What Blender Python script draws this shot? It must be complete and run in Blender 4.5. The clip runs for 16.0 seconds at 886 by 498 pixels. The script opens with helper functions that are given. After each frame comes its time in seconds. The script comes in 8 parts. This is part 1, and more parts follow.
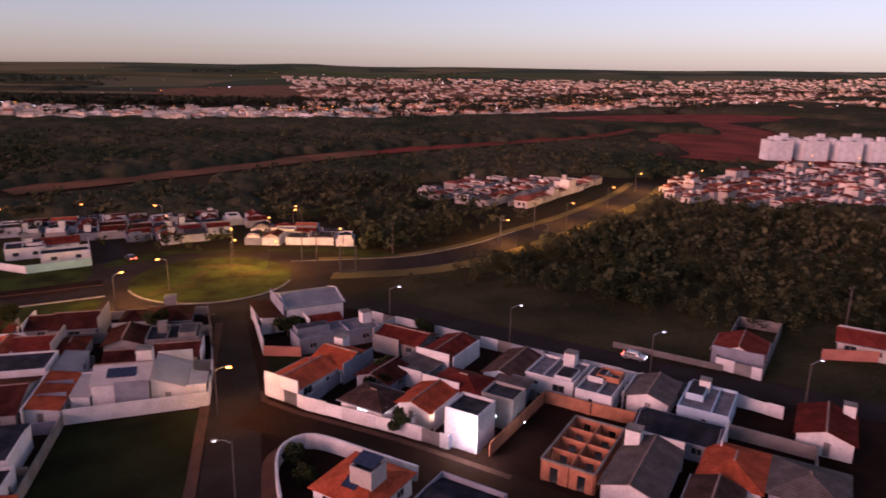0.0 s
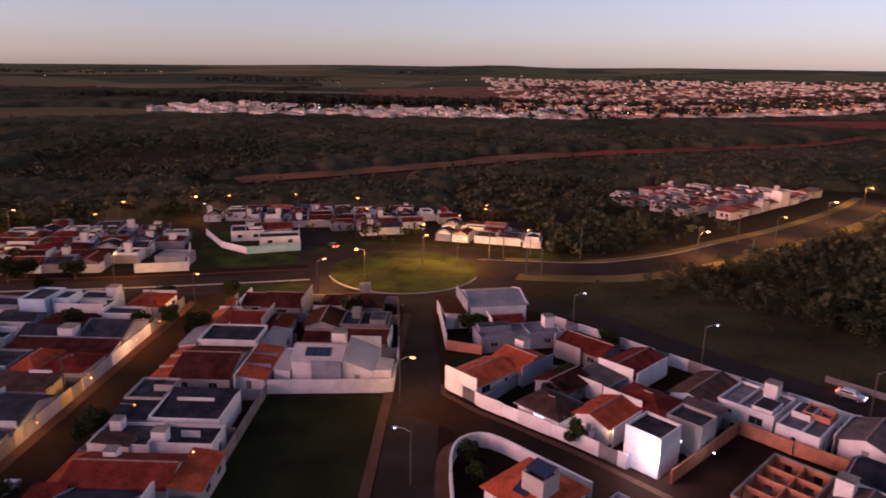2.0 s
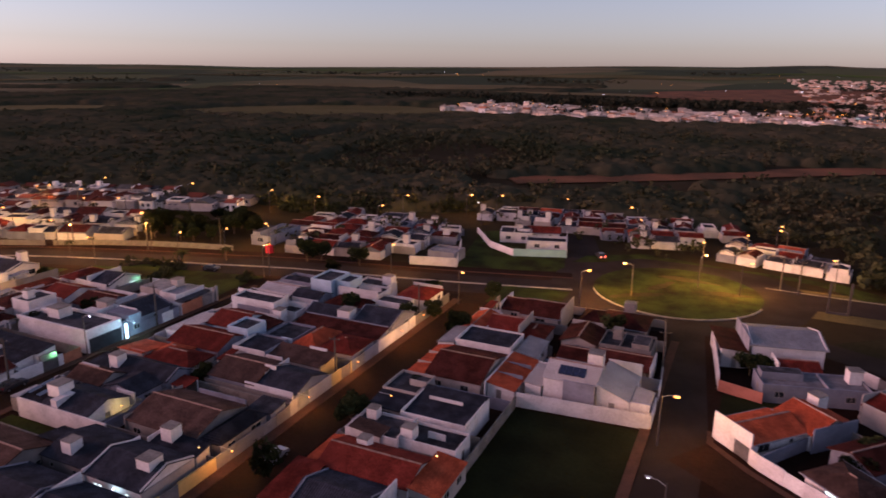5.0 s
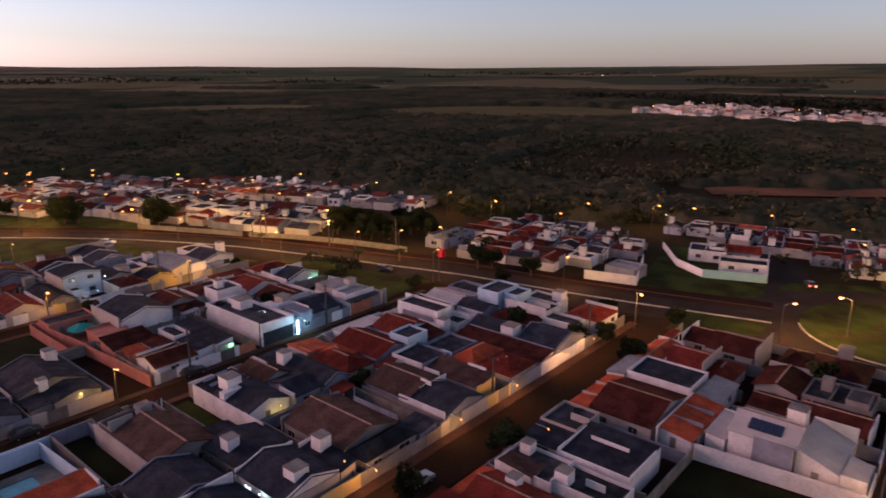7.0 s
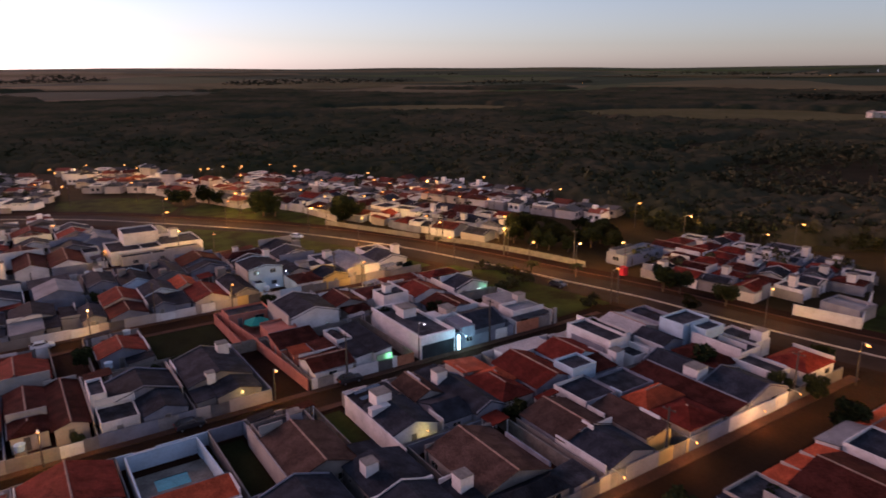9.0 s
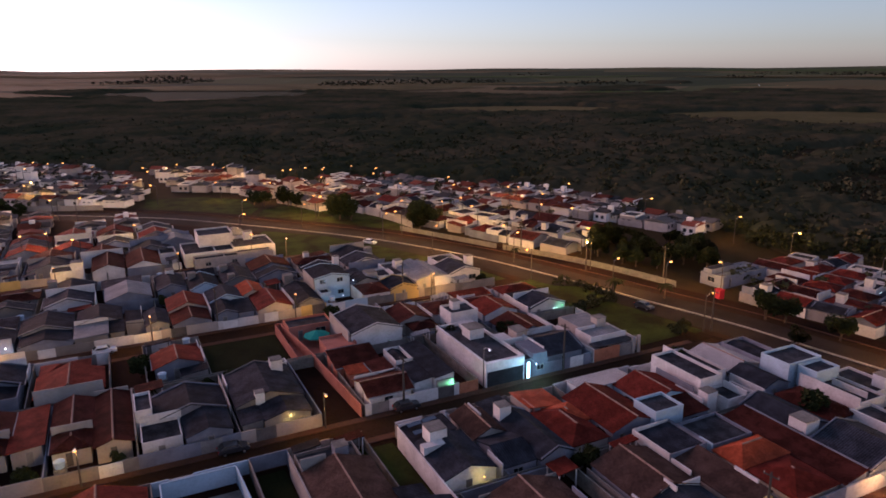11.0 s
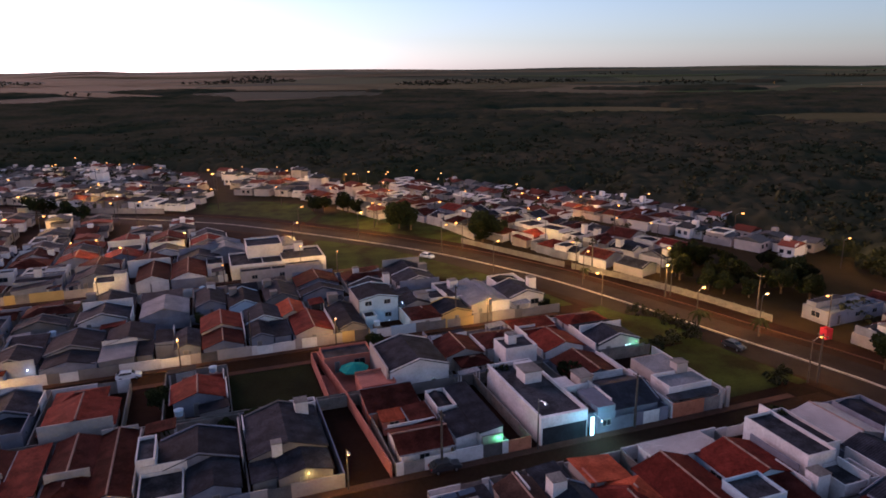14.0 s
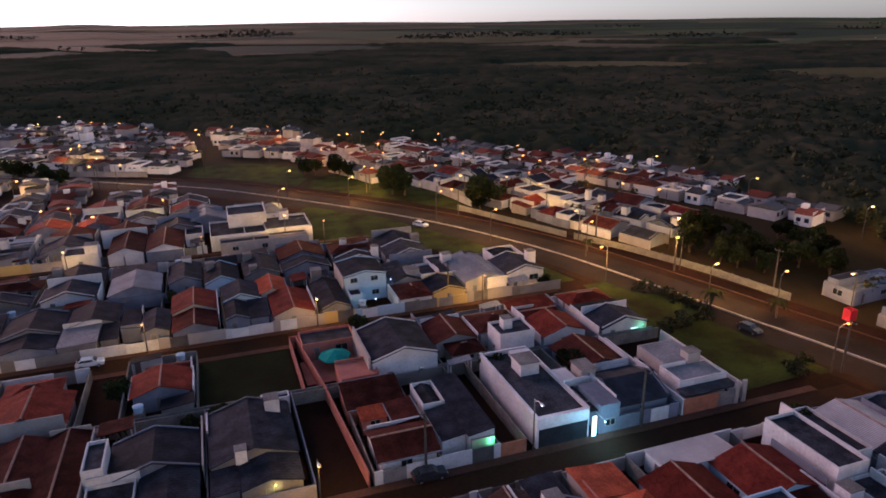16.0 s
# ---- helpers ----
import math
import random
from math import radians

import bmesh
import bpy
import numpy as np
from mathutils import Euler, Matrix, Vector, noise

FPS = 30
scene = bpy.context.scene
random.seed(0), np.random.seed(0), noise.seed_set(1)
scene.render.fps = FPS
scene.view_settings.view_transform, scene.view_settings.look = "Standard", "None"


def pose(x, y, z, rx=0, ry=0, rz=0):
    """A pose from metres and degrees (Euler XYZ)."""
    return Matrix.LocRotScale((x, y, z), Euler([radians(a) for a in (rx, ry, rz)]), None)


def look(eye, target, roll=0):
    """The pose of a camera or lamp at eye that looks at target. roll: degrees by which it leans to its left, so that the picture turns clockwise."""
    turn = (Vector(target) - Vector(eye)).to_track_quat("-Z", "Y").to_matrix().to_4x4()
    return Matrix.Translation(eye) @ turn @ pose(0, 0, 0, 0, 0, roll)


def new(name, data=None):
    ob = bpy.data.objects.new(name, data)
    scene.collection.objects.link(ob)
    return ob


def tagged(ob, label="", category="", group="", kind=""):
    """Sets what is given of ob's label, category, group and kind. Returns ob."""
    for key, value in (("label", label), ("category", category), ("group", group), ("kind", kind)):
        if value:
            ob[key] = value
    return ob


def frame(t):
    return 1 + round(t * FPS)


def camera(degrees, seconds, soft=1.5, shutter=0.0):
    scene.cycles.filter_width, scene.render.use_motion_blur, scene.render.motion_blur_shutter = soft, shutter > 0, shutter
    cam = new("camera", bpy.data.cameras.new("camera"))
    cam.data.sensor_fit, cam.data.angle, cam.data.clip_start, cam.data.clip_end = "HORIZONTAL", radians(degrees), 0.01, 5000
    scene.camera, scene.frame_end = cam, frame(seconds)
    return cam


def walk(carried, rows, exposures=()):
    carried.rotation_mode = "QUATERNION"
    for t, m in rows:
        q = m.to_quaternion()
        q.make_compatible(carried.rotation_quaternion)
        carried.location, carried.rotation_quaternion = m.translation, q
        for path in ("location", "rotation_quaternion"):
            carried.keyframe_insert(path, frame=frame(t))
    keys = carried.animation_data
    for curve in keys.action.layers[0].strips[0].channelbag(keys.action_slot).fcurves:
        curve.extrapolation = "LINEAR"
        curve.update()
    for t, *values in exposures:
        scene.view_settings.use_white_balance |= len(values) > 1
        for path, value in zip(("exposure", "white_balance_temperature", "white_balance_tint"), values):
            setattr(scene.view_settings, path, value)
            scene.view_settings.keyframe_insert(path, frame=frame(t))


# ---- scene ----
cam = camera(66.1, 16.0, soft=1.7, shutter=0.5)
PATH = [
    (0, (5.953, -17.355, 49.207), (6.438, -15.482, 48.7), 1.1),
    (0.5, (5.81, -17.194, 49.062), (6.161, -15.291, 48.559), 1.2),
    (1, (5.937, -16.893, 49.145), (6.16, -14.971, 48.638), 1.1),
    (1.5, (5.937, -16.535, 49.242), (6.023, -14.603, 48.73), 0.9),
    (2, (5.888, -16.203, 49.14), (5.835, -14.271, 48.628), 0.9),
    (2.5, (5.921, -15.676, 49.05), (5.737, -13.752, 48.537), 0.9),
    (3, (6.009, -15.001, 49.102), (5.697, -13.094, 48.586), 0.7),
    (3.5, (5.875, -14.109, 49.235), (5.432, -12.229, 48.715), 0.6),
    (4, (5.656, -12.974, 49.26), (5.092, -11.127, 48.741), 0.6),
    (6.5, (3.272, -3.955, 49.444), (2.124, -2.402, 48.925), 0.2),
    (7, (2.547, -1.907, 49.58), (1.296, -0.435, 49.061), 0.0),
    (7.5, (1.454, 0.393, 49.577), (0.101, 1.772, 49.059), -0.1),
    (8, (0.336, 2.634, 49.713), (-1.114, 3.911, 49.196), -0.3),
    (8.5, (-1.118, 4.699, 49.749), (-2.65, 5.877, 49.232), -0.3),
    (9, (-2.657, 6.981, 49.8), (-4.269, 8.046, 49.284), -0.4),
    (9.5, (-4.236, 9.036, 49.847), (-5.915, 9.992, 49.331), -0.5),
    (12, (-14.071, 18.51, 49.817), (-15.83, 19.313, 49.306), -0.6),
    (12.5, (-16.096, 20.116, 49.882), (-17.877, 20.868, 49.372), -0.7),
    (13, (-18.323, 21.493, 49.937), (-20.125, 22.197, 49.428), -0.7),
    (13.5, (-20.845, 23.157, 49.999), (-22.666, 23.807, 49.489), -0.7),
    (14, (-23.081, 24.815, 50.153), (-24.905, 25.457, 49.641), -0.8),
    (14.5, (-25.476, 26.447, 50.251), (-27.302, 27.083, 49.739), -0.8),
    (15, (-28.109, 27.853, 50.384), (-29.93, 28.487, 49.85), -0.8),
    (15.5, (-30.607, 29.285, 50.331), (-32.414, 29.912, 49.745), -0.8),
    (16, (-32.972, 30.646, 50.232), (-34.765, 31.266, 49.598), -0.9),
]
walk(cam, [(t, look(eye, target, roll)) for t, eye, target, roll in PATH], [(0, 1.95, 6280, 46), (4, 1.9, 6180, 43), (8, 1.83, 6020, 34), (12, 1.83, 5560, 28), (16, 1.87, 5330, 25)])

# ---- light ----
world = bpy.data.worlds.new("dusk_sky")
scene.world = world
world.use_nodes = True
wn = world.node_tree.nodes
sky = wn.new("ShaderNodeTexSky")
sky.sky_type = "NISHITA"
sky.sun_disc = False
sky.sun_elevation = radians(4.5)
SUN_AZ = radians(204.0)  # counter-clockwise from +x
sky.sun_rotation = math.pi / 2 - SUN_AZ
sky.altitude = 400
sky.air_density, sky.dust_density, sky.ozone_density = 1.0, 0.7, 2.8
wn["Background"].inputs["Strength"].default_value = 0.079
mute = wn.new("ShaderNodeHueSaturation")
mute.inputs["Saturation"].default_value = 0.5
world.node_tree.links.new(sky.outputs[0], mute.inputs["Color"])
world.node_tree.links.new(mute.outputs[0], wn["Background"].inputs["Color"])

sun = new("sun", bpy.data.lights.new("sun", "SUN"))
sun.data.energy, sun.data.angle, sun.data.color = 1.25, radians(36), (1.0, 0.50, 0.37)
sd = Vector((math.cos(SUN_AZ) * math.cos(radians(10)), math.sin(SUN_AZ) * math.cos(radians(10)), math.sin(radians(10))))
sun.matrix_world = look(sd * 100, (0, 0, 0))


# ---- materials ----
def material(name, colour, rough=0.9, scale=1.0, vary=0.35, bump=0.0, fine=8.0, metal=0.0, second=None, random_tint=0.0,
             island=False, spec=0.02, ribs=0.0, rib_scale=3.0, grit=0.55):
    """Base colour broken up at two scales, with fine relief; ribs: channelled sheets or tiles running down a slope."""
    m = bpy.data.materials.new(name)
    m.use_nodes = True
    nt = m.node_tree
    N, L = nt.nodes, nt.links
    b = N["Principled BSDF"]
    b.inputs["Roughness"].default_value, b.inputs["Metallic"].default_value = rough, metal
    b.inputs["Specular IOR Level"].default_value = spec
    co = N.new("ShaderNodeTexCoord")
    n1 = N.new("ShaderNodeTexNoise")
    n1.inputs["Scale"].default_value, n1.inputs["Detail"].default_value = scale, 6
    n2 = N.new("ShaderNodeTexNoise")
    n2.inputs["Scale"].default_value, n2.inputs["Detail"].default_value = scale * fine, 3
    L.new(co.outputs["Object"], n1.inputs["Vector"])
    L.new(co.outputs["Object"], n2.inputs["Vector"])
    ramp = N.new("ShaderNodeValToRGB")
    second = second or [c * (1 - vary) for c in colour]
    ramp.color_ramp.elements[0].position, ramp.color_ramp.elements[1].position = 0.35, 0.62
    ramp.color_ramp.elements[0].color, ramp.color_ramp.elements[1].color = (*second, 1), (*colour, 1)
    L.new(n1.outputs["Fac"], ramp.inputs["Fac"])
    mul = N.new("ShaderNodeMix")
    mul.data_type, mul.blend_type = "RGBA", "MULTIPLY"
    mul.inputs["Factor"].default_value = grit
    grain = N.new("ShaderNodeValToRGB")
    grain.color_ramp.elements[0].position, grain.color_ramp.elements[1].position = 0.3, 0.6
    grain.color_ramp.elements[0].color = (0.62, 0.6, 0.58, 1)
    L.new(n2.outputs["Fac"], grain.inputs["Fac"])
    L.new(ramp.outputs["Color"], mul.inputs[6])
    L.new(grain.outputs["Color"], mul.inputs[7])
    out = mul.outputs[2]
    if random_tint:
        src = N.new("ShaderNodeNewGeometry").outputs["Random Per Island"] if island else N.new("ShaderNodeObjectInfo").outputs["Random"]
        mr = N.new("ShaderNodeMapRange")
        mr.inputs["To Min"].default_value, mr.inputs["To Max"].default_value = 1 - random_tint, 1 + random_tint * 0.6
        L.new(src, mr.inputs["Value"])
        hsv = N.new("ShaderNodeHueSaturation")
        L.new(mr.outputs[0], hsv.inputs["Value"])
        L.new(out, hsv.inputs["Color"])
        out = hsv.outputs["Color"]
    L.new(out, b.inputs["Base Color"])
    height = n2.outputs["Fac"]
    if ribs:
        w = N.new("ShaderNodeTexWave")
        w.bands_direction = "X"
        w.inputs["Scale"].default_value = rib_scale
        w.inputs["Distortion"].default_value = 0.3
        L.new(co.outputs["Object"], w.inputs["Vector"])
        rmix = N.new("ShaderNodeMix")
        rmix.data_type, rmix.blend_type = "RGBA", "MULTIPLY"
        rmix.inputs["Factor"].default_value = 0.45
        L.new(out, rmix.inputs[6])
        L.new(w.outputs["Color"], rmix.inputs[7])
        L.new(rmix.outputs[2], b.inputs["Base Color"])
        height = w.outputs["Fac"]
    if bump:
        bp = N.new("ShaderNodeBump")
        bp.inputs["Strength"].default_value, bp.inputs["Distance"].default_value = bump, 0.05
        L.new(height, bp.inputs["Height"])
        L.new(bp.outputs[0], b.inputs["Normal"])
    return m


def glow(name, colour, strength):
    m = bpy.data.materials.new(name)
    m.use_nodes = True
    b = m.node_tree.nodes["Principled BSDF"]
    b.inputs["Base Color"].default_value = (*colour, 1)
    b.inputs["Emission Color"].default_value = (*colour, 1)
    b.inputs["Emission Strength"].default_value = strength
    return m


M = {
    "land": material("land", (0.034, 0.024, 0.012), 1, 0.006, fine=30, second=(0.018, 0.015, 0.008)),
    "track": material("track", (0.17, 0.075, 0.04), 1, 0.03, fine=20, second=(0.08, 0.045, 0.026), bump=0.4),
    "lawn": material("lawn", (0.034, 0.048, 0.011), 1, 0.16, fine=12, second=(0.017, 0.016, 0.007), bump=0.5),
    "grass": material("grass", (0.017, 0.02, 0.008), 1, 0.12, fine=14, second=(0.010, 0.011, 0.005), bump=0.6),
    "dry_grass": material("dry_grass", (0.13, 0.10, 0.04), 1, 0.05, fine=20, second=(0.07, 0.06, 0.025), bump=0.4),
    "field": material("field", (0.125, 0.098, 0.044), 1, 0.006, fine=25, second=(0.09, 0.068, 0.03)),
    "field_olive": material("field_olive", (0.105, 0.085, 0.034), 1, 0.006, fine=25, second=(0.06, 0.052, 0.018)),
    "field_green": material("field_green", (0.06, 0.085, 0.022), 1, 0.01, fine=25),
    "scrub_ground": material("scrub_ground", (0.044, 0.037, 0.018), 1, 0.06, fine=16, second=(0.020, 0.019, 0.009), bump=0.6),
    "red_earth": material("red_earth", (0.20, 0.043, 0.027), 1, 0.03, fine=20, second=(0.10, 0.026, 0.017), bump=0.5),
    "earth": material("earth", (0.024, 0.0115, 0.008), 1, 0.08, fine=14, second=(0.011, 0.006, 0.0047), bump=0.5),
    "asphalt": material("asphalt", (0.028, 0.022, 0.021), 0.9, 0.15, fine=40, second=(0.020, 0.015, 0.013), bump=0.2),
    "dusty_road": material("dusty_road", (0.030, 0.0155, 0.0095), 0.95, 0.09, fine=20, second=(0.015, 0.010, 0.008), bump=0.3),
    "pavement": material("pavement", (0.085, 0.045, 0.033), 0.9, 0.3, fine=10, second=(0.06, 0.036, 0.028), bump=0.2),
    "kerb": material("kerb", (0.34, 0.31, 0.28), 0.8, 0.5, fine=8, grit=0.22),
    "white": material("white", (0.58, 0.56, 0.57), 0.8, 0.35, 0.22, 0.1, random_tint=0.1, grit=0.35),
    "cream": material("cream", (0.33, 0.295, 0.28), 0.85, 0.35, 0.2, 0.1, random_tint=0.1, grit=0.22),
    "beige": material("beige", (0.185, 0.17, 0.165), 0.9, 0.35, 0.3, 0.1, random_tint=0.1, grit=0.22),
    "grey": material("grey", (0.19, 0.20, 0.25), 0.9, 0.35, 0.3, 0.1, random_tint=0.12, grit=0.22),
    "blue": material("blue", (0.36, 0.47, 0.58), 0.85, 0.35, 0.15, 0.1, grit=0.22),
    "teal": material("teal", (0.30, 0.50, 0.50), 0.85, 0.35, 0.15, 0.1, grit=0.22),
    # yellow is lamplight put into the colour of walls near street lamps
    "yellow": material("yellow", (0.44, 0.32, 0.13), 0.85, 0.35, 0.15, 0.1, grit=0.22),
    "pink": material("pink", (0.38, 0.15, 0.115), 0.9, 0.35, 0.25, 0.1, grit=0.22),
    "red_paint": material("red_paint", (0.55, 0.04, 0.05), 0.7, 0.35, 0.15, 0.1),
    "concrete": material("concrete", (0.20, 0.185, 0.17), 0.95, 0.4, 0.4, 0.15),
    "brick": material("brick", (0.42, 0.17, 0.10), 0.95, 0.8, 0.3, 0.4, random_tint=0.15),
    "ridge": material("ridge", (0.30, 0.20, 0.17), 0.9, 1.5, 0.4, 0.2, random_tint=0.2),
    "clay": material("clay", (0.20, 0.036, 0.025), 0.85, 0.45, 0.5, 0.6, random_tint=0.3, ribs=1, rib_scale=1.6, grit=0.9),
    "orange_clay": material("orange_clay", (0.50, 0.10, 0.045), 0.85, 0.45, 0.4, 0.6, random_tint=0.15, ribs=1, rib_scale=1.6, grit=0.9),
    "old_clay": material("old_clay", (0.095, 0.027, 0.021), 0.9, 0.45, 0.55, 0.6, random_tint=0.3, ribs=1, rib_scale=1.6, grit=0.9),
    "brown_tile": material("brown_tile", (0.105, 0.062, 0.052), 0.9, 0.45, 0.5, 0.6, random_tint=0.2, ribs=1, rib_scale=1.6, grit=0.9),
    "fibre": material("fibre", (0.043, 0.047, 0.063), 0.85, 0.45, 0.55, 0.5, random_tint=0.35, ribs=1, rib_scale=1.0, grit=0.9),
    "slab": material("slab", (0.056, 0.056, 0.065), 0.9, 0.5, 0.6, 0.1, random_tint=0.3, grit=0.9),
    "pale_fibre": material("pale_fibre", (0.15, 0.125, 0.12), 0.9, 0.45, 0.4, 0.5, random_tint=0.2, ribs=1, rib_scale=1.0, grit=0.7),
    "pale_slab": material("pale_slab", (0.17, 0.165, 0.185), 0.9, 0.5, 0.4, 0.1, random_tint=0.2, grit=0.6),
    "zinc": material("zinc", (0.27, 0.28, 0.31), 0.75, 0.3, 0.3, 0.4, metal=0.0, random_tint=0.1, ribs=1, rib_scale=1.2),
    "pale_roof": material("pale_roof", (0.46, 0.43, 0.43), 0.8, 0.3, 0.2, 0.3, grit=0.3, ribs=1, rib_scale=1.2),
    "glass": material("glass", (0.02, 0.025, 0.03), 0.12, 1.0, 0.2, spec=0.6),
    "frame": material("frame", (0.35, 0.34, 0.33), 0.6, 1.0, 0.2),
    "gate": material("gate", (0.20, 0.19, 0.19), 0.6, 0.6, 0.3, random_tint=0.5),
    "white_gate": material("white_gate", (0.7, 0.7, 0.7), 0.6, 0.6, 0.15),
    "dark": material("dark", (0.03, 0.03, 0.035), 0.6, 0.6, 0.3),
    "solar": material("solar", (0.012, 0.018, 0.05), 0.15, 2.0, 0.3, spec=0.6),
    "foliage": material("foliage", (0.034, 0.042, 0.016), 0.9, 0.1, 0.5, second=(0.016, 0.021, 0.009), random_tint=0.45, island=True),
    "wood_far": material("wood_far", (0.066, 0.059, 0.033), 1, 0.012, 0.5, second=(0.032, 0.039, 0.020), random_tint=0.25, island=True, fine=25, grit=0.3, spec=0),
    "canopy": material("canopy", (0.056, 0.049, 0.030), 1, 0.012, 0.5, second=(0.024, 0.030, 0.017), fine=22, grit=0.6, spec=0),
    "wood_distant": material("wood_distant", (0.046, 0.047, 0.030), 1, 0.01, 0.4, random_tint=0.3, island=True, spec=0),
    "bush": material("bush", (0.044, 0.045, 0.023), 1, 0.03, 0.5, second=(0.024, 0.030, 0.015), random_tint=0.3, island=True, spec=0),
    "bark": material("bark", (0.13, 0.09, 0.06), 0.95, 2.0, 0.4, 0.5),
    "pole": material("pole", (0.075, 0.066, 0.06), 0.85, 0.8, 0.25, 0.1),
    "metal": material("metal", (0.45, 0.45, 0.46), 0.4, 1.0, 0.2, metal=0.8),
    "rubber": material("rubber", (0.02, 0.02, 0.02), 0.8),
    "car_white": material("car_white", (0.75, 0.75, 0.76), 0.3, 1.0, 0.05, spec=0.5),
    "car_dark": material("car_dark", (0.03, 0.03, 0.035), 0.3, 1.0, 0.1, spec=0.5),
    "car_silver": material("car_silver", (0.4, 0.41, 0.42), 0.3, 1.0, 0.1, metal=0.5, spec=0.5),
    "canvas": material("canvas", (0.03, 0.28, 0.24), 0.9, 1.0, 0.2),
    "water": material("water", (0.05, 0.30, 0.36), 0.1, 0.6, 0.2, spec=0.5),
    "sodium": glow("sodium", (1.0, 0.38, 0.05), 1.6),
    "led": glow("led", (0.85, 0.95, 1.0), 2.2),
    "lit_room": glow("lit_room", (0.7, 0.95, 0.85), 0.4),
    "lit_slit": glow("lit_slit", (0.55, 0.95, 1.0), 1.0),
    "lit_warm": glow("lit_warm", (1.0, 0.62, 0.15), 1.2),
    "lit_green": glow("lit_green", (0.12, 0.9, 0.25), 0.5),
    "tail_lamp": glow("tail_lamp", (1.0, 0.08, 0.03), 10.0),
}


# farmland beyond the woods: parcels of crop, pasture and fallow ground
# mixed in by distance and paler, putting far haze into the base colour
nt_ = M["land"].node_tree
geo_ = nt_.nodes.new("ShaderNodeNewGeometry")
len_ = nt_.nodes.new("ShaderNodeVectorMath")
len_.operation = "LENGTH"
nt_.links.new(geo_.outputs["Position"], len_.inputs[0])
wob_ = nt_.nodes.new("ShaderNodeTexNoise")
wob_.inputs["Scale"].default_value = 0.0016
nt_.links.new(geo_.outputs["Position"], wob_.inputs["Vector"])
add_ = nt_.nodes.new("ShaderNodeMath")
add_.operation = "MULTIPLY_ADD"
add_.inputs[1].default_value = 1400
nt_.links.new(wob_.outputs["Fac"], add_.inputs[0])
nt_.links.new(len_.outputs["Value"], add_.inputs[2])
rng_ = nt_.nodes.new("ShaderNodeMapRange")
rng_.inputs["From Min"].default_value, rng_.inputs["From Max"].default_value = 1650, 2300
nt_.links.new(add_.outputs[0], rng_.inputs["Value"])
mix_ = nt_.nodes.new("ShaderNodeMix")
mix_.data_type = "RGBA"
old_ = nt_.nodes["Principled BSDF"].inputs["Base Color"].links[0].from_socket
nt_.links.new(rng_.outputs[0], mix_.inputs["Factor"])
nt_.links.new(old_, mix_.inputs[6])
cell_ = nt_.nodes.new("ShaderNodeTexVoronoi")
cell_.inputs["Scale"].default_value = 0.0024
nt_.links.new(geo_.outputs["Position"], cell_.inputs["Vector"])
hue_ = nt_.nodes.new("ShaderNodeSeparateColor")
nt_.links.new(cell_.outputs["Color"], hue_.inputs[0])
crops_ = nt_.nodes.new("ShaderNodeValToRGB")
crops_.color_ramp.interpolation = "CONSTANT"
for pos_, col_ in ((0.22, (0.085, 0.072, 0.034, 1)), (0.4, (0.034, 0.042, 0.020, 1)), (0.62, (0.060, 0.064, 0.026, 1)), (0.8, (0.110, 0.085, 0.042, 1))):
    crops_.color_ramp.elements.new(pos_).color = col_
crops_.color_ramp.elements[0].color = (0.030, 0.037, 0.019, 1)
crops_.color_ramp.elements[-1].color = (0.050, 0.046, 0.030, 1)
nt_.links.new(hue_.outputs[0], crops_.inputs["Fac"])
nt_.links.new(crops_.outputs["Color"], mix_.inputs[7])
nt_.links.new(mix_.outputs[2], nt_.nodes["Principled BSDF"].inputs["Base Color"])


# ---- building blocks ----
def part(name, bm, mat, parent=None, label=""):
    me = bpy.data.meshes.new(name)
    bm.to_mesh(me)
    bm.free()
    me.materials.append(M[mat] if isinstance(mat, str) else mat)
    ob = new(name, me)
    ob.parent = parent
    if label:
        ob["label"] = label
    return ob


def share(name, me, parent, m=None, label=""):
    ob = new(name, me)
    ob.parent = parent
    if m is not None:
        ob.matrix_basis = m
    if label:
        ob["label"] = label
    return ob


def mesh_of(name, bm, mat):
    me = bpy.data.meshes.new(name)
    bm.to_mesh(me)
    bm.free()
    me.materials.append(M[mat])
    return me


def box(bm, x0, x1, y0, y1, z0, z1):
    v = [bm.verts.new(p) for p in ((x0, y0, z0), (x1, y0, z0), (x1, y1, z0), (x0, y1, z0), (x0, y0, z1), (x1, y0, z1), (x1, y1, z1), (x0, y1, z1))]
    for f in ((3, 2, 1, 0), (4, 5, 6, 7), (0, 1, 5, 4), (1, 2, 6, 5), (2, 3, 7, 6), (3, 0, 4, 7)):
        bm.faces.new([v[i] for i in f])


def boxes(*bs):
    bm = bmesh.new()
    for b in bs:
        box(bm, *b)
    return bm


def tube(bm, p, q, r0, r1, n=8):
    p, q = Vector(p), Vector(q)
    d = (q - p).normalized()
    a = d.orthogonal().normalized()
    b = d.cross(a)
    rings = []
    for c, r in ((p, r0), (q, r1)):
        rings.append([bm.verts.new(c + (a * math.cos(t) + b * math.sin(t)) * r) for t in [2 * math.pi * i / n for i in range(n)]])
    for i in range(n):
        bm.faces.new((rings[0][i], rings[0][(i + 1) % n], rings[1][(i + 1) % n], rings[1][i]))
    bm.faces.new(rings[1])
    bm.faces.new(rings[0][::-1])


def thing(name, m, label, category, group="", kind=""):
    e = new(name)
    e.empty_display_size = 0.5
    e.matrix_basis = m
    return tagged(e, label, category, group, kind)


def smooth01(t):
    t = max(0.0, min(1.0, t))
    return t * t * (3 - 2 * t)


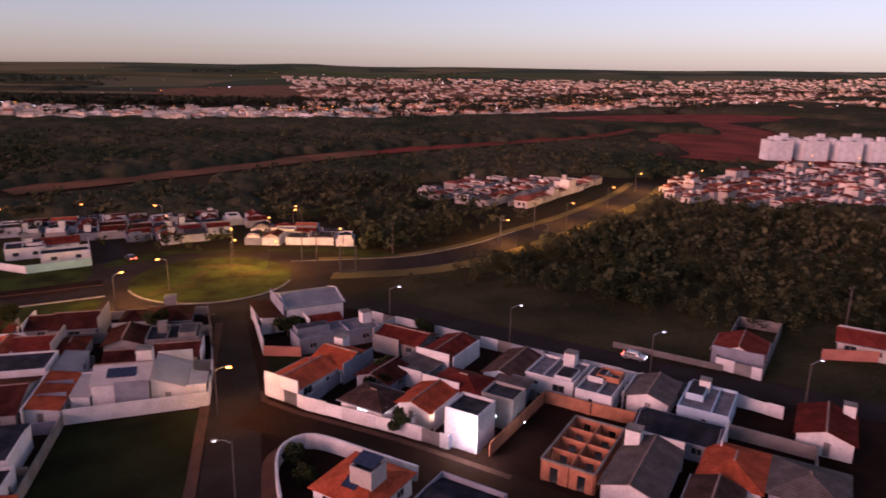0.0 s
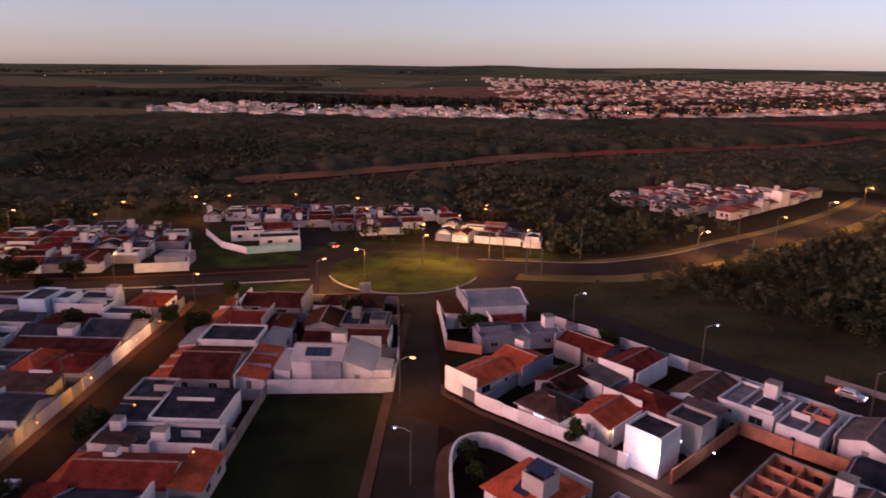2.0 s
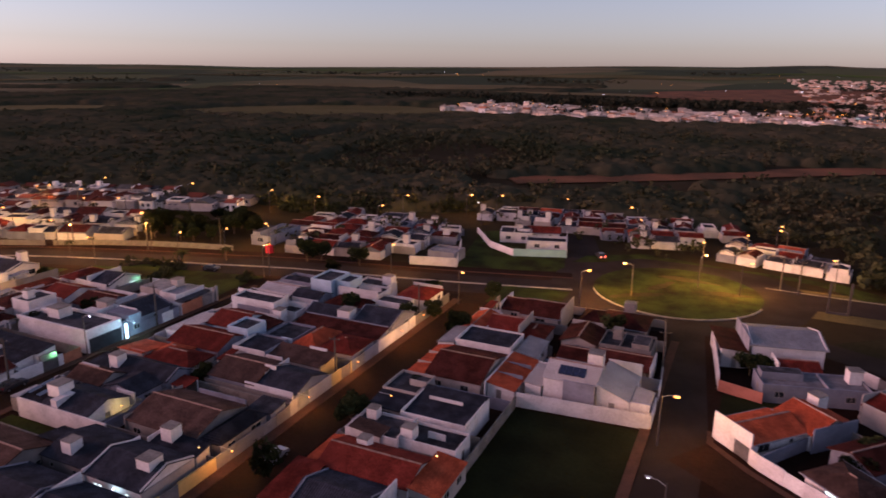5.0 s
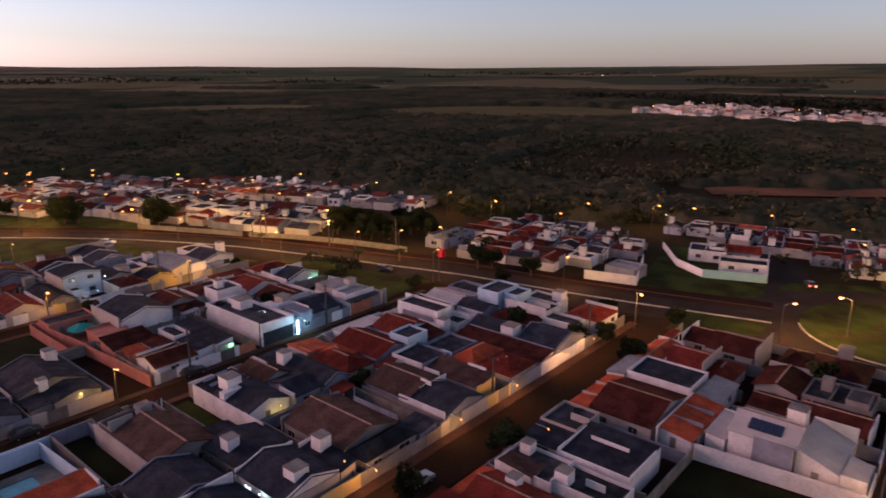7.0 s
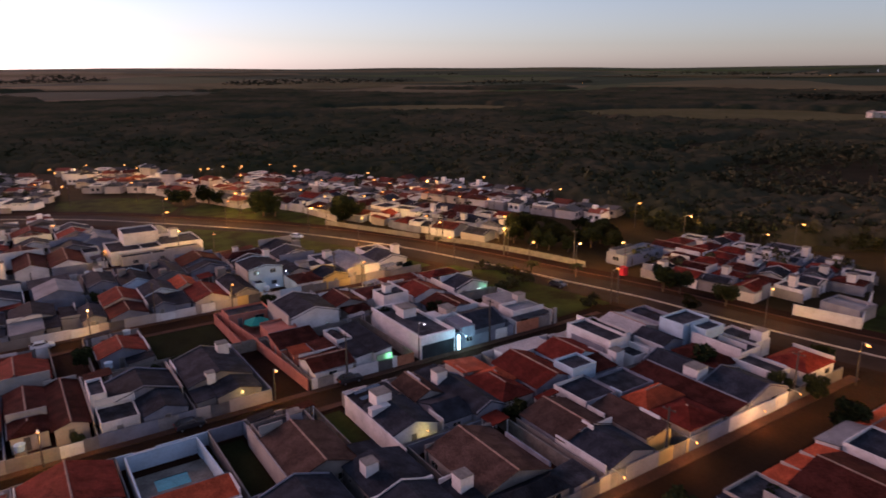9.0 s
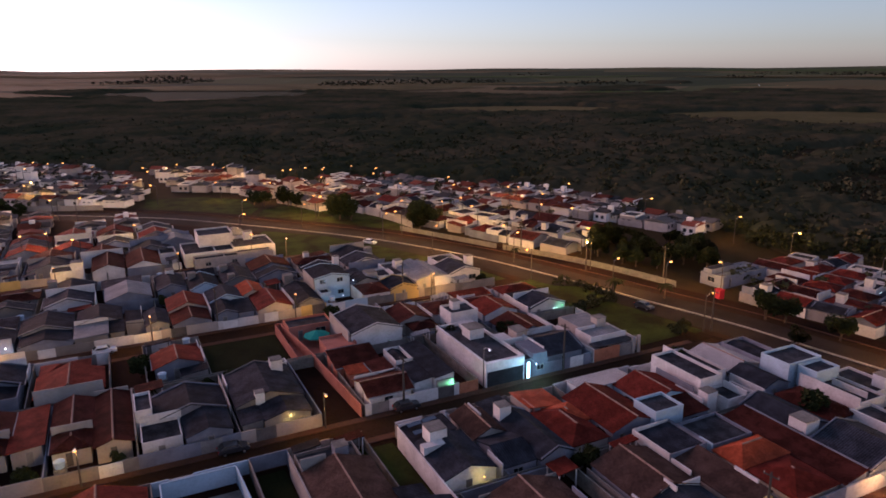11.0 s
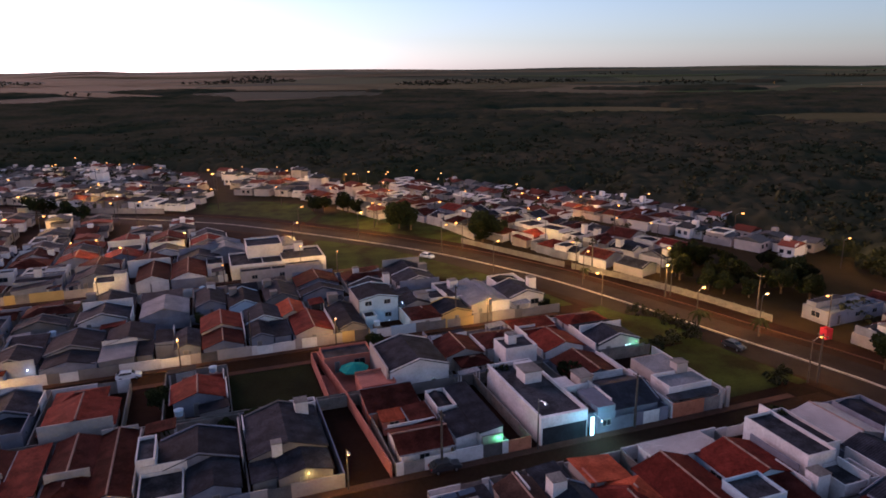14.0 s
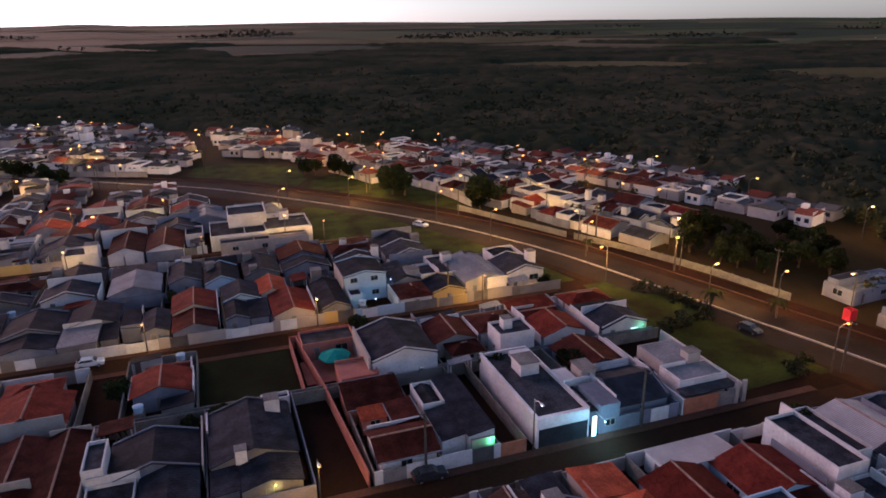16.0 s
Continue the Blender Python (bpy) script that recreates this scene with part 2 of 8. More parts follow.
SKYLINE_AZ = (0, 45, 57, 76, 83.5, 85.5, 89, 91, 103, 116, 130, 146, 160, 177, 184, 186, 188, 190, 240, 360)
SKYLINE_Z = (70, 85, 74, 67, 65, 76, 75, 63, 58, 44, 35, 44, 48, 54, 56, 64, 63, 57, 50, 70)


def terrain(x, y):
    """Height of the land: level round the town, rising gently to a far plateau."""
    r = math.hypot(x, y)
    far = smooth01((r - 900) / 3700)
    az = math.degrees(math.atan2(y, x)) % 360
    top = float(np.interp(az, SKYLINE_AZ, SKYLINE_Z)) + 1.6 * math.sin(math.radians(az) * 11) + 1.0 * math.sin(math.radians(az) * 29 + 1)
    return far * top + smooth01((r - 900) / 900) * 4 * math.sin(x / 310) * math.cos(y / 270)


# ---- ground ----
def polar_ground():
    bm = bmesh.new()
    radii = [0, 60, 120, 200, 300, 420, 560, 720, 900, 1100, 1350, 1650, 2000, 2400, 2850, 3350, 3900, 4400, 4750]
    n = 180
    rows = []
    for r in radii[1:]:
        rows.append([bm.verts.new((r * math.cos(2 * math.pi * i / n), r * math.sin(2 * math.pi * i / n), 0)) for i in range(n)])
    c = bm.verts.new((0, 0, 0))
    for v in bm.verts:
        v.co.z = terrain(v.co.x, v.co.y)
    for i in range(n):
        bm.faces.new((c, rows[0][i], rows[0][(i + 1) % n]))
    for a, b in zip(rows, rows[1:]):
        for i in range(n):
            bm.faces.new((a[i], b[i], b[(i + 1) % n], a[(i + 1) % n]))
    for f in bm.faces:
        f.smooth = True
    return bm


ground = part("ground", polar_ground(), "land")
tagged(ground, "dark scrubby land reaching to the horizon", "ground", kind="structure")


def strip(pts, half, z, closed=False, left=None):
    """A ribbon along a line of points; left: half width on the left side where it differs."""
    bm = bmesh.new()
    left = half if left is None else left
    P = [Vector(p) for p in pts]
    rows = []
    for i, p in enumerate(P):
        d = (P[min(i + 1, len(P) - 1)] - P[max(i - 1, 0)]).normalized()
        nrm = Vector((-d.y, d.x))
        a, b = p + nrm * left, p - nrm * half
        rows.append((bm.verts.new((a.x, a.y, z + terrain(a.x, a.y))), bm.verts.new((b.x, b.y, z + terrain(b.x, b.y)))))
    for r, s in zip(rows, rows[1:]):
        bm.faces.new((r[0], r[1], s[1], s[0]))
    return bm


def curve(pts, step=6):
    """Points along a smooth line through a few given ones."""
    P = [Vector(p) for p in pts]
    out = []
    for i in range(len(P) - 1):
        p0, p1, p2, p3 = P[max(i - 1, 0)], P[i], P[i + 1], P[min(i + 2, len(P) - 1)]
        n = max(1, int((p2 - p1).length / step))
        for k in range(n):
            t = k / n
            out.append(0.5 * (2 * p1 + (p2 - p0) * t + (2 * p0 - 5 * p1 + 4 * p2 - p3) * t * t + (3 * p1 - p0 - 3 * p2 + p3) * t ** 3))
    out.append(P[-1])
    return [(v.x, v.y) for v in out]


def patch(cx, cy, rx, ry, rot, z, wob=0.15, seed=0, n=48):
    """An uneven rounded sheet of ground that follows the land."""
    bm = bmesh.new()
    rng = random.Random(seed)
    ph = [rng.uniform(0, 6.28) for _ in range(4)]
    rings = []
    for k in (0.25, 0.5, 0.75, 1.0):
        ring = []
        for i in range(n):
            t = 2 * math.pi * i / n
            w = 1 + wob * (math.sin(2 * t + ph[0]) + 0.6 * math.sin(3 * t + ph[1]) + 0.4 * math.sin(7 * t + ph[2]) + 0.3 * math.sin(13 * t + ph[3]))
            x, y = rx * k * w * math.cos(t), ry * k * w * math.sin(t)
            X, Y = cx + x * math.cos(rot) - y * math.sin(rot), cy + x * math.sin(rot) + y * math.cos(rot)
            ring.append(bm.verts.new((X, Y, z + terrain(X, Y))))
        rings.append(ring)
    c = bm.verts.new((cx, cy, z + terrain(cx, cy)))
    for i in range(n):
        bm.faces.new((c, rings[0][i], rings[0][(i + 1) % n]))
        for a, b in zip(rings, rings[1:]):
            bm.faces.new((a[i], b[i], b[(i + 1) % n], a[(i + 1) % n]))
    return bm


def quad(pts, z):
    bm = bmesh.new()
    bm.faces.new([bm.verts.new((x, y, z)) for x, y in pts])
    return bm


def ground_sheet(name, bm, mat, label, category="ground"):
    return tagged(part(name, bm, mat), label, category, kind="structure")


AVENUE = curve([(-380, -165), (-330, -72), (-293, -16), (-277.6, 7), (-260.7, 30.3), (-240.3, 49.7), (-224, 64), (-208.5, 76.5), (-192.5, 87.5), (-175.7, 96.6), (-160.7, 103.4), (-132, 112.7), (-118.7, 116.4), (-107.5, 120.0), (-96.8, 123.0), (-80, 126), (-60, 130), (-30, 137.5)])
EAST_ROAD = curve([(10, 153), (30, 152), (45, 153), (66, 163), (85, 177.5), (111, 197), (148, 231), (175, 262)])
RIGHT_STREET = curve([(6, 128), (28.5, 120), (46.5, 101), (68, 79.5), (95, 57), (140, 22)])

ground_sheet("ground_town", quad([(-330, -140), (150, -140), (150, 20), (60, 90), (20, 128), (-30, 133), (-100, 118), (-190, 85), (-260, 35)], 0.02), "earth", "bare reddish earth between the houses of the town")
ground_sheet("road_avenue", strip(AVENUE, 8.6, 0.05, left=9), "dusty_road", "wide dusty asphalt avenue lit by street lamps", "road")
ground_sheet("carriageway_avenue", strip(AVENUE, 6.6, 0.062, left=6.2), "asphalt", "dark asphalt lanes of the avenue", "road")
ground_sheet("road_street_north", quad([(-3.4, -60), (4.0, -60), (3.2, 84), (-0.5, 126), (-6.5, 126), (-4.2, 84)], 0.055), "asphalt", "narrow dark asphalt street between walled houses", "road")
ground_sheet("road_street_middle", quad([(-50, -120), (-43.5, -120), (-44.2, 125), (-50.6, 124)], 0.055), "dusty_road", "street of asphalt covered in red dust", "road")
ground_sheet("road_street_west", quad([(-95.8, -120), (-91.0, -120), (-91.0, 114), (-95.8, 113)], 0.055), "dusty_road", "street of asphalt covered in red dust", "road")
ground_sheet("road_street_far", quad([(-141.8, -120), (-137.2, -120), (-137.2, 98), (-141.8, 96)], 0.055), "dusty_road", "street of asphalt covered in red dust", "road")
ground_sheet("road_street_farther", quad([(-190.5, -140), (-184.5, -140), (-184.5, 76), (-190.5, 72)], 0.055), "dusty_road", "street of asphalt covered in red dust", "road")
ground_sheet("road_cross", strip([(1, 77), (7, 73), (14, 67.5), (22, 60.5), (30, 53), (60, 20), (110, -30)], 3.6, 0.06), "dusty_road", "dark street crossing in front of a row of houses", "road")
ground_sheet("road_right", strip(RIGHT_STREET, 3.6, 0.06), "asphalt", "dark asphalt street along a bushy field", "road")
ground_sheet("road_east", strip(EAST_ROAD, 5.5, 0.06, left=5.5), "asphalt", "two-lane asphalt road leading past the bush", "road")
ground_sheet("verge_east", strip(EAST_ROAD, 11, 0.035, left=9), "dry_grass", "dry grass verge beside the road")
ground_sheet("kerb_east", strip(EAST_ROAD[:12], -5.6, 0.14, left=6.0), "kerb", "pale concrete kerb", "kerb")

# roundabout: asphalt ring, kerb and grass island
ground_sheet("road_roundabout", patch(-8.3, 147.2, 29, 27, 0, 0.065, 0.02, 2), "asphalt", "asphalt ring of a roundabout", "road")
ground_sheet("road_roundabout_link", strip([(-30, 150), (-34, 166), (-42, 190)], 5, 0.07), "asphalt", "asphalt street leaving the roundabout", "road")
ground_sheet("island_grass", patch(-8.3, 147.2, 18.4, 18.4, 0, 0.2, 0.0, 3), "lawn", "green grass on a roundabout island")
for i_, (px_, py_, rx_, ry_, ro_) in enumerate(((-16, 140, 5.5, 1.6, 0.6), (1, 149, 6, 1.6, 0.3), (-7, 157, 7, 1.5, -0.2), (-12, 149, 4.5, 1.3, 1.2))):
    ground_sheet("worn_grass_%d" % (i_ + 1), patch(px_, py_, rx_, ry_, ro_, 0.225, 0.2, 60 + i_), "scrub_ground", "worn dry patch on a grass island", "grass")
ground_sheet("lawn_teal", quad([(-61, 141), (-34, 152), (-32, 172), (-58, 190), (-70, 182), (-66, 164)], 0.05), "lawn", "green grass lot beside a teal building")
ground_sheet("lawn_corner", quad([(-30, 124), (-45, 121), (-45, 134), (-30, 136)], 0.08), "lawn", "rough grass corner by the avenue")


def kerb_line(pts, off, w, h):
    bm = bmesh.new()
    P = [Vector(p) for p in pts]
    prev = None
    for i, p in enumerate(P):
        d = (P[min(i + 1, len(P) - 1)] - P[max(i - 1, 0)]).normalized()
        nrm = Vector((-d.y, d.x))
        a, b = p + nrm * (off + w / 2), p + nrm * (off - w / 2)
        cur = [bm.verts.new((q.x, q.y, z)) for q, z in ((a, 0.03), (a, h), (b, h), (b, 0.03))]
        if prev:
            for k in range(3):
                bm.faces.new((prev[k], prev[k + 1], cur[k + 1], cur[k]))
        prev = cur
    return bm


ground_sheet("kerb_avenue", kerb_line(AVENUE, 0, 0.45, 0.24), "kerb", "long pale kerb down the middle of the avenue", "kerb")
ground_sheet("kerb_ring", kerb_line([(-8.3 + 18.6 * math.cos(a_ * math.pi / 36), 147.2 + 18.6 * math.sin(a_ * math.pi / 36)) for a_ in range(40, 70)], 0, 0.3, 0.26), "kerb", "pale kerb round the roundabout island", "kerb")
ground_sheet("kerb_right", kerb_line(AVENUE, 9.2, 0.3, 0.18), "pavement", "low kerb at the avenue's edge", "kerb")
ground_sheet("pavement_avenue", strip(AVENUE, -9.4, 0.16, left=13.0), "earth", "earth pavement along the avenue", "pavement")

ground_sheet("scrub_field", quad([(22, 128), (60, 92), (100, 57), (145, 18), (280, 60), (300, 180), (190, 190), (112, 178), (66, 150), (40, 142)], 0.03), "scrub_ground", "rough brownish grass field with low scrub")
ground_sheet("scrub_field_north", quad([(-128, 178), (-100, 192), (-70, 222), (0, 226), (60, 200), (60, 250), (-60, 262), (-180, 232), (-240, 200), (-190, 198)], 0.03), "scrub_ground", "rough grass strip between houses and woods")

# grass lots inside the town
lot_z = 0.064
for nm, pts, mt, lb in (
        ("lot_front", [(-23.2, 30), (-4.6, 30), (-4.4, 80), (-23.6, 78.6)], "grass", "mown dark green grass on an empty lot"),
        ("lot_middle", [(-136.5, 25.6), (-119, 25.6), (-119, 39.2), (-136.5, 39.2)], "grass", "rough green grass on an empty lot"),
        ("lot_corner", [(-119.2, 97.2), (-119.8, 109.5), (-107, 112), (-102, 113.4), (-99.6, 108), (-99.2, 97.2)], "lawn", "green grass on a corner lot"),
        ("lot_hedged", [(-136.4, 97.6), (-136.4, 105), (-133, 109.6), (-122, 111), (-120.2, 107), (-120.2, 97.6)], "lawn", "green grass behind a dark hedge"),
        ("lot_red", [(32, 58.5), (45.2, 71.2), (50.2, 66.4), (37.2, 53.5)], "earth", "bare dark red earth on an empty lot"),
        ("lot_side", [(4.3, 97), (14, 97), (13, 90), (4.3, 86)], "grass", "green grass lot beside the street"),
        ("lot_avenue", [(-226, 56), (-209, 72), (-186, 84), (-172, 90), (-160, 95), (-146, 98), (-146, 94), (-184, 72), (-184, 56), (-192, 53), (-206, 53), (-216, 50)], "lawn", "green grass lot by the avenue"),
        ("lot_west", [(-279, 22), (-304, 26), (-299, 46), (-286, 60), (-264, 62), (-252, 56), (-266, 40)], "lawn", "wide grass field beyond the avenue"),
        ("lot_bend", [(-262, 64), (-248, 57), (-226, 74), (-206, 91), (-206, 98), (-232, 100), (-250, 91), (-270, 73)], "lawn", "rough grass between the avenue and the houses"),
        ("verge_avenue", [(-143, 98), (-137, 98), (-120, 106), (-99, 112), (-99, 114.5), (-120, 110), (-143, 103)], "lawn", "grass verge along the avenue"),
        ("lot_north", [(-36, 160), (-34, 168), (-20, 177), (0, 173), (26, 170), (40, 160), (30, 158), (22, 166), (8, 170), (-8, 172), (-20, 172), (-28, 164)], "lawn", "grass verge north of the roundabout"),
        ("lot_back", [(-152, 183), (-128, 176), (-112, 190), (-96, 193), (-86, 207), (-66, 223), (-100, 222), (-150, 205)], "scrub_ground", "rough grass behind the houses"),
):
    lot_z += 0.004
    ground_sheet(nm, quad(pts, lot_z), mt, lb)

# pavements beside the streets
for i, (x0, x1, y0, y1) in enumerate(((-43.5, -41.6, -40, 120), (-51.9, -50.2, -40, 120), (-91, -89.7, -40, 108), (-97.1, -95.8, -60, 108),
                                      (-137.2, -135.8, -60, 96), (-143.1, -141.8, -60, 92), (-5.6, -4.2, 20, 116), (-192, -190.5, -80, 66), (-184.5, -183, -80, 70))):
    ground_sheet("pavement_%d" % (i + 1), boxes((x0, x1, y0, y1, 0, 0.15)), "pavement", "worn concrete pavement with red dust", "pavement")

# far fields, tracks and red ground
ground_sheet("track_red", strip(curve([(-95, 280), (-60, 304), (-27, 328), (30, 372), (80, 404), (170, 446), (260, 492), (330, 560)]), 12, 0.5, left=11), "track", "red earth track through the woods")
ground_sheet("red_field", patch(470, 690, 175, 75, 0.25, 0.5, 0.12, 4), "red_earth", "graded red earth")
ground_sheet("red_lane", strip(curve([(66, 396), (120, 424), (190, 458), (255, 490), (300, 530), (380, 640)]), 11, 0.54, left=11), "red_earth", "red earth lane through the woods")
ground_sheet("red_cut", strip(curve([(460, 690), (440, 560), (385, 455), (318, 378), (262, 335)]), 22, 0.53, left=26), "red_earth", "broad strip of red earth")
ground_sheet("red_slope", patch(335, 410, 60, 120, -0.5, 0.45, 0.15, 5), "red_earth", "red earth slope by the estate")
ground_sheet("red_street", strip([(186, 282), (215, 330), (290, 430)], 4, 0.55), "red_earth", "red earth street")
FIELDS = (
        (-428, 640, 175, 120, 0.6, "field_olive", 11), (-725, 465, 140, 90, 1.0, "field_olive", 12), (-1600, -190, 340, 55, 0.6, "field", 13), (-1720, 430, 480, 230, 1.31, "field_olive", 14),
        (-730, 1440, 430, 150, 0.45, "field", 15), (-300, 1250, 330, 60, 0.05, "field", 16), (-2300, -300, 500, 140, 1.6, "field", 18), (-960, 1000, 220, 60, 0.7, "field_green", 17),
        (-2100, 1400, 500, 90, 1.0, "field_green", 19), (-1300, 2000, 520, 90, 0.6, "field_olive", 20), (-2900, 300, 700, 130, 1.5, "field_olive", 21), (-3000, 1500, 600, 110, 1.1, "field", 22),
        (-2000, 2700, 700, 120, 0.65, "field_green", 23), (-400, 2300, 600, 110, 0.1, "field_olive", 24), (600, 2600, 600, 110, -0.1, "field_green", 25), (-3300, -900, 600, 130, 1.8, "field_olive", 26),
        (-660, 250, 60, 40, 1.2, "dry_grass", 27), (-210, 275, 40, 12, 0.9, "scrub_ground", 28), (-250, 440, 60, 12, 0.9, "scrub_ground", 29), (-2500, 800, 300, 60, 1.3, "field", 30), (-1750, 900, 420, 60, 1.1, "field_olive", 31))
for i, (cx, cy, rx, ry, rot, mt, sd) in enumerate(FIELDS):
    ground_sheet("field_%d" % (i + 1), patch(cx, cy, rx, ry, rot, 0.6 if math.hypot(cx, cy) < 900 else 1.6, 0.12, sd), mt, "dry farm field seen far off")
ground_sheet("town_earth", patch(760, 1330, 900, 430, -0.1, 1.6, 0.08, 51), "track", "brown earth among the houses of a distant town")
ground_sheet("quarter_earth", patch(-60, 725, 260, 60, -0.2, 0.6, 0.06, 52), "track", "brown earth among distant houses")


# ---- houses ----
def ring_frame(w, h, t=0.06, d=0.08, bar=True):
    bs = [(-w / 2, w / 2, -d, 0, 0, t), (-w / 2, w / 2, -d, 0, h - t, h), (-w / 2, -w / 2 + t, -d, 0, t, h - t), (w / 2 - t, w / 2, -d, 0, t, h - t)]
    if bar:
        bs.append((-t / 2, t / 2, -d, 0, t, h - t))
    return boxes(*bs)


WINDOW = {}
for key, (w_, h_) in {"w": (1.4, 1.0), "d": (0.9, 2.1), "b": (2.0, 1.2), "s": (0.7, 0.6)}.items():
    WINDOW[key] = (w_, h_, mesh_of("window_frame", ring_frame(w_, h_, bar=key in "wb"), "frame"),
                   {k: mesh_of("pane", boxes((-w_ / 2 + 0.06, w_ / 2 - 0.06, -0.05, -0.03, 0.06, h_ - 0.06)), k) for k in ("glass", "lit_room", "lit_warm", "gate")})


def wall_panel(bm, L, H, holes, m, gable=0.0):
    """One wall face along x from -L/2 to L/2 with real openings; holes: (middle, width, sill, height)."""
    holes = [tuple(round(q, 2) for q in k) for k in holes]
    L, H = round(L, 3), round(H, 3)
    us = sorted({-L / 2, L / 2, *[round(c - w / 2, 3) for c, w, s, h in holes], *[round(c + w / 2, 3) for c, w, s, h in holes]})
    zs = sorted({0.0, H, *[round(s, 3) for c, w, s, h in holes], *[round(min(s + h, H), 3) for c, w, s, h in holes]})
    V = {}

    def vert(u, z, d=0.0):
        k = (round(u, 2), round(z, 2), d)
        if k not in V:
            V[k] = bm.verts.new(m @ Vector((u, d, z)))
        return V[k]
    for u0, u1 in zip(us, us[1:]):
        for z0, z1 in zip(zs, zs[1:]):
            mu, mz = (u0 + u1) / 2, (z0 + z1) / 2
            if any(abs(mu - c) < w / 2 and s < mz < s + h for c, w, s, h in holes):
                continue
            bm.faces.new((vert(u0, z0), vert(u1, z0), vert(u1, z1), vert(u0, z1)))
    for c, w, s, h in holes:
        a, b, lo, hi = c - w / 2, c + w / 2, s, min(s + h, H)
        for (p, q) in (((a, lo), (b, lo)), ((b, lo), (b, hi)), ((b, hi), (a, hi)), ((a, hi), (a, lo))):
            bm.faces.new((vert(*p), vert(*q), vert(*q, 0.14), vert(*p, 0.14)))
    if gable:
        bm.faces.new((vert(-L / 2, H), vert(L / 2, H), vert(0, H + gable)))


ROOF_WORDS = {"pale_roof": "pale painted sheet roof", "clay": "red clay tile roof", "orange_clay": "bright orange clay tile roof", "old_clay": "dark weathered clay tile roof", "brown_tile": "brown tile roof",
              "fibre": "grey fibre-cement roof", "pale_fibre": "weathered pale sheet roof", "pale_slab": "pale flat concrete roof", "slab": "flat concrete roof", "zinc": "pale metal sheet roof", "brick": "open roofless top"}
WALL_WORDS = {"white": "white", "cream": "cream", "beige": "beige", "grey": "grey", "blue": "pale blue", "teal": "teal", "pink": "salmon pink", "yellow": "yellow", "brick": "bare brick", "red_paint": "red"}
house_rng = random.Random(7)


def prism(bm, pts, x0, x1):
    """A closed outline in the y-z plane swept from x0 to x1."""
    a = [bm.verts.new((x0, y, z)) for y, z in pts]
    b = [bm.verts.new((x1, y, z)) for y, z in pts]
    n = len(pts)
    for i in range(n):
        bm.faces.new((a[i], a[(i + 1) % n], b[(i + 1) % n], b[i]))
    bm.faces.new(a[::-1])
    bm.faces.new(b)


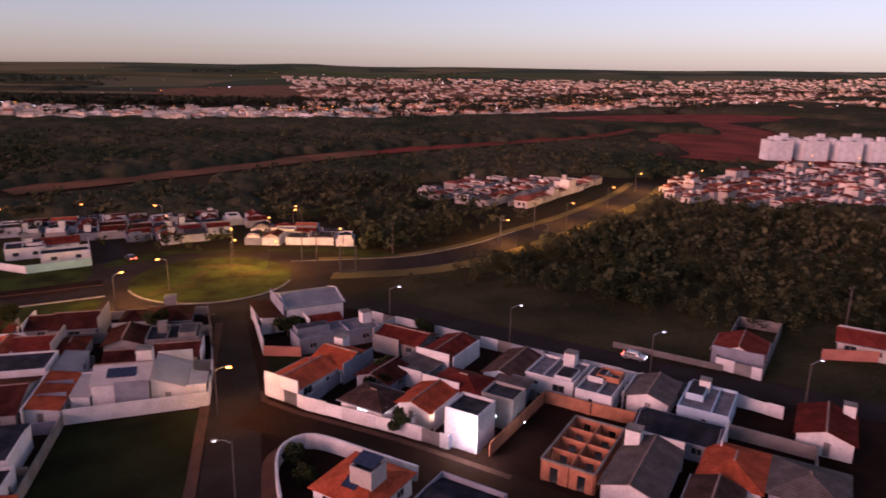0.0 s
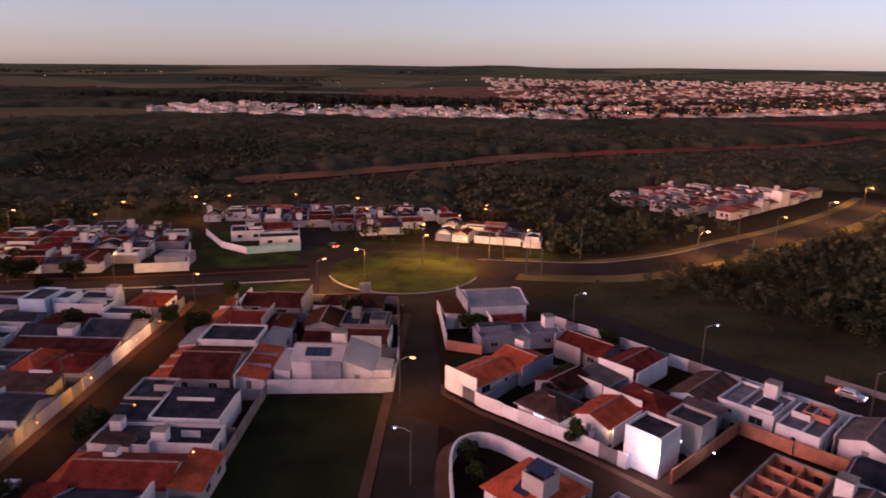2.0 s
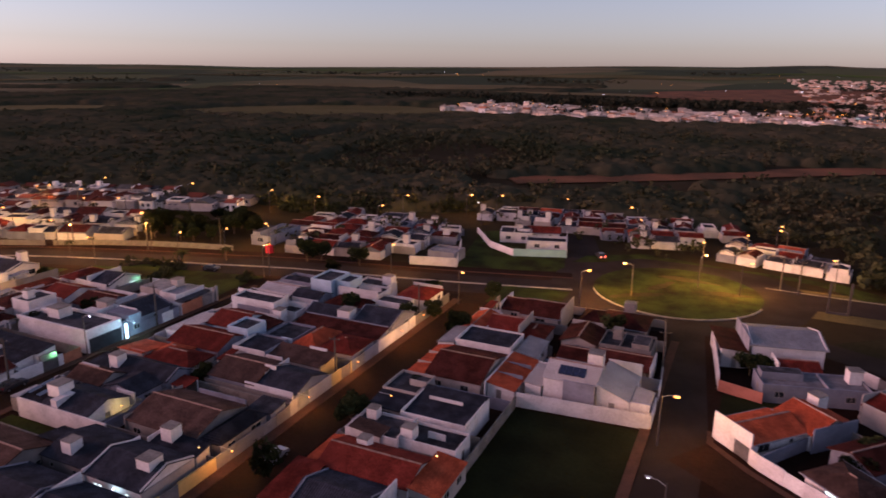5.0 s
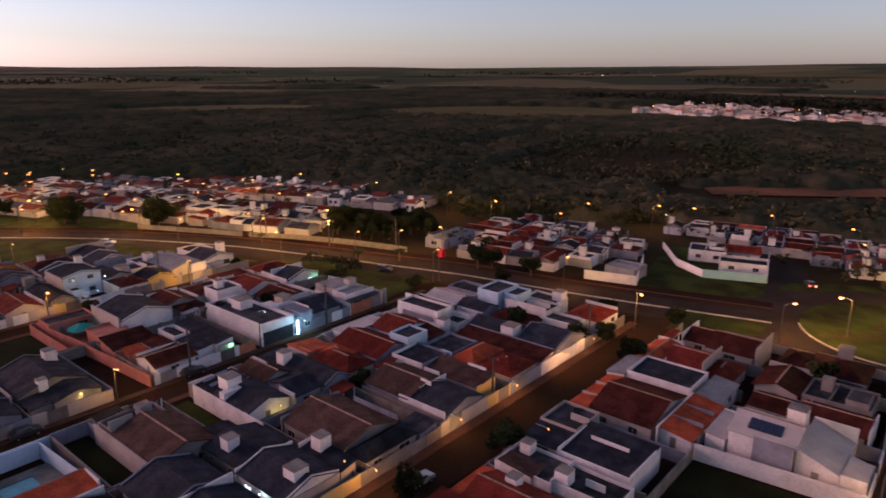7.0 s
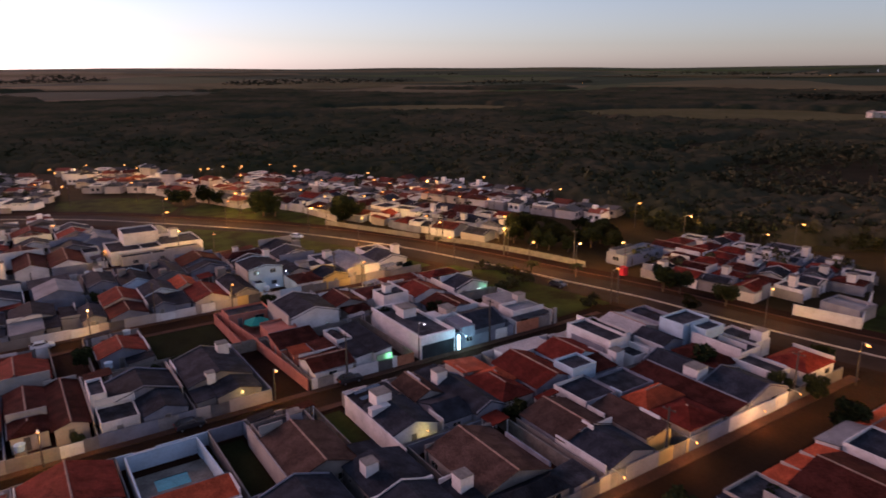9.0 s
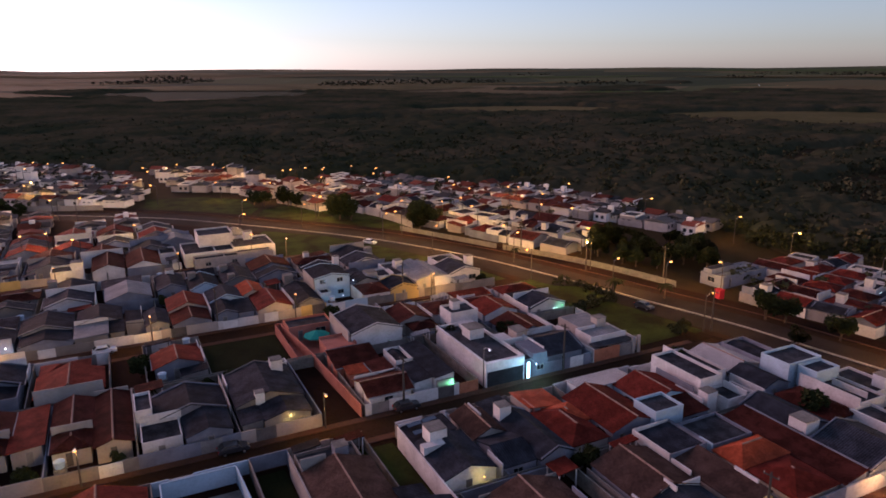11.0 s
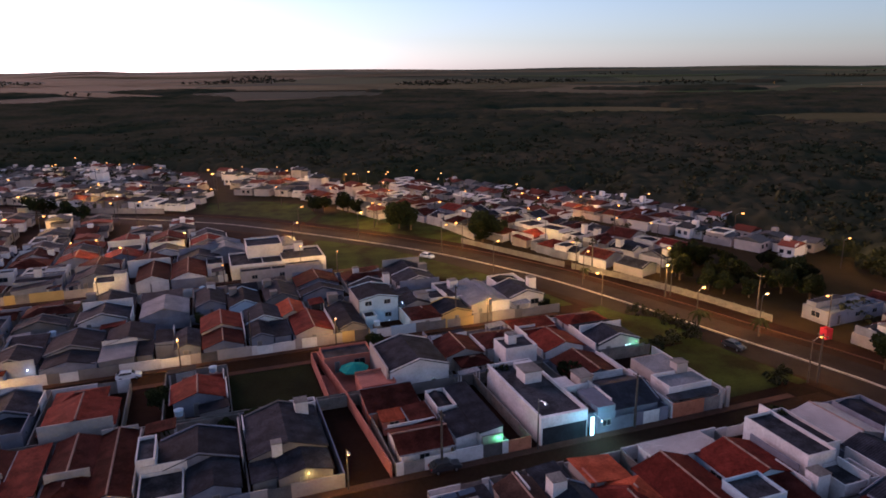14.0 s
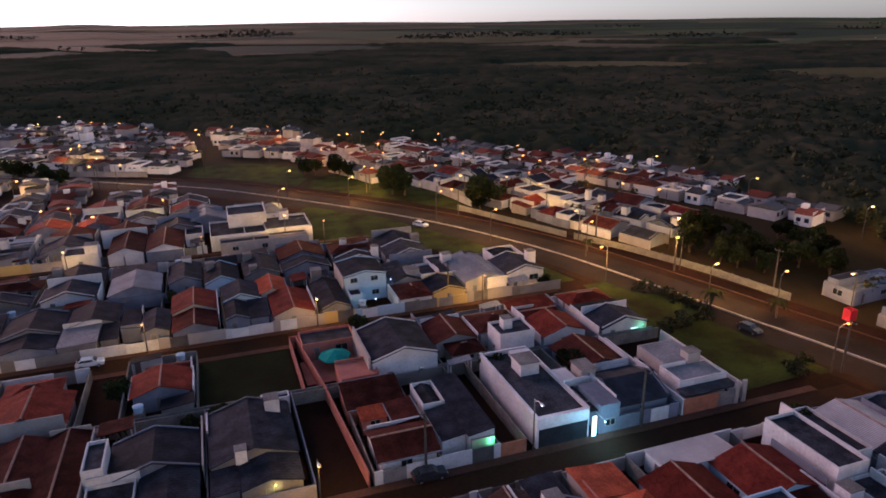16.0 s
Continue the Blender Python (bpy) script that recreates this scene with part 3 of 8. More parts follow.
def house(cx, cy, lx, ly, rot=0, h=3.0, roof="gable", rm="clay", wm="white", rise=None, tower=None, lit="", detail=2, solar=0, axis="x", over=0.45, group="houses of the town", label=None, yard=0.0, plain=False, ends=""):
    """A house whose ridge runs along its own x; tower: (x, y, width, height) of a water-tank box; lit: sides with a lit window."""
    if axis == "y":
        lx, ly, rot = ly, lx, rot + 90
    rng = house_rng
    h *= 0.9 if h < 3.7 else 0.96
    storeys = "two-storey" if h > 4.4 else "single-storey"
    label = label or "%s %s house with a %s" % (storeys, WALL_WORDS.get(wm, wm), ROOF_WORDS[rm])
    e = thing("house", pose(cx, cy, 0, 0, 0, rot), label, "house", group)
    rise = rise if rise is not None else {"gable": ly * 0.17, "hip": ly * 0.17, "shed": ly * 0.12, "para": 0.7, "flat": 0}[roof]
    body = bmesh.new()
    sides = {"s": (lx, pose(0, -ly / 2, 0)), "n": (lx, pose(0, ly / 2, 0, 0, 0, 180)), "e": (ly, pose(lx / 2, 0, 0, 0, 0, 90)), "w": (ly, pose(-lx / 2, 0, 0, 0, 0, -90))}
    for s, (L, m) in sides.items():
        holes = []
        if detail and L > 3:
            n = max(1, min(3, int(L / 4)))
            for f in range(2 if h > 4.4 else 1):
                for i in range(n):
                    c = (i + 0.5) * L / n - L / 2 + rng.uniform(-0.4, 0.4)
                    kind = "d" if f == 0 and i == 0 and s in "ew" else rng.choice("wwbs")
                    sill = 0.05 if kind == "d" else (1.4 if kind == "s" else 1.0)
                    if detail < 2 and rng.random() < 0.72:
                        continue
                    w, hh, fr, panes = WINDOW[kind]
                    z = sill + f * 2.8
                    if z + hh > h - 0.1 or abs(c) + w / 2 > L / 2 - 0.2:
                        continue
                    if holes and abs(holes[-1][0] - c) < (holes[-1][1] + w) / 2 + 0.2 and abs(holes[-1][2] - z) < 2:
                        continue
                    holes.append((c, w, z, hh))
                    win = share("door" if kind == "d" else "window", fr, e, m @ pose(c, 0.1, z))
                    pk = "gate" if kind == "d" else ("lit_room" if s in lit else "glass")
                    share("leaf" if kind == "d" else "pane", panes[pk], win)
        wall_panel(body, L, h, holes, m, rise if roof == "gable" and s in "ew" else 0)
    o = over
    rb = bmesh.new()
    t = 0.14
    if roof == "gable":
        k = rise / (ly / 2)
        z0 = h - o * k
        prism(rb, [(-ly / 2 - o, z0 + 0.02), (0, h + rise + 0.02), (ly / 2 + o, z0 + 0.02), (ly / 2 + o, z0 + t), (0, h + rise + t), (-ly / 2 - o, z0 + t)], -lx / 2 - o, lx / 2 + o)
    elif roof == "hip":
        k = rise / (ly / 2)
        z0 = h - o * k + t
        X, Y, R = lx / 2 + o, ly / 2 + o, max(0.2, (lx - ly) / 2)
        v = [rb.verts.new(p) for p in ((-X, -Y, z0), (X, -Y, z0), (X, Y, z0), (-X, Y, z0), (-R, 0, h + rise + t), (R, 0, h + rise + t), (-X, -Y, z0 - t), (X, -Y, z0 - t), (X, Y, z0 - t), (-X, Y, z0 - t))]
        for f in ((0, 1, 5, 4), (1, 2, 5), (2, 3, 4, 5), (3, 0, 4), (0, 6, 7, 1), (1, 7, 8, 2), (2, 8, 9, 3), (3, 9, 6, 0), (9, 8, 7, 6)):
            rb.faces.new([v[i] for i in f])
    elif roof == "shed":
        prism(rb, [(-ly / 2 - o, h + 0.02), (ly / 2 + o, h + rise + 0.02), (ly / 2 + o, h + rise + t), (-ly / 2 - o, h + t)], -lx / 2 - o, lx / 2 + o)
        for s in (-1, 1):
            x = s * lx / 2
            vs = [body.verts.new(p) for p in ((x, -ly / 2, h), (x, ly / 2, h), (x, ly / 2, h + rise))]
            body.faces.new(vs)
        vs = [body.verts.new(p) for p in ((-lx / 2, ly / 2, h), (lx / 2, ly / 2, h), (lx / 2, ly / 2, h + rise), (-lx / 2, ly / 2, h + rise))]
        body.faces.new(vs)
    else:
        i = 0.14
        p = 0.75 if roof == "para" else 0.45
        X, Y = lx / 2, ly / 2
        for b in ((-X, X, -Y, -Y + i, h, h + p), (-X, X, Y - i, Y, h, h + p), (-X, -X + i, -Y + i, Y - i, h, h + p), (X - i, X, -Y + i, Y - i, h, h + p)):
            box(body, *b)
        if roof == "para":
            prism(rb, [(-Y + i, h + 0.1), (0, h + rise), (Y - i, h + 0.1), (Y - i, h), (-Y + i, h)], -X + i + 0.01, X - i - 0.01)
        else:
            box(rb, -X + i + 0.01, X - i - 0.01, -Y + i + 0.01, Y - i - 0.01, h - 0.1, h + 0.06)
        c = 0.015
        cop = boxes((-X - c, X + c, -Y - c, -Y + i + c, h + p, h + p + 0.03), (-X - c, X + c, Y - i - c, Y + c, h + p, h + p + 0.03),
                    (-X - c, -X + i + c, -Y + i + c, Y - i - c, h + p, h + p + 0.03), (X - i - c, X + c, -Y + i + c, Y - i - c, h + p, h + p + 0.03))
        part("coping", cop, wm, e)
        if not plain and roof == "flat" and detail == 2 and lx * ly > 42:
            # stepped upper volumes and dividing parapets
            q = random.Random(int(abs(cx * 13 + cy * 7)))
            bw, bd, bh = lx * q.uniform(0.3, 0.45), ly * q.uniform(0.4, 0.6), q.uniform(0.7, 1.3)
            sx, sy = q.choice((-1, 1)), q.choice((-1, 1))
            ax_, ay_ = sx * (X - i - bw / 2 - 0.3), sy * (Y - i - bd / 2 - 0.3)
            up = part("upper_volume", boxes((ax_ - bw / 2, ax_ + bw / 2, ay_ - bd / 2, ay_ + bd / 2, h + 0.06, h + bh)), wm, e)
            part("roof", boxes((ax_ - bw / 2 + 0.15, ax_ + bw / 2 - 0.15, ay_ - bd / 2 + 0.15, ay_ + bd / 2 - 0.15, h + bh, h + bh + 0.03)), "slab", up)
            dx_ = -sx * X * q.uniform(0.1, 0.4)
            part("parapet", boxes((dx_ - 0.08, dx_ + 0.08, -Y + i, Y - i, h + 0.06, h + 0.5)), wm, e)
    part("wall", body, wm, e)
    part("roof", rb, rm, e)
    if roof in ("gable", "hip") and rm not in ("fibre", "zinc") and detail:
        R = lx / 2 + o if roof == "gable" else max(0.2, (lx - ly) / 2)
        cap = bmesh.new()
        tube(cap, (-R, 0, h + rise + t), (R, 0, h + rise + t), 0.13, 0.13, 6)
        part("ridge_cap", cap, "ridge", e, "pale mortared ridge tiles")
    if roof == "gable" and detail and (ends or (rm in ("fibre", "zinc") and not plain)):
        k = rise / (ly / 2)
        for s in (-1, 1):
            if ends and "-0+"[s + 1] not in ends:
                continue
            b = bmesh.new()
            x = s * (lx / 2)
            prism(b, [(-ly / 2 - 0.05, h), (-ly / 2 - 0.05, h + 0.3), (0, h + rise + 0.3), (ly / 2 + 0.05, h + 0.3), (ly / 2 + 0.05, h), (0, h + rise)], x - 0.07, x + 0.07)
            b.transform(Matrix.Translation((s * 0.06, 0, 0)))
            part("parapet", b, wm, e)
    q = random.Random(int(abs(cx * 31 + cy * 17)))
    if not plain and roof in ("gable", "shed") and detail and lx > 4.5 and wm not in ("pink", "teal"):
        face = "white" if q.random() < 0.5 else ("cream" if wm in ("cream", "beige", "yellow") else "grey")
        if q.random() < 0.6:
            s, top = q.choice((-1, 1)), h + (rise if roof == "shed" else q.choice((0.5, 0.75, 1.05)) * rise) + 0.25
            x = s * (lx / 2 + o + 0.1)
            part("party_wall", boxes((x - 0.09, x + 0.09, -ly / 2 - 0.2, ly / 2 + 0.2, 0, top)), face, e, "tall side wall rising past the roof")
        if q.random() < 0.55 and roof == "gable":
            s = q.choice((-1, 1))
            y, u0, u1 = s * (ly / 2 + o + 0.16), -lx / 2, lx / 2
            if q.random() < 0.4:
                u0, u1 = q.choice(((u0, 0.1 * lx), (-0.1 * lx, u1)))
            part("eave_wall", boxes((u0, u1, y - 0.08, y + 0.08, 0, h + q.uniform(0.2, 0.7))), face, e, "parapet wall hiding the eaves")
    if not plain and roof in ("gable", "hip", "shed") and detail == 2 and q.random() < 0.4:
        for sy in (-1, 1):
            zz = h - (o * rise / (ly / 2) if roof != "shed" else (0 if sy < 0 else -rise))
            part("gutter", boxes((-lx / 2 - o, lx / 2 + o, sy * (ly / 2 + o + 0.07) - 0.07, sy * (ly / 2 + o + 0.07) + 0.07, zz + 0.02, zz + 0.16)), "zinc", e)
    if tower:
        tx, ty, tw, th = tower
        if axis == "y":
            tx, ty = ty, -tx
        tw *= 0.85
        if lx * ly < 120 and roof != "flat":
            ty = math.copysign(ly / 2 - tw / 2 + 0.02, ty or 1)
        b = boxes((tx - tw / 2, tx + tw / 2, ty - tw / 2, ty + tw / 2, h - 0.9, th))
        tk = part("tank_tower", b, "white" if wm in ("white", "blue", "cream", "grey") else wm, e, "box-shaped water tank tower")
        part("lid", boxes((tx - tw / 2 - 0.08, tx + tw / 2 + 0.08, ty - tw / 2 - 0.08, ty + tw / 2 + 0.08, th, th + 0.1)), "concrete", tk)
    if yard:
        X, Y, q = lx / 2 + yard, ly / 2 + yard * 0.7, 0.1
        part("yard_wall", boxes((-X, X, -Y - q, -Y + q, 0, 2.1), (-X, X, Y - q, Y + q, 0, 2.1), (-X - q, -X + q, -Y, Y, 0, 2.1)), random.Random(int(cx * 5 + cy)).choice(("white", "cream", "grey")), e)
    if solar:
        k = rise / (ly / 2)
        a = -math.atan(k)
        for i in range(solar):
            f = boxes((-0.48, 0.48, -0.95, 0.95, 0, 0.04))
            x = (i - (solar - 1) / 2) * 1.02
            ob = part("solar_panel", f, "solar", e, "dark blue solar panel")
            y = -ly / 4
            ob.matrix_basis = pose(x, y, h + rise - abs(y) * k + t + 0.05) @ Matrix.Rotation(-a, 4, "X")
    return e


TAKEN, LOTS = [], []
split_rng = random.Random(17)


def merge(e, wing):
    """Make the parts of a wing parts of the main house."""
    rel = e.matrix_basis.inverted() @ wing.matrix_basis
    for c in list(wing.children):
        c.parent = e
        c.matrix_basis = rel @ c.matrix_basis
    bpy.data.objects.remove(wing)
    return e


def split_house(x0, x1, y0, y1, a, k):
    """A house as it grew: a main volume, and a lower wing with a roof of its own."""
    r = split_rng
    w, d = x1 - x0, y1 - y0
    f = r.uniform(0.52, 0.66)
    back = r.random() < 0.5
    h, roof, rm, wm = a[0], a[1], a[2], a[3]
    kw = {q: v for q, v in k.items() if q not in ("tower", "axis")}
    cut = r.uniform(0.0, 0.22)
    lo = r.random() < 0.5
    tw = k.get("tower")
    if tw:
        tw = (0, 0, tw[2], tw[3])
    if w >= d:
        xm = x0 + w * f if back else x1 - w * f
        A = (x0, xm, y0, y1) if back else (xm, x1, y0, y1)
        B = (xm + 0.05, x1) if back else (x0, xm - 0.05)
        B = (*B, y0 + (cut * d if lo else 0), y1 - (0 if lo else cut * d))
    else:
        ym = y0 + d * f if back else y1 - d * f
        A = (x0, x1, y0, ym) if back else (x0, x1, ym, y1)
        B = (ym + 0.05, y1) if back else (y0, ym - 0.05)
        B = (x0 + (cut * w if lo else 0), x1 - (0 if lo else cut * w), *B)
    ax = k.get("axis", "x")

    def put(q, hh, rf, axis, **kk):
        return house((q[0] + q[1]) / 2, (q[2] + q[3]) / 2, q[1] - q[0], q[3] - q[2], 0, hh, rf, rm, wm, axis=axis, **kw, **kk)
    e = put(A, h, roof, ax, tower=tw)
    rf2 = r.choice(("gable", "para", "shed")) if rm == "fibre" else r.choice(("gable", "hip", "gable"))
    return merge(e, put(B, h - r.uniform(0.25, 0.55), rf2, r.choice("xy"), over=0.25) if "over" not in kw else put(B, h - 0.3, rf2, r.choice("xy")))



TURN = {"gx": ("gable", 0), "gy": ("gable", 90), "hx": ("hip", 0), "hy": ("hip", 90), "ss": ("shed", 0), "se": ("shed", 90), "sn": ("shed", 180), "sw": ("shed", 270), "f": ("flat", 0), "p": ("para", 0), "py": ("para", 90)}


def grown(label, *vols, group="houses of the town", walls=(), tanks=(), m=None):
    """A house of several volumes: (x0, x1, y0, y1, height, roof, roof material, wall material, options);
    walls: free-standing parts (x0, x1, y0, y1, height, material); tanks: (x, y, width, base, top, material)."""
    e = None
    for x0, x1, y0, y1, h, code, rm, wm, *o in vols:
        roof, turn = TURN[code]
        w, d = (x1 - x0, y1 - y0) if turn % 180 == 0 else (y1 - y0, x1 - x0)
        kw = {"over": 0.2, **({"ends": "-+"} if rm == "fibre" and code in ("gx", "gy") and not e else {}), **(o[0] if o else {})}
        v = house((x0 + x1) / 2, (y0 + y1) / 2, w, d, turn, h, roof, rm, wm, label=label, group=group, plain=True, **kw)
        TAKEN.append((x0 - 0.4, x1 + 0.4, y0 - 0.4, y1 + 0.4))
        e = merge(e, v) if e else v
    inv = e.matrix_basis.inverted()
    for x0, x1, y0, y1, h, mt in walls:
        part("side_wall", boxes((x0, x1, y0, y1, 0, h * 0.93)), mt, e).matrix_basis = inv
    for x, y, w, z0, z1, mt in tanks:
        z0, z1 = z0 * 0.9, z1 * 0.94
        tk = part("tank_tower", boxes((x - w / 2, x + w / 2, y - w / 2, y + w / 2, z0, z1)), mt, e, "box-shaped water tank tower")
        tk.matrix_basis = inv
        part("lid", boxes((x - w / 2 - 0.05, x + w / 2 + 0.05, y - w / 2 - 0.05, y + w / 2 + 0.05, z1, z1 + 0.08)), "concrete", tk)
    if m is not None:
        e.matrix_basis = m @ e.matrix_basis
    return e


def hx(x0, x1, y0, y1, *a, **k):
    TAKEN.append((x0 - 0.5, x1 + 0.5, y0 - 0.5, y1 + 0.5))
    roof, w, d = a[1] if len(a) > 1 else "gable", x1 - x0, y1 - y0
    if x1 < -119 and roof == "para":
        roof = "gable"
        a = (a[0], roof, *a[2:])
    if max(w, d) > 9.0 and min(w, d) > 4.5 and roof in ("gable", "para", "hip") and "label" not in k and not k.get("solar"):
        return split_house(x0, x1, y0, y1, a, k)
    return house((x0 + x1) / 2, (y0 + y1) / 2, x1 - x0, y1 - y0, 0, *a, **k)


def boundary(p, q, hgt=2.2, mat="white", gate=0.0, thick=0.16, label=None, group="yard walls"):
    """A yard wall from p to q with its coping, and a gate at a fraction of its length."""
    d = Vector(q) - Vector(p)
    L = d.length
    names = {"white": "white painted yard wall", "cream": "cream yard wall stained with dust", "beige": "beige rendered yard wall", "grey": "grey rendered yard wall", "pink": "salmon yard wall", "brick": "bare brick yard wall",
             "concrete": "raw concrete yard wall", "blue": "pale blue yard wall", "yellow": "rendered yard wall tinted lamplight yellow"}
    e = thing("yard_wall", pose(p[0], p[1], 0, 0, 0, math.degrees(math.atan2(d.y, d.x))), label or names.get(mat, "rendered yard wall") + (" with a metal gate" if gate else " along a lot"), "wall", group)
    hgt *= 0.92
    spans = [(0, L)]
    if gate and L > 5:
        g0 = L * gate - 1.4
        spans = [(0, g0), (g0 + 2.8, L)]
        g = boxes((g0, g0 + 2.8, -0.03, 0.03, 0.06, hgt - 0.1), *[(g0 + 0.1 + i * 0.28, g0 + 0.16 + i * 0.28, -0.05, 0.05, 0.06, hgt - 0.06) for i in range(10)])
        part("gate", g, "white_gate" if int(abs(p[0] * 7 + p[1] * 3)) % 3 == 0 else "gate", e)
    for a, b in spans:
        if b - a > 0.2:
            part("wall_panel", boxes((a, b, -thick / 2, thick / 2, 0, hgt)), mat, e)
            part("coping", boxes((a, b, -thick / 2 - 0.015, thick / 2 + 0.015, hgt, hgt + 0.04)), mat, e)
    return e


def row(xf, xb, lots):
    """Yard walls of a row of lots between a front line and a back line; lots: (y0, y1, material or None)."""
    r = random.Random(int(abs(xf) * 10))
    for y0, y1, mt in lots:
        hgt = r.uniform(2.0, 2.5)
        if mt:
            LOTS.append((xf, xb, y0, y1))
            boundary((xf, y0), (xf, y1), hgt, mt, r.choice((0.3, 0.7)))
        boundary((xf, y0), (xb, y0), hgt - 0.15, r.choice(("grey", "beige", "concrete")) if mt != "pink" else "pink")
        if xb < -60 or xb > -20:
            boundary((xb + 0.12 * (1 if xf > xb else -1), y0), (xb + 0.12 * (1 if xf > xb else -1), y1), 2.0, r.choice(("grey", "beige", "concrete")))


# block between the north street and the middle street
row(-41.6, -23.8, [(26, 39.5, "beige"), (39.5, 50.2, "cream"), (50.2, 58.6, "beige"), (58.6, 65, "grey"), (65, 77.0, "beige"), (77.0, 92, "cream"), (92, 99.3, "beige"), (99.3, 109.8, "cream"), (109.8, 121, "beige")])
boundary((-23.6, 30), (-23.6, 79), 2.0, "concrete")
boundary((-23.6, 79.2), (-4.3, 80.8), 2.5, "white", label="long white side wall beside an empty grass lot")
boundary((-4.3, 81), (-4.6, 93.5), 2.3, "white", 0.6)
boundary((-4.6, 93.7), (-6.0, 110), 2.2, "cream", 0.4)
boundary((-6.0, 110.2), (-7.5, 122), 2.0, "beige", 0.4)
boundary((-23.5, 93.6), (-4.8, 93.6), 2.2, "grey")
boundary((-23.5, 110), (-6.3, 110), 2.2, "cream")
boundary((-7.7, 122), (-34, 122.4), 1.8, "cream")
hx(-37, -28.5, 41, 49.6, 3, "gable", "fibre", "grey")
hx(-41.2, -38, 42.5, 49.5, 2.6, "shed", "clay", "cream")
hx(-38.5, -27.5, 28, 38.5, 3, "gable", "old_clay", "cream")
grown("low house with a broad red tile roof and a lit porch", (-39.0, -26.8, 50.0, 57.0, 3.1, "gx", "clay", "cream"), (-26.6, -22.9, 50.2, 58.2, 2.8, "se", "orange_clay", "cream", {"rise": 0.5}),
      (-41.2, -39.1, 50.4, 57.2, 2.5, "sw", "orange_clay", "cream", {"rise": 0.4}), walls=((-26.75, -26.6, 50.0, 58.2, 3.3, "white"),), tanks=((-35.6, 55.6, 1.5, 3, 4.6, "white"),))
grown("white flat-roofed house of two stepped volumes", (-40.4, -32.6, 58.4, 64.0, 3.0, "f", "slab", "white"), (-32.4, -24.6, 58.8, 63.6, 3.2, "f", "slab", "white"), (-39.4, -35.0, 58.2, 60.6, 3.4, "se", "brown_tile", "white", {"rise": 0.5}),
      walls=((-32.6, -32.4, 58.4, 64.0, 3.9, "white"), (-29.4, -27.0, 61.0, 61.2, 4.1, "white")), tanks=((-31.6, 60.0, 1.7, 3.2, 4.9, "white"), (-38.6, 63.0, 1.5, 3, 4.5, "white")))
grown("white house with a wide grey roof behind a parapet", (-35.4, -26.0, 65.2, 73.4, 3.1, "ss", "fibre", "white", {"rise": 0.7}), walls=((-35.6, -25.8, 64.9, 65.1, 3.6, "white"), (-25.95, -25.8, 65.1, 73.6, 3.8, "white"), (-35.6, -35.45, 65.1, 73.6, 3.8, "white"), (-33.6, -28.4, 70.0, 70.15, 4.1, "white")))
grown("cream box-shaped house with a flat roof", (-41.5, -35.9, 70.4, 76.8, 3.3, "f", "slab", "cream"), (-41.3, -36.2, 66.0, 70.2, 2.8, "ss", "fibre", "cream", {"rise": 0.4}), walls=((-38.4, -35.6, 73.2, 73.4, 4.3, "cream"),))
grown("house under one great dark red tile roof with orange lean-tos", (-38.4, -29.2, 78.4, 90.6, 3.0, "gx", "old_clay", "cream", {"rise": 1.6}), (-41.6, -38.6, 78.2, 90.4, 2.5, "sw", "orange_clay", "cream", {"rise": 0.5}),
      (-28.2, -24.0, 79.2, 91.4, 2.6, "se", "orange_clay", "white", {"rise": 0.7}), walls=((-28.5, -28.35, 78.4, 91.4, 3.6, "white"), (-28.2, -24.0, 83.2, 83.35, 3.4, "grey"), (-28.2, -24.0, 87.4, 87.55, 3.4, "grey"), (-41.6, -38.6, 82.2, 82.35, 3.1, "cream"), (-41.6, -38.6, 86.4, 86.55, 3.1, "cream")))
grown("white parapeted house with a dark roof and pale metal lean-tos", (-38.8, -29.2, 91.8, 98.6, 3.2, "ss", "fibre", "white", {"rise": 0.3}), (-42.2, -39.2, 91.2, 99.2, 2.8, "sw", "zinc", "white", {"rise": 0.5}), (-28.0, -24.6, 92.0, 99.6, 2.8, "se", "zinc", "white", {"rise": 0.5}),
      walls=((-38.9, -29.1, 91.5, 91.65, 3.9, "white"), (-38.9, -29.1, 98.75, 98.9, 3.9, "white"), (-39.05, -38.9, 91.5, 98.9, 3.9, "white"), (-29.1, -28.95, 91.5, 98.9, 3.9, "white")))
hx(-41.2, -37.2, 100, 108.6, 2.8, "gable", "orange_clay", "cream", axis="y")
hx(-36.6, -26, 100.4, 108.6, 3, "gable", "clay", "cream")
hx(-38, -26, 111, 120, 3, "gable", "old_clay", "cream")
# white gabled house with solar panels
hx(-20.4, -12.6, 82.2, 89.6, 4.4, "gable", "pale_roof", "white", rise=1.5, solar=4, label="two-level white house with solar panels on its pale roof", tower=(2.6, 2.6, 2.6, 7.0), over=0.2)
hx(-12.4, -7.6, 82.4, 91.8, 2.9, "shed", "pale_roof", "white", axis="y", rise=1.9, over=0.15)
hx(-7.3, -4.9, 82.6, 88, 2.5, "shed", "pale_roof", "white", axis="y", rise=0.5, over=0.1)
hx(-23.2, -20.7, 82, 89.5, 2.9, "shed", "pale_roof", "white", axis="y", over=0.15)
hx(-21.5, -7, 94.4, 100.8, 3, "gable", "old_clay", "beige")
hx(-16.2, -7.4, 101.6, 108.8, 3, "flat", "slab", "beige", tower=(-2, 1, 1.8, 4.6))
hx(-22.8, -16.8, 101.6, 109.2, 3, "gable", "old_clay", "cream", axis="y")
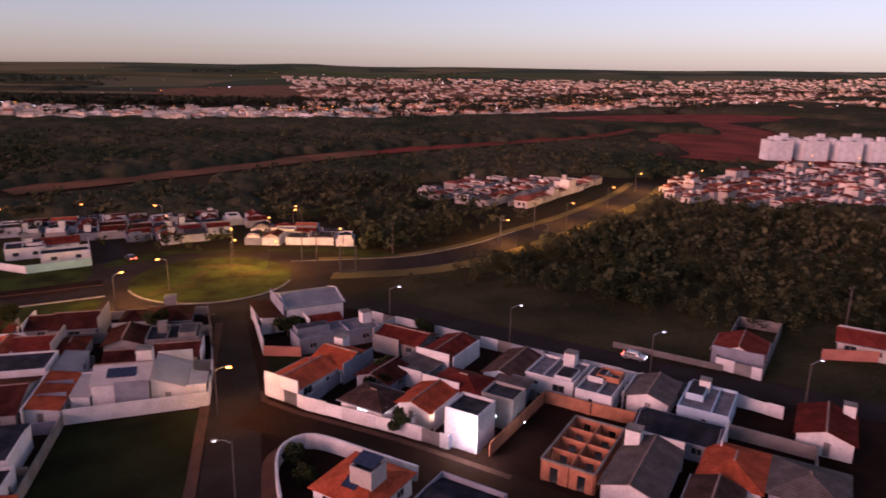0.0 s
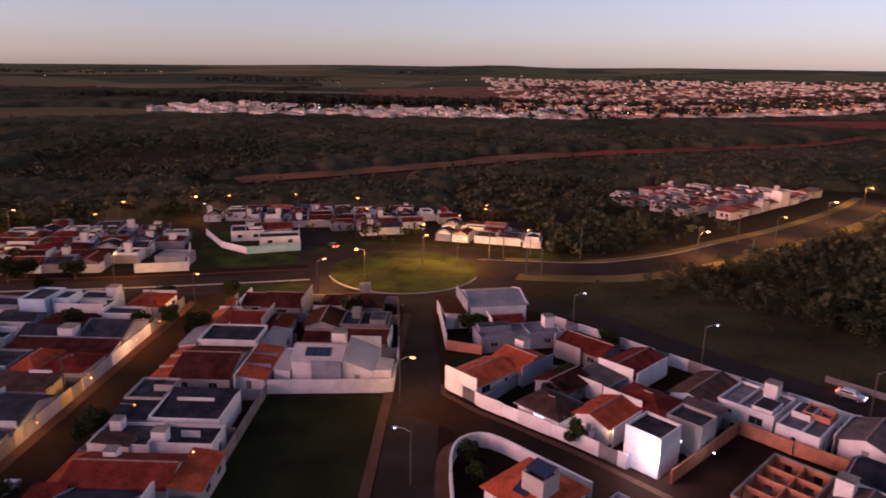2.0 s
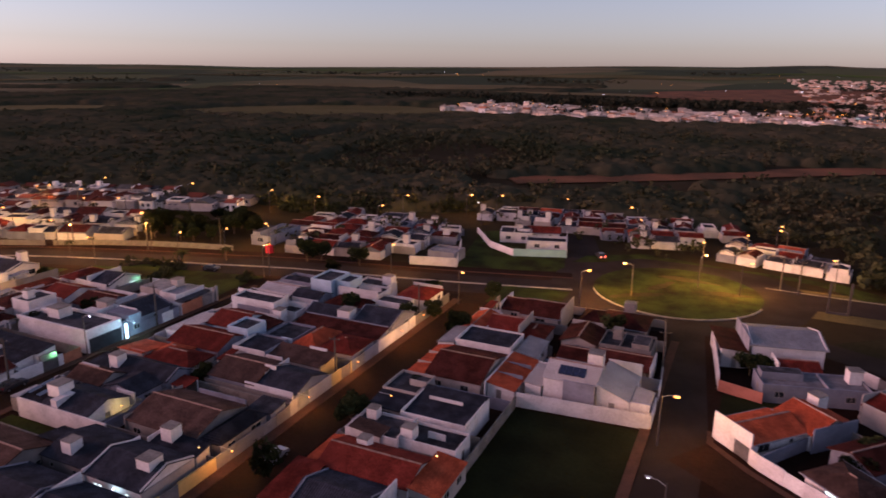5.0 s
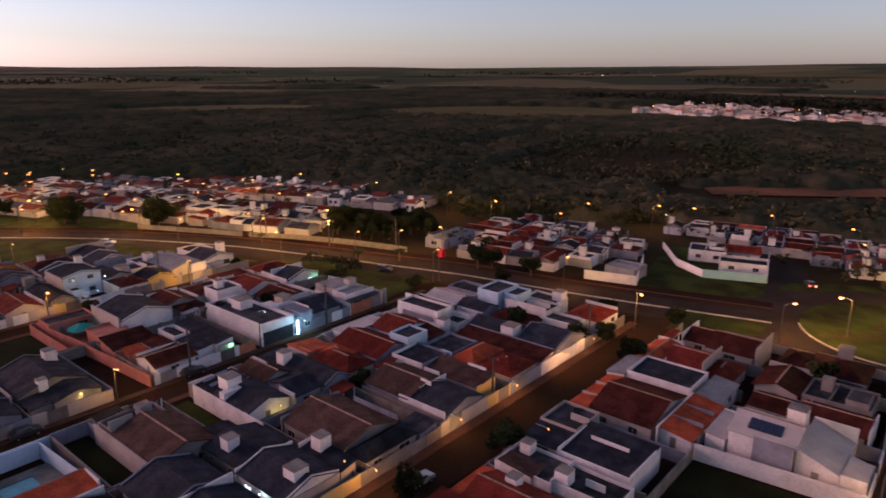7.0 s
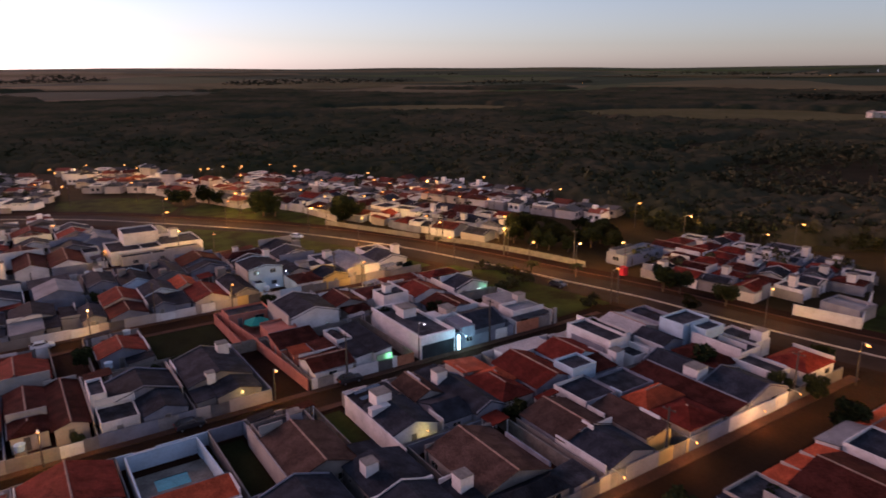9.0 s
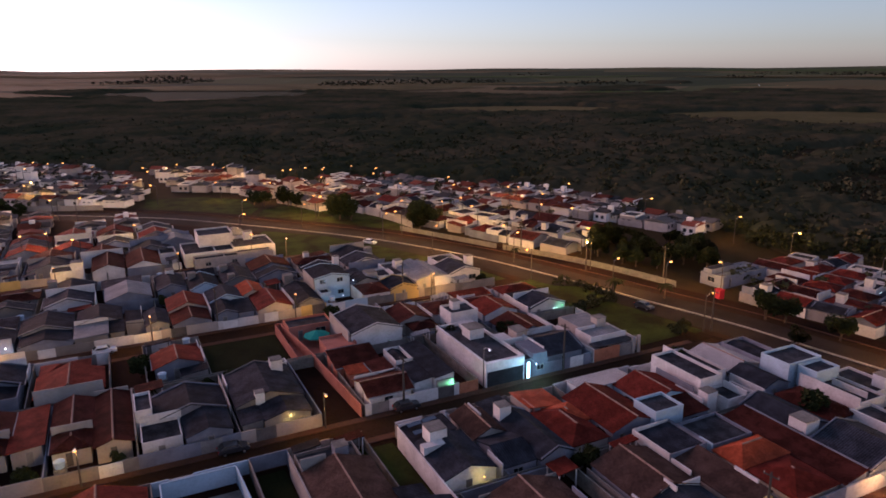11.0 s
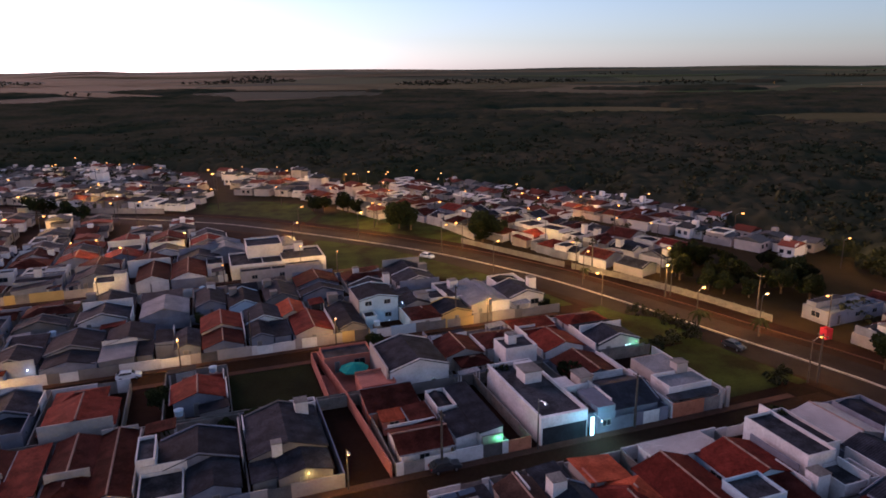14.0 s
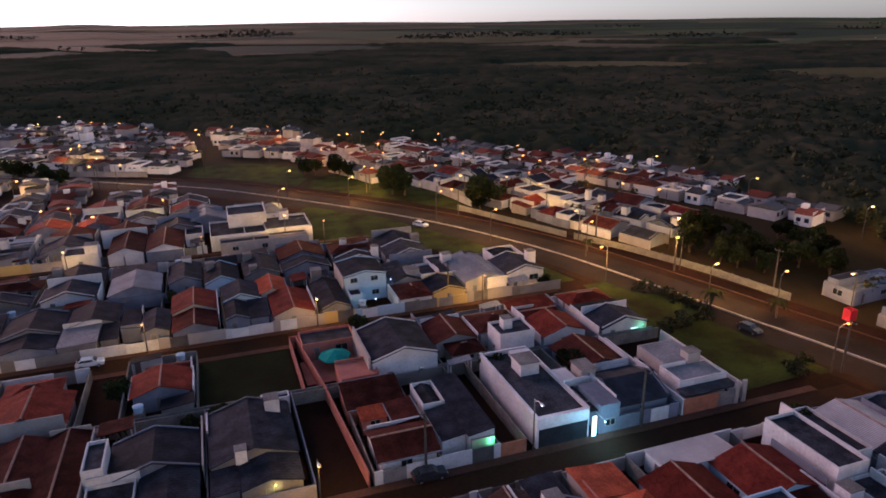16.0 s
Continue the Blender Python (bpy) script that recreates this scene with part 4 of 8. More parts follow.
hx(-22.5, -10, 112, 120.4, 3, "hip", "old_clay", "beige", tower=(-3.0, 2.0, 2.4, 5.2))

# block between the middle street and the west street, east side
row(-52.0, -71.9, [(-8, 3, "beige"), (3, 14, "cream"), (14, 25.4, "beige"), (25.4, 36, "cream"), (36, 46.8, "yellow"), (46.8, 61.8, "beige"), (61.8, 72.4, "cream"), (72.4, 78.4, "yellow"), (78.4, 87.2, "grey"), (87.2, 101.6, "white"), (101.6, 117.5, "beige")])
hx(-70, -61.5, 26.4, 35, 3.2, "gable", "fibre", "grey")
hx(-60.8, -54.2, 26.6, 35.2, 3, "gable", "fibre", "grey")
grown("grey-roofed gabled house with two white tank towers", (-62.4, -53.4, 36.6, 44.6, 3.1, "gx", "fibre", "white", {"lit": "s", "rise": 1.3}), (-70.8, -62.6, 37.2, 45.0, 3.0, "gx", "fibre", "beige", {"rise": 1.0}),
      walls=((-62.6, -62.4, 36.4, 44.8, 3.6, "white"), (-53.4, -53.2, 36.6, 44.6, 2.9, "cream")), tanks=((-55.4, 40.0, 2.1, 2.8, 5.3, "white"), (-67.4, 39.0, 1.7, 3, 5.0, "white")))
grown("big house under a long brown tiled roof", (-68.2, -56.2, 47.6, 57.6, 3.2, "gx", "brown_tile", "beige", {"rise": 1.6}), (-56.0, -52.6, 48.4, 57.4, 2.9, "hy", "fibre", "beige", {"rise": 0.9}), (-61.0, -53.4, 45.0, 47.4, 2.8, "ss", "fibre", "cream", {"rise": 0.5}),
      walls=((-68.4, -68.2, 47.4, 57.8, 3.7, "beige"), (-65.0, -56.4, 57.7, 57.9, 3.9, "grey"), (-61.4, -61.2, 44.9, 47.6, 3.6, "white")), tanks=((-59.0, 46.7, 1.8, 2.9, 5.0, "white"),))
grown("long low house with a brown tile roof and beige walls", (-68.6, -59.8, 63.4, 72.0, 3.0, "gx", "brown_tile", "grey", {"rise": 1.4}), (-59.6, -52.4, 63.8, 71.8, 2.8, "gx", "fibre", "grey", {"rise": 1.3}),
      walls=((-68.6, -52.2, 62.6, 62.8, 2.6, "beige"), (-61.4, -52.6, 63.3, 63.5, 3.3, "white"), (-59.8, -59.65, 66.0, 72.0, 4.0, "white"), (-60.6, -58.6, 67.2, 67.4, 4.7, "white")))
grown("grey house with a dark sunken roof framed by pale parapets", (-71.6, -65.2, 72.8, 78.4, 3.1, "ss", "fibre", "white", {"rise": 0.3}), walls=((-71.7, -65.1, 72.5, 72.65, 3.8, "white"), (-71.7, -65.1, 78.55, 78.7, 3.8, "grey"), (-71.85, -71.7, 72.5, 78.7, 3.8, "white"), (-65.1, -64.95, 72.5, 78.7, 3.8, "grey")))
grown("narrow house with a long brown sloping roof", (-64.8, -54.2, 72.9, 77.0, 2.9, "ss", "brown_tile", "cream", {"rise": 0.9}), walls=((-64.8, -61.6, 72.5, 72.7, 3.4, "white"), (-59.2, -55.8, 76.9, 77.1, 4.3, "white"), (-54.2, -54.0, 72.6, 77.2, 3.2, "yellow")))
grown("house with a bright orange roof before a dark red one", (-64.2, -59.6, 79.0, 87.0, 3.1, "hy", "orange_clay", "cream", {"rise": 1.3}), (-59.4, -52.6, 79.4, 86.6, 2.9, "hx", "clay", "cream", {"rise": 1.1}), (-70.8, -64.6, 79.4, 86.4, 3.0, "f", "slab", "grey"), walls=((-66.6, -64.4, 79.0, 79.15, 3.8, "blue"),))
grown("low house with a long dark sheet roof", (-70.0, -52.2, 87.2, 91.0, 2.8, "ss", "old_clay", "grey", {"rise": 0.8}), walls=((-70.0, -52.2, 91.1, 91.25, 3.9, "grey"),))
grown("grey gabled house with a tall white tank tower", (-71.0, -61.6, 91.4, 98.4, 3.1, "gx", "fibre", "grey", {"rise": 1.4, "ends": "-+"}), walls=((-64.4, -60.8, 91.4, 91.6, 3.4, "cream"),), tanks=((-62.4, 93.4, 2.6, 2.6, 5.0, "white"),))
grown("grey house under a broad gabled sheet roof", (-60.4, -52.4, 92.0, 102.0, 3.0, "gx", "fibre", "grey", {"rise": 1.8, "ends": "-+"}))
grown("house with a dark red hipped roof behind the yard", (-71.4, -62.4, 99.2, 104.8, 2.9, "hx", "old_clay", "grey"))
grown("white flat-roofed house of several stepped boxes", (-72.4, -63.0, 106.4, 112.0, 3.2, "f", "slab", "white"), (-72.0, -64.4, 112.2, 117.0, 3.0, "f", "slab", "white"), (-62.8, -55.6, 104.2, 108.2, 2.9, "f", "slab", "white"),
      walls=((-72.6, -63.0, 106.1, 106.3, 4.4, "white"), (-69.4, -64.0, 109.2, 109.4, 4.2, "white"), (-63.0, -55.4, 103.9, 104.1, 3.4, "white")), tanks=((-65.6, 115.6, 2.2, 3.0, 5.0, "white"),))
grown("corner house with a red hipped roof and a white front", (-60.4, -53.4, 109.4, 117.4, 3.0, "hy", "clay", "white", {"rise": 1.3}), walls=((-60.6, -53.6, 117.6, 117.8, 3.6, "white"), (-60.2, -56.8, 109.0, 109.2, 3.0, "blue")))
hx(-70, -56, 15.5, 24.5, 3.0, "gable", "fibre", "grey")
hx(-70, -56, 4, 13.4, 3.0, "gable", "clay", "cream")
hx(-70, -56, -7, 2.4, 3.0, "gable", "fibre", "cream")

# west side of that block
row(-89.8, -72.2, [(-8, 3, "cream"), (3, 14.4, "beige"), (14.4, 26, "blue"), (26, 30.8, "grey"), (30.8, 41, "cream"), (41, 46, None), (46, 53.8, "white"), (53.8, 64, "beige"), (64, 72.4, "cream"), (72.4, 87.4, "white"), (87.4, 98.6, "white"), (98.6, 112.5, "grey")])
hx(-76.6, -73.2, 15.6, 24.6, 2.6, "shed", "orange_clay", "white", axis="y", rise=0.5)
TAKEN += [(-90, -76, 15, 25.6), (-90, -71, 25.2, 30.6)]
boundary((-88.6, 15.4), (-77.0, 15.4), 2.6, "blue", label="pale blue wall round a pool yard")
boundary((-88.6, 24.2), (-77.0, 24.8), 2.6, "blue", label="pale blue wall round a pool yard")
boundary((-88.7, 15.5), (-88.7, 24.1), 2.6, "blue", label="pale blue wall between pool yard and street")
ground_sheet("lot_dark", quad([(-88.8, 25.2), (-72.4, 25.2), (-72.4, 30.2), (-88.8, 30.2)], 0.05), "grass", "dark grass on a narrow empty lot")
grown("brown-roofed house with a long pale side wall", (-82.4, -71.0, 30.8, 39.4, 3.1, "gx", "brown_tile", "beige", {"rise": 1.5}), (-86.6, -82.6, 31.0, 38.6, 3.0, "f", "slab", "beige"), (-74.4, -69.0, 39.6, 43.0, 2.8, "sn", "fibre", "beige", {"rise": 0.5}),
      walls=((-86.8, -70.6, 30.4, 30.6, 3.3, "cream"), (-83.4, -83.2, 31.0, 34.2, 4.6, "cream")), tanks=((-84.6, 36.4, 1.7, 3.0, 4.6, "grey"),))
ground_sheet("lot_olive", quad([(-88.6, 40.2), (-75.0, 40.2), (-72.4, 43.4), (-72.4, 45.0), (-88.6, 45.0)], 0.05), "lawn", "rough grass on a narrow empty lot")
white_solar = grown("white-walled house with solar panels and a big tank tower", (-87.0, -82.8, 45.6, 51.8, 3.2, "ss", "fibre", "white", {"rise": 0.5}), (-82.6, -73.4, 45.6, 52.6, 3.1, "gx", "fibre", "white", {"rise": 1.2}),
      walls=((-87.2, -69.4, 45.2, 45.4, 3.3, "white"), (-87.2, -87.05, 45.4, 52.6, 3.6, "white"), (-80.4, -79.2, 45.6, 48.6, 4.3, "white")), tanks=((-81.6, 48.2, 2.4, 3.0, 5.6, "white"),))
for k_ in range(4):
    ob_ = part("solar_panel", boxes((-0.48, 0.48, -1.0, 1.0, 0, 0.05)), "solar", white_solar, "dark blue solar panel")
    ob_.matrix_basis = white_solar.matrix_basis.inverted() @ pose(-86.0 + 1.02 * (k_ % 2) + 1.1 * (k_ % 2), 47.2 + 2.2 * (k_ // 2), 3.62 + 0.18 * (k_ // 2), 4.5)
grown("house of several grey sheet roofs and a white gable wall", (-87.4, -80.4, 53.4, 58.2, 2.9, "gx", "brown_tile", "cream", {"rise": 1.1}), (-83.8, -72.2, 58.4, 63.4, 3.0, "gx", "fibre", "grey", {"rise": 1.2, "ends": "-+"}), (-80.2, -73.0, 53.6, 58.2, 2.8, "gy", "fibre", "grey", {"rise": 1.1}), (-89.2, -84.2, 58.6, 62.2, 2.7, "ss", "fibre", "grey", {"rise": 0.4}),
      walls=((-87.6, -84.0, 56.2, 56.4, 4.2, "white"), (-76.6, -73.0, 53.2, 53.4, 3.4, "white")), tanks=((-83.4, 59.4, 1.8, 3.0, 5.2, "white"),))
grown("house with orange roofs stepping round a yard", (-88.6, -83.4, 64.0, 69.6, 2.7, "sn", "orange_clay", "cream", {"rise": 0.7}), (-83.2, -78.0, 66.0, 70.4, 2.9, "hx", "orange_clay", "cream"), (-83.0, -73.2, 63.8, 69.6, 2.8, "hx", "clay", "cream", {"rise": 1.1}), walls=((-86.2, -83.0, 64.4, 64.6, 3.6, "pink"),))
grown("low house with a red gabled tile roof", (-84.6, -73.4, 70.6, 78.6, 3.0, "gx", "clay", "grey", {"rise": 1.4}), (-89.2, -84.8, 74.6, 84.0, 2.8, "sw", "pale_roof", "white", {"rise": 0.4}))
grown("house with a dark red gabled roof and a blue-grey box room", (-84.6, -77.2, 80.0, 88.4, 3.0, "gx", "clay", "blue", {"rise": 1.4}), (-76.8, -72.4, 77.0, 82.0, 4.3, "f", "slab", "blue"), (-77.0, -72.6, 82.2, 87.0, 2.8, "se", "old_clay", "grey", {"rise": 0.5}),
      walls=((-84.8, -77.0, 88.6, 88.75, 4.0, "grey"), (-79.6, -74.2, 87.6, 87.8, 3.5, "white")), tanks=((-75.0, 89.4, 1.9, 0, 4.2, "white"),))
grown("long white two-level house with dark sunken roofs", (-87.4, -77.0, 90.0, 94.4, 4.3, "f", "slab", "white"), (-88.8, -79.4, 94.6, 98.0, 3.6, "f", "slab", "white"), (-76.8, -72.6, 91.0, 96.4, 2.9, "f", "slab", "white"), walls=((-89.4, -78.2, 94.3, 94.5, 5.0, "white"), (-78.8, -72.4, 98.2, 98.4, 3.4, "white"), (-76.8, -72.4, 94.4, 94.6, 4.0, "white")))
grown("house with a pale sheet roof beside the corner lot", (-88.6, -80.2, 99.2, 106.4, 2.9, "gx", "pale_roof", "cream", {"rise": 1.0}), (-88.4, -80.4, 106.8, 112.2, 2.8, "p", "fibre", "grey"), (-79.8, -73.2, 99.0, 104.6, 2.9, "gx", "fibre", "grey", {"rise": 1.1}))
grown("pale blue two-storey house with a plant-filled balcony", (-79.2, -74.0, 105.4, 112.8, 4.8, "f", "slab", "blue", {"lit": "s"}), (-73.7, -70.4, 107.0, 112.2, 4.6, "f", "slab", "blue"))
hx(-88, -75, 4, 13.6, 3.0, "gable", "clay", "cream")
hx(-88, -75, -7, 2.4, 3.0, "gable", "old_clay", "cream")

# block between the west street and the far street, east side
row(-97.2, -118.2, [(-42, -31, "cream"), (-31, -20, "beige"), (-20, -9, "cream"), (-9, 2.6, "cream"), (2.6, 13.4, "beige"), (13.4, 26.3, "grey"), (26.3, 37.6, "cream"), (37.6, 44.2, None), (44.2, 52.2, "white"), (52.2, 59.8, "white"), (59.8, 63.2, "brick"), (63.2, 75.8, None), (75.8, 85.4, "grey"), (85.4, 97.4, None)])
hx(-116, -104.5, -8, -2, 3, "gable", "old_clay", "cream")
hx(-116, -104.5, -1.4, 2.2, 2.8, "shed", "clay", "cream")
hx(-116.4, -102, 3.4, 8, 3, "gable", "old_clay", "cream")
hx(-116.4, -101, 8.6, 12.8, 2.9, "gable", "old_clay", "cream")
grown("grey-roofed house with a tall white back room", (-112.0, -104.4, 16.0, 25.6, 3.0, "gx", "fibre", "grey", {"rise": 1.5}), (-104.2, -98.0, 19.4, 25.4, 2.8, "gx", "fibre", "grey", {"rise": 1.0}), (-104.2, -98.4, 14.0, 19.0, 2.8, "f", "slab", "white"), (-110.6, -104.6, 13.6, 15.8, 4.4, "f", "slab", "white"),
      walls=((-114.6, -103.8, 25.9, 26.1, 3.4, "cream"), (-104.4, -104.25, 14.0, 19.4, 4.2, "white")))
grown("grey gabled house with tank towers and a lit porch", (-114.6, -103.2, 26.8, 36.6, 3.1, "gx", "fibre", "beige", {"rise": 1.6, "ends": "-"}), (-103.0, -98.2, 29.8, 36.4, 2.7, "gx", "fibre", "beige", {"rise": 0.9, "lit": "s"}), (-103.0, -98.6, 26.8, 29.6, 2.5, "ss", "fibre", "beige", {"rise": 0.3}),
      walls=((-114.8, -110.4, 26.5, 26.7, 3.5, "white"),), tanks=((-112.4, 34.6, 1.8, 2.8, 5.6, "white"), (-103.6, 30.2, 1.3, 2.8, 4.7, "white")))


def compound(name, label, pieces, group="houses of the town", category="house"):
    """A house put together of named volumes: (part, material, box, ...)."""
    e = thing(name, pose(0, 0, 0), label, category, group)
    for nm, mt, *bs in pieces:
        part(nm, boxes(*bs), mt, e)
    return e


def window_at(e, kind, x, y, z, turn, pane="glass"):
    w, hh, fr, panes = WINDOW[kind]
    win = share("window" if kind != "d" else "door", fr, e, pose(x, y, z, 0, 0, turn))
    share("pane", panes[pane], win)


TAKEN += [(-118, -98, 44, 60), (-115, -98, 63, 76), (-115, -98, 86, 97), (-136, -118, 40, 60)]
# red-roofed house round a small court, with its salmon walls
red_house = hx(-106, -99.8, 45, 51.8, 2.9, "gable", "old_clay", "white", axis="y", label="salmon-walled house with dark red tile roofs round a small court")
for q_ in ((-117.4, -112.0, 43.8, 51.4, 2.5, "shed", "old_clay", "pink", dict(axis="y", rise=1.1)), (-111.8, -106.4, 48.6, 51.8, 2.7, "shed", "old_clay", "pink", dict()), (-111.8, -109.2, 45, 48.2, 2.4, "shed", "orange_clay", "pink", dict(axis="y"))):
    merge(red_house, house((q_[0] + q_[1]) / 2, (q_[2] + q_[3]) / 2, q_[1] - q_[0], q_[3] - q_[2], 0, *q_[4:8], over=0.2, **q_[8]))
compound("patio_roof", "flat salmon tiled terrace roof over a back room", [("slab", "pink", (-122.8, -117.6, 44.6, 50.0, 2.75, 2.95)), ("wall", "pink", (-122.7, -122.5, 44.6, 50, 0, 2.75), (-122.5, -117.7, 49.8, 50, 0, 2.75), (-122.5, -117.7, 44.6, 44.8, 0, 2.75), (-117.8, -117.6, 44.8, 49.8, 0, 2.75)),
                           ("parapet", "pink", (-122.8, -122.6, 44.6, 50, 2.95, 3.3), (-122.6, -117.6, 49.8, 50, 2.95, 3.3))], category="terrace")
# grey and white house with one long sloping roof
long_house = house(-107.4, 57.7, 14.4, 3.3, 0, 3.3, "shed", "fibre", "white", rise=0.5, over=0.1, label="white house with a long sloping grey roof and a green-lit porch", lit="")
for q_ in ((-108.0, -101.0, 52.9, 55.9, 2.8, "shed", "fibre", "white"), (-114.4, -108.6, 52.9, 55.9, 2.7, "para", "slab", "white")):
    merge(long_house, house((q_[0] + q_[1]) / 2, (q_[2] + q_[3]) / 2, q_[1] - q_[0], q_[3] - q_[2], 0, *q_[4:8], over=0.1))
part("porch_wall", boxes((-100.0, -99.7, 56.2, 59.2, 0, 2.7)), "cream", long_house).matrix_basis = long_house.matrix_basis.inverted()
# long white flat-roofed house
wb = compound("house", "long white flat-roofed house with a tank tower and a lit entrance", [
    ("side_wall", "white", (-114.4, -98.7, 63.5, 63.75, 0, 4.3)),
    ("back_wall", "white", (-114.4, -114.15, 63.75, 70.9, 0, 4.3)),
    ("north_wall", "white", (-114.15, -104.2, 70.65, 70.9, 0, 4.1), (-104.2, -98.9, 70.65, 70.9, 0, 4.3)),
    ("front_band", "white", (-98.95, -98.7, 63.75, 70.65, 2.7, 4.3)),
    ("garage_door", "dark", (-98.9, -98.8, 63.75, 70.65, 0.05, 2.7)),
    ("roof", "slab", (-114.15, -98.95, 63.75, 70.65, 3.5, 3.65)),
    ("tank_tower", "white", (-110.8, -108.2, 66.6, 69.4, 3.65, 5.5)),
    ("tower_lid", "concrete", (-110.95, -108.05, 66.45, 69.55, 5.5, 5.6)),
    ("roof_room", "white", (-108.1, -105.0, 70.95, 73.4, 0, 3.9)), ("tank_box", "white", (-113.6, -112.2, 67.6, 70.4, 3.65, 4.4)),
    ("entrance_tower", "grey", (-103.6, -98.7, 72.4, 75.2, 0, 4.2)),
    ("entrance_roof", "slab", (-104.6, -99.2, 70.95, 72.35, 3.2, 3.35)),
    ("entrance_parapet", "white", (-104.8, -104.6, 70.95, 75.2, 3.2, 4.4), (-104.6, -103.7, 75.0, 75.2, 0, 4.4)),
    ("entrance_wall", "white", (-101.4, -101.2, 70.95, 72.35, 0, 3.2)),
    ("coping", "white", (-114.5, -98.6, 63.42, 63.83, 4.3, 4.36), (-114.5, -104.2, 70.6, 70.98, 4.1, 4.16), (-99.05, -98.6, 63.83, 70.6, 4.3, 4.36)),
    ("cream_tower", "cream", (-107.6, -105.2, 74.0, 76.2, 0, 5.0)),
    ("tower_cap", "concrete", (-107.75, -105.05, 73.85, 76.35, 5.0, 5.1)),
])
window_at(wb, "d", -101.15, 71.6, 0.1, 90, "lit_room")
window_at(wb, "b", -101.15, 71.6, 2.2, 90, "lit_room")
window_at(wb, "w", -98.65, 73.8, 1.2, 90)
wb.matrix_basis = Matrix.Translation((19.17, 1.1, 0)) @ Matrix.Diagonal((1.178, 1, 1, 1))
part("glass_slit", boxes((-97.02, -96.94, 72.3, 72.85, 0.15, 3.0)), "lit_slit", wb, "tall pane glowing pale cyan").matrix_basis = wb.matrix_basis.inverted()
# white house with a stepped side wall
ws = compound("house", "white house with a stepped side wall and pale flat roofs", [
    ("side_wall", "white", (-118.0, -110.0, 86.2, 86.4, 0, 2.9), (-110.0, -104.6, 86.2, 86.4, 0, 3.3), (-104.6, -98.8, 86.2, 86.4, 0, 2.6)),
    ("back_volume", "cream", (-112.4, -106.0, 88.4, 94.6, 0, 3.7)),
    ("back_roof", "zinc", (-112.1, -106.3, 88.7, 94.3, 3.7, 3.76)),
    ("front_volume", "white", (-105.9, -101.4, 87.6, 95.4, 0, 3.2)),
    ("front_roof", "zinc", (-105.6, -101.7, 87.9, 95.1, 3.2, 3.26)),
    ("tank_tower", "cream", (-107.4, -105.6, 92.2, 94.2, 3.2, 4.9)),
    ("tower_lid", "concrete", (-107.5, -105.5, 92.1, 94.3, 4.9, 5.0)),
    ("parapet", "white", (-105.9, -101.4, 87.6, 87.75, 3.26, 3.8), (-105.9, -105.75, 87.75, 92.0, 3.26, 3.8), (-101.55, -101.4, 87.75, 95.4, 3.26, 3.6)),
    ("carport_slab", "slab", (-101.3, -99.2, 87.0, 95.6, 2.5, 2.65)),
    ("front_wall", "brick", (-99.0, -98.8, 86.4, 92.0, 0, 2.4)),
    ("gate", "gate", (-98.95, -98.85, 92.0, 94.8, 0.05, 2.3)),
    ("gate_pillar", "cream", (-99.1, -98.7, 94.8, 95.4, 0, 3.4), (-99.1, -98.7, 96.0, 96.6, 0, 3.4)),
    ("north_wall", "white", (-118.0, -99.0, 96.7, 96.9, 0, 2.4)),
])
for wx_ in (-111, -108.4):
    window_at(ws, "w", wx_, 88.34, 1.1, 0)
window_at(ws, "b", -101.34, 90.5, 1.0, 90)
ws.matrix_basis = Matrix.Translation((1.8, -0.3, 0))
for ob_ in (red_house, long_house):
    ob_.matrix_basis = Matrix.Translation((1.7, 0.2, 0)) @ ob_.matrix_basis
hx(-107, -98.6, 77, 84.6, 3.0, "gable", "fibre", "grey", axis="y")
hx(-116.6, -108.6, 77, 84.6, 3.0, "gable", "old_clay", "grey")

# its west side
row(-135.8, -118.8, [(-42, -31, "cream"), (-31, -20, "beige"), (-20, -9, "cream"), (-9, -1, "grey"), (-1, 10.4, "white"), (10.4, 15.8, None), (15.8, 25.4, "beige"), (25.4, 39.6, None), (39.6, 50.2, "pink"), (50.2, 60, "cream"), (60, 68, "grey"), (68, 76.4, "beige"), (76.4, 86.6, "cream"), (86.6, 96.8, "white")])
hx(-133.4, -120, 0.4, 9.4, 3.0, "gable", "clay", "cream")
hx(-132.4, -123.2, 17.2, 24.4, 3.0, "gable", "clay", "grey")
hx(-135.4, -130.4, 41, 49.4, 2.8, "flat", "slab", "pink")
grown("two-storey pale house with lit windows and a cream side wall", (-130.0, -118.8, 49.4, 59.2, 4.2, "gx", "fibre", "white", {"rise": 1.5, "lit": "e"}), walls=((-130.4, -119.0, 48.9, 49.2, 5.2, "cream"),))
hx(-134.6, -129.2, 52.4, 59.4, 3.0, "gable", "old_clay", "white", axis="y")
hx(-131.2, -120, 60.8, 67.2, 3.1, "gable", "old_clay", "cream")
hx(-132, -125.2, 68.8, 75.8, 3.0, "hip", "old_clay", "white", axis="y")
hx(-124.4, -119.4, 69.6, 75.4, 4.4, "flat", "slab", "white", tower=(-0.6, -0.6, 1.8, 6.0))
hx(-131.2, -120, 77.4, 84.8, 3.2, "gable", "clay", "white")
hx(-135, -131.8, 77.2, 85, 2.8, "shed", "clay", "white", axis="y")
hx(-129, -119.4, 87.6, 96, 3.0, "para", "fibre", "white", lit="e")
hx(-135, -130, 88, 96, 2.8, "hip", "clay", "white", axis="y")
hx(-134, -121, -8.4, -2, 3.0, "gable", "fibre", "grey")

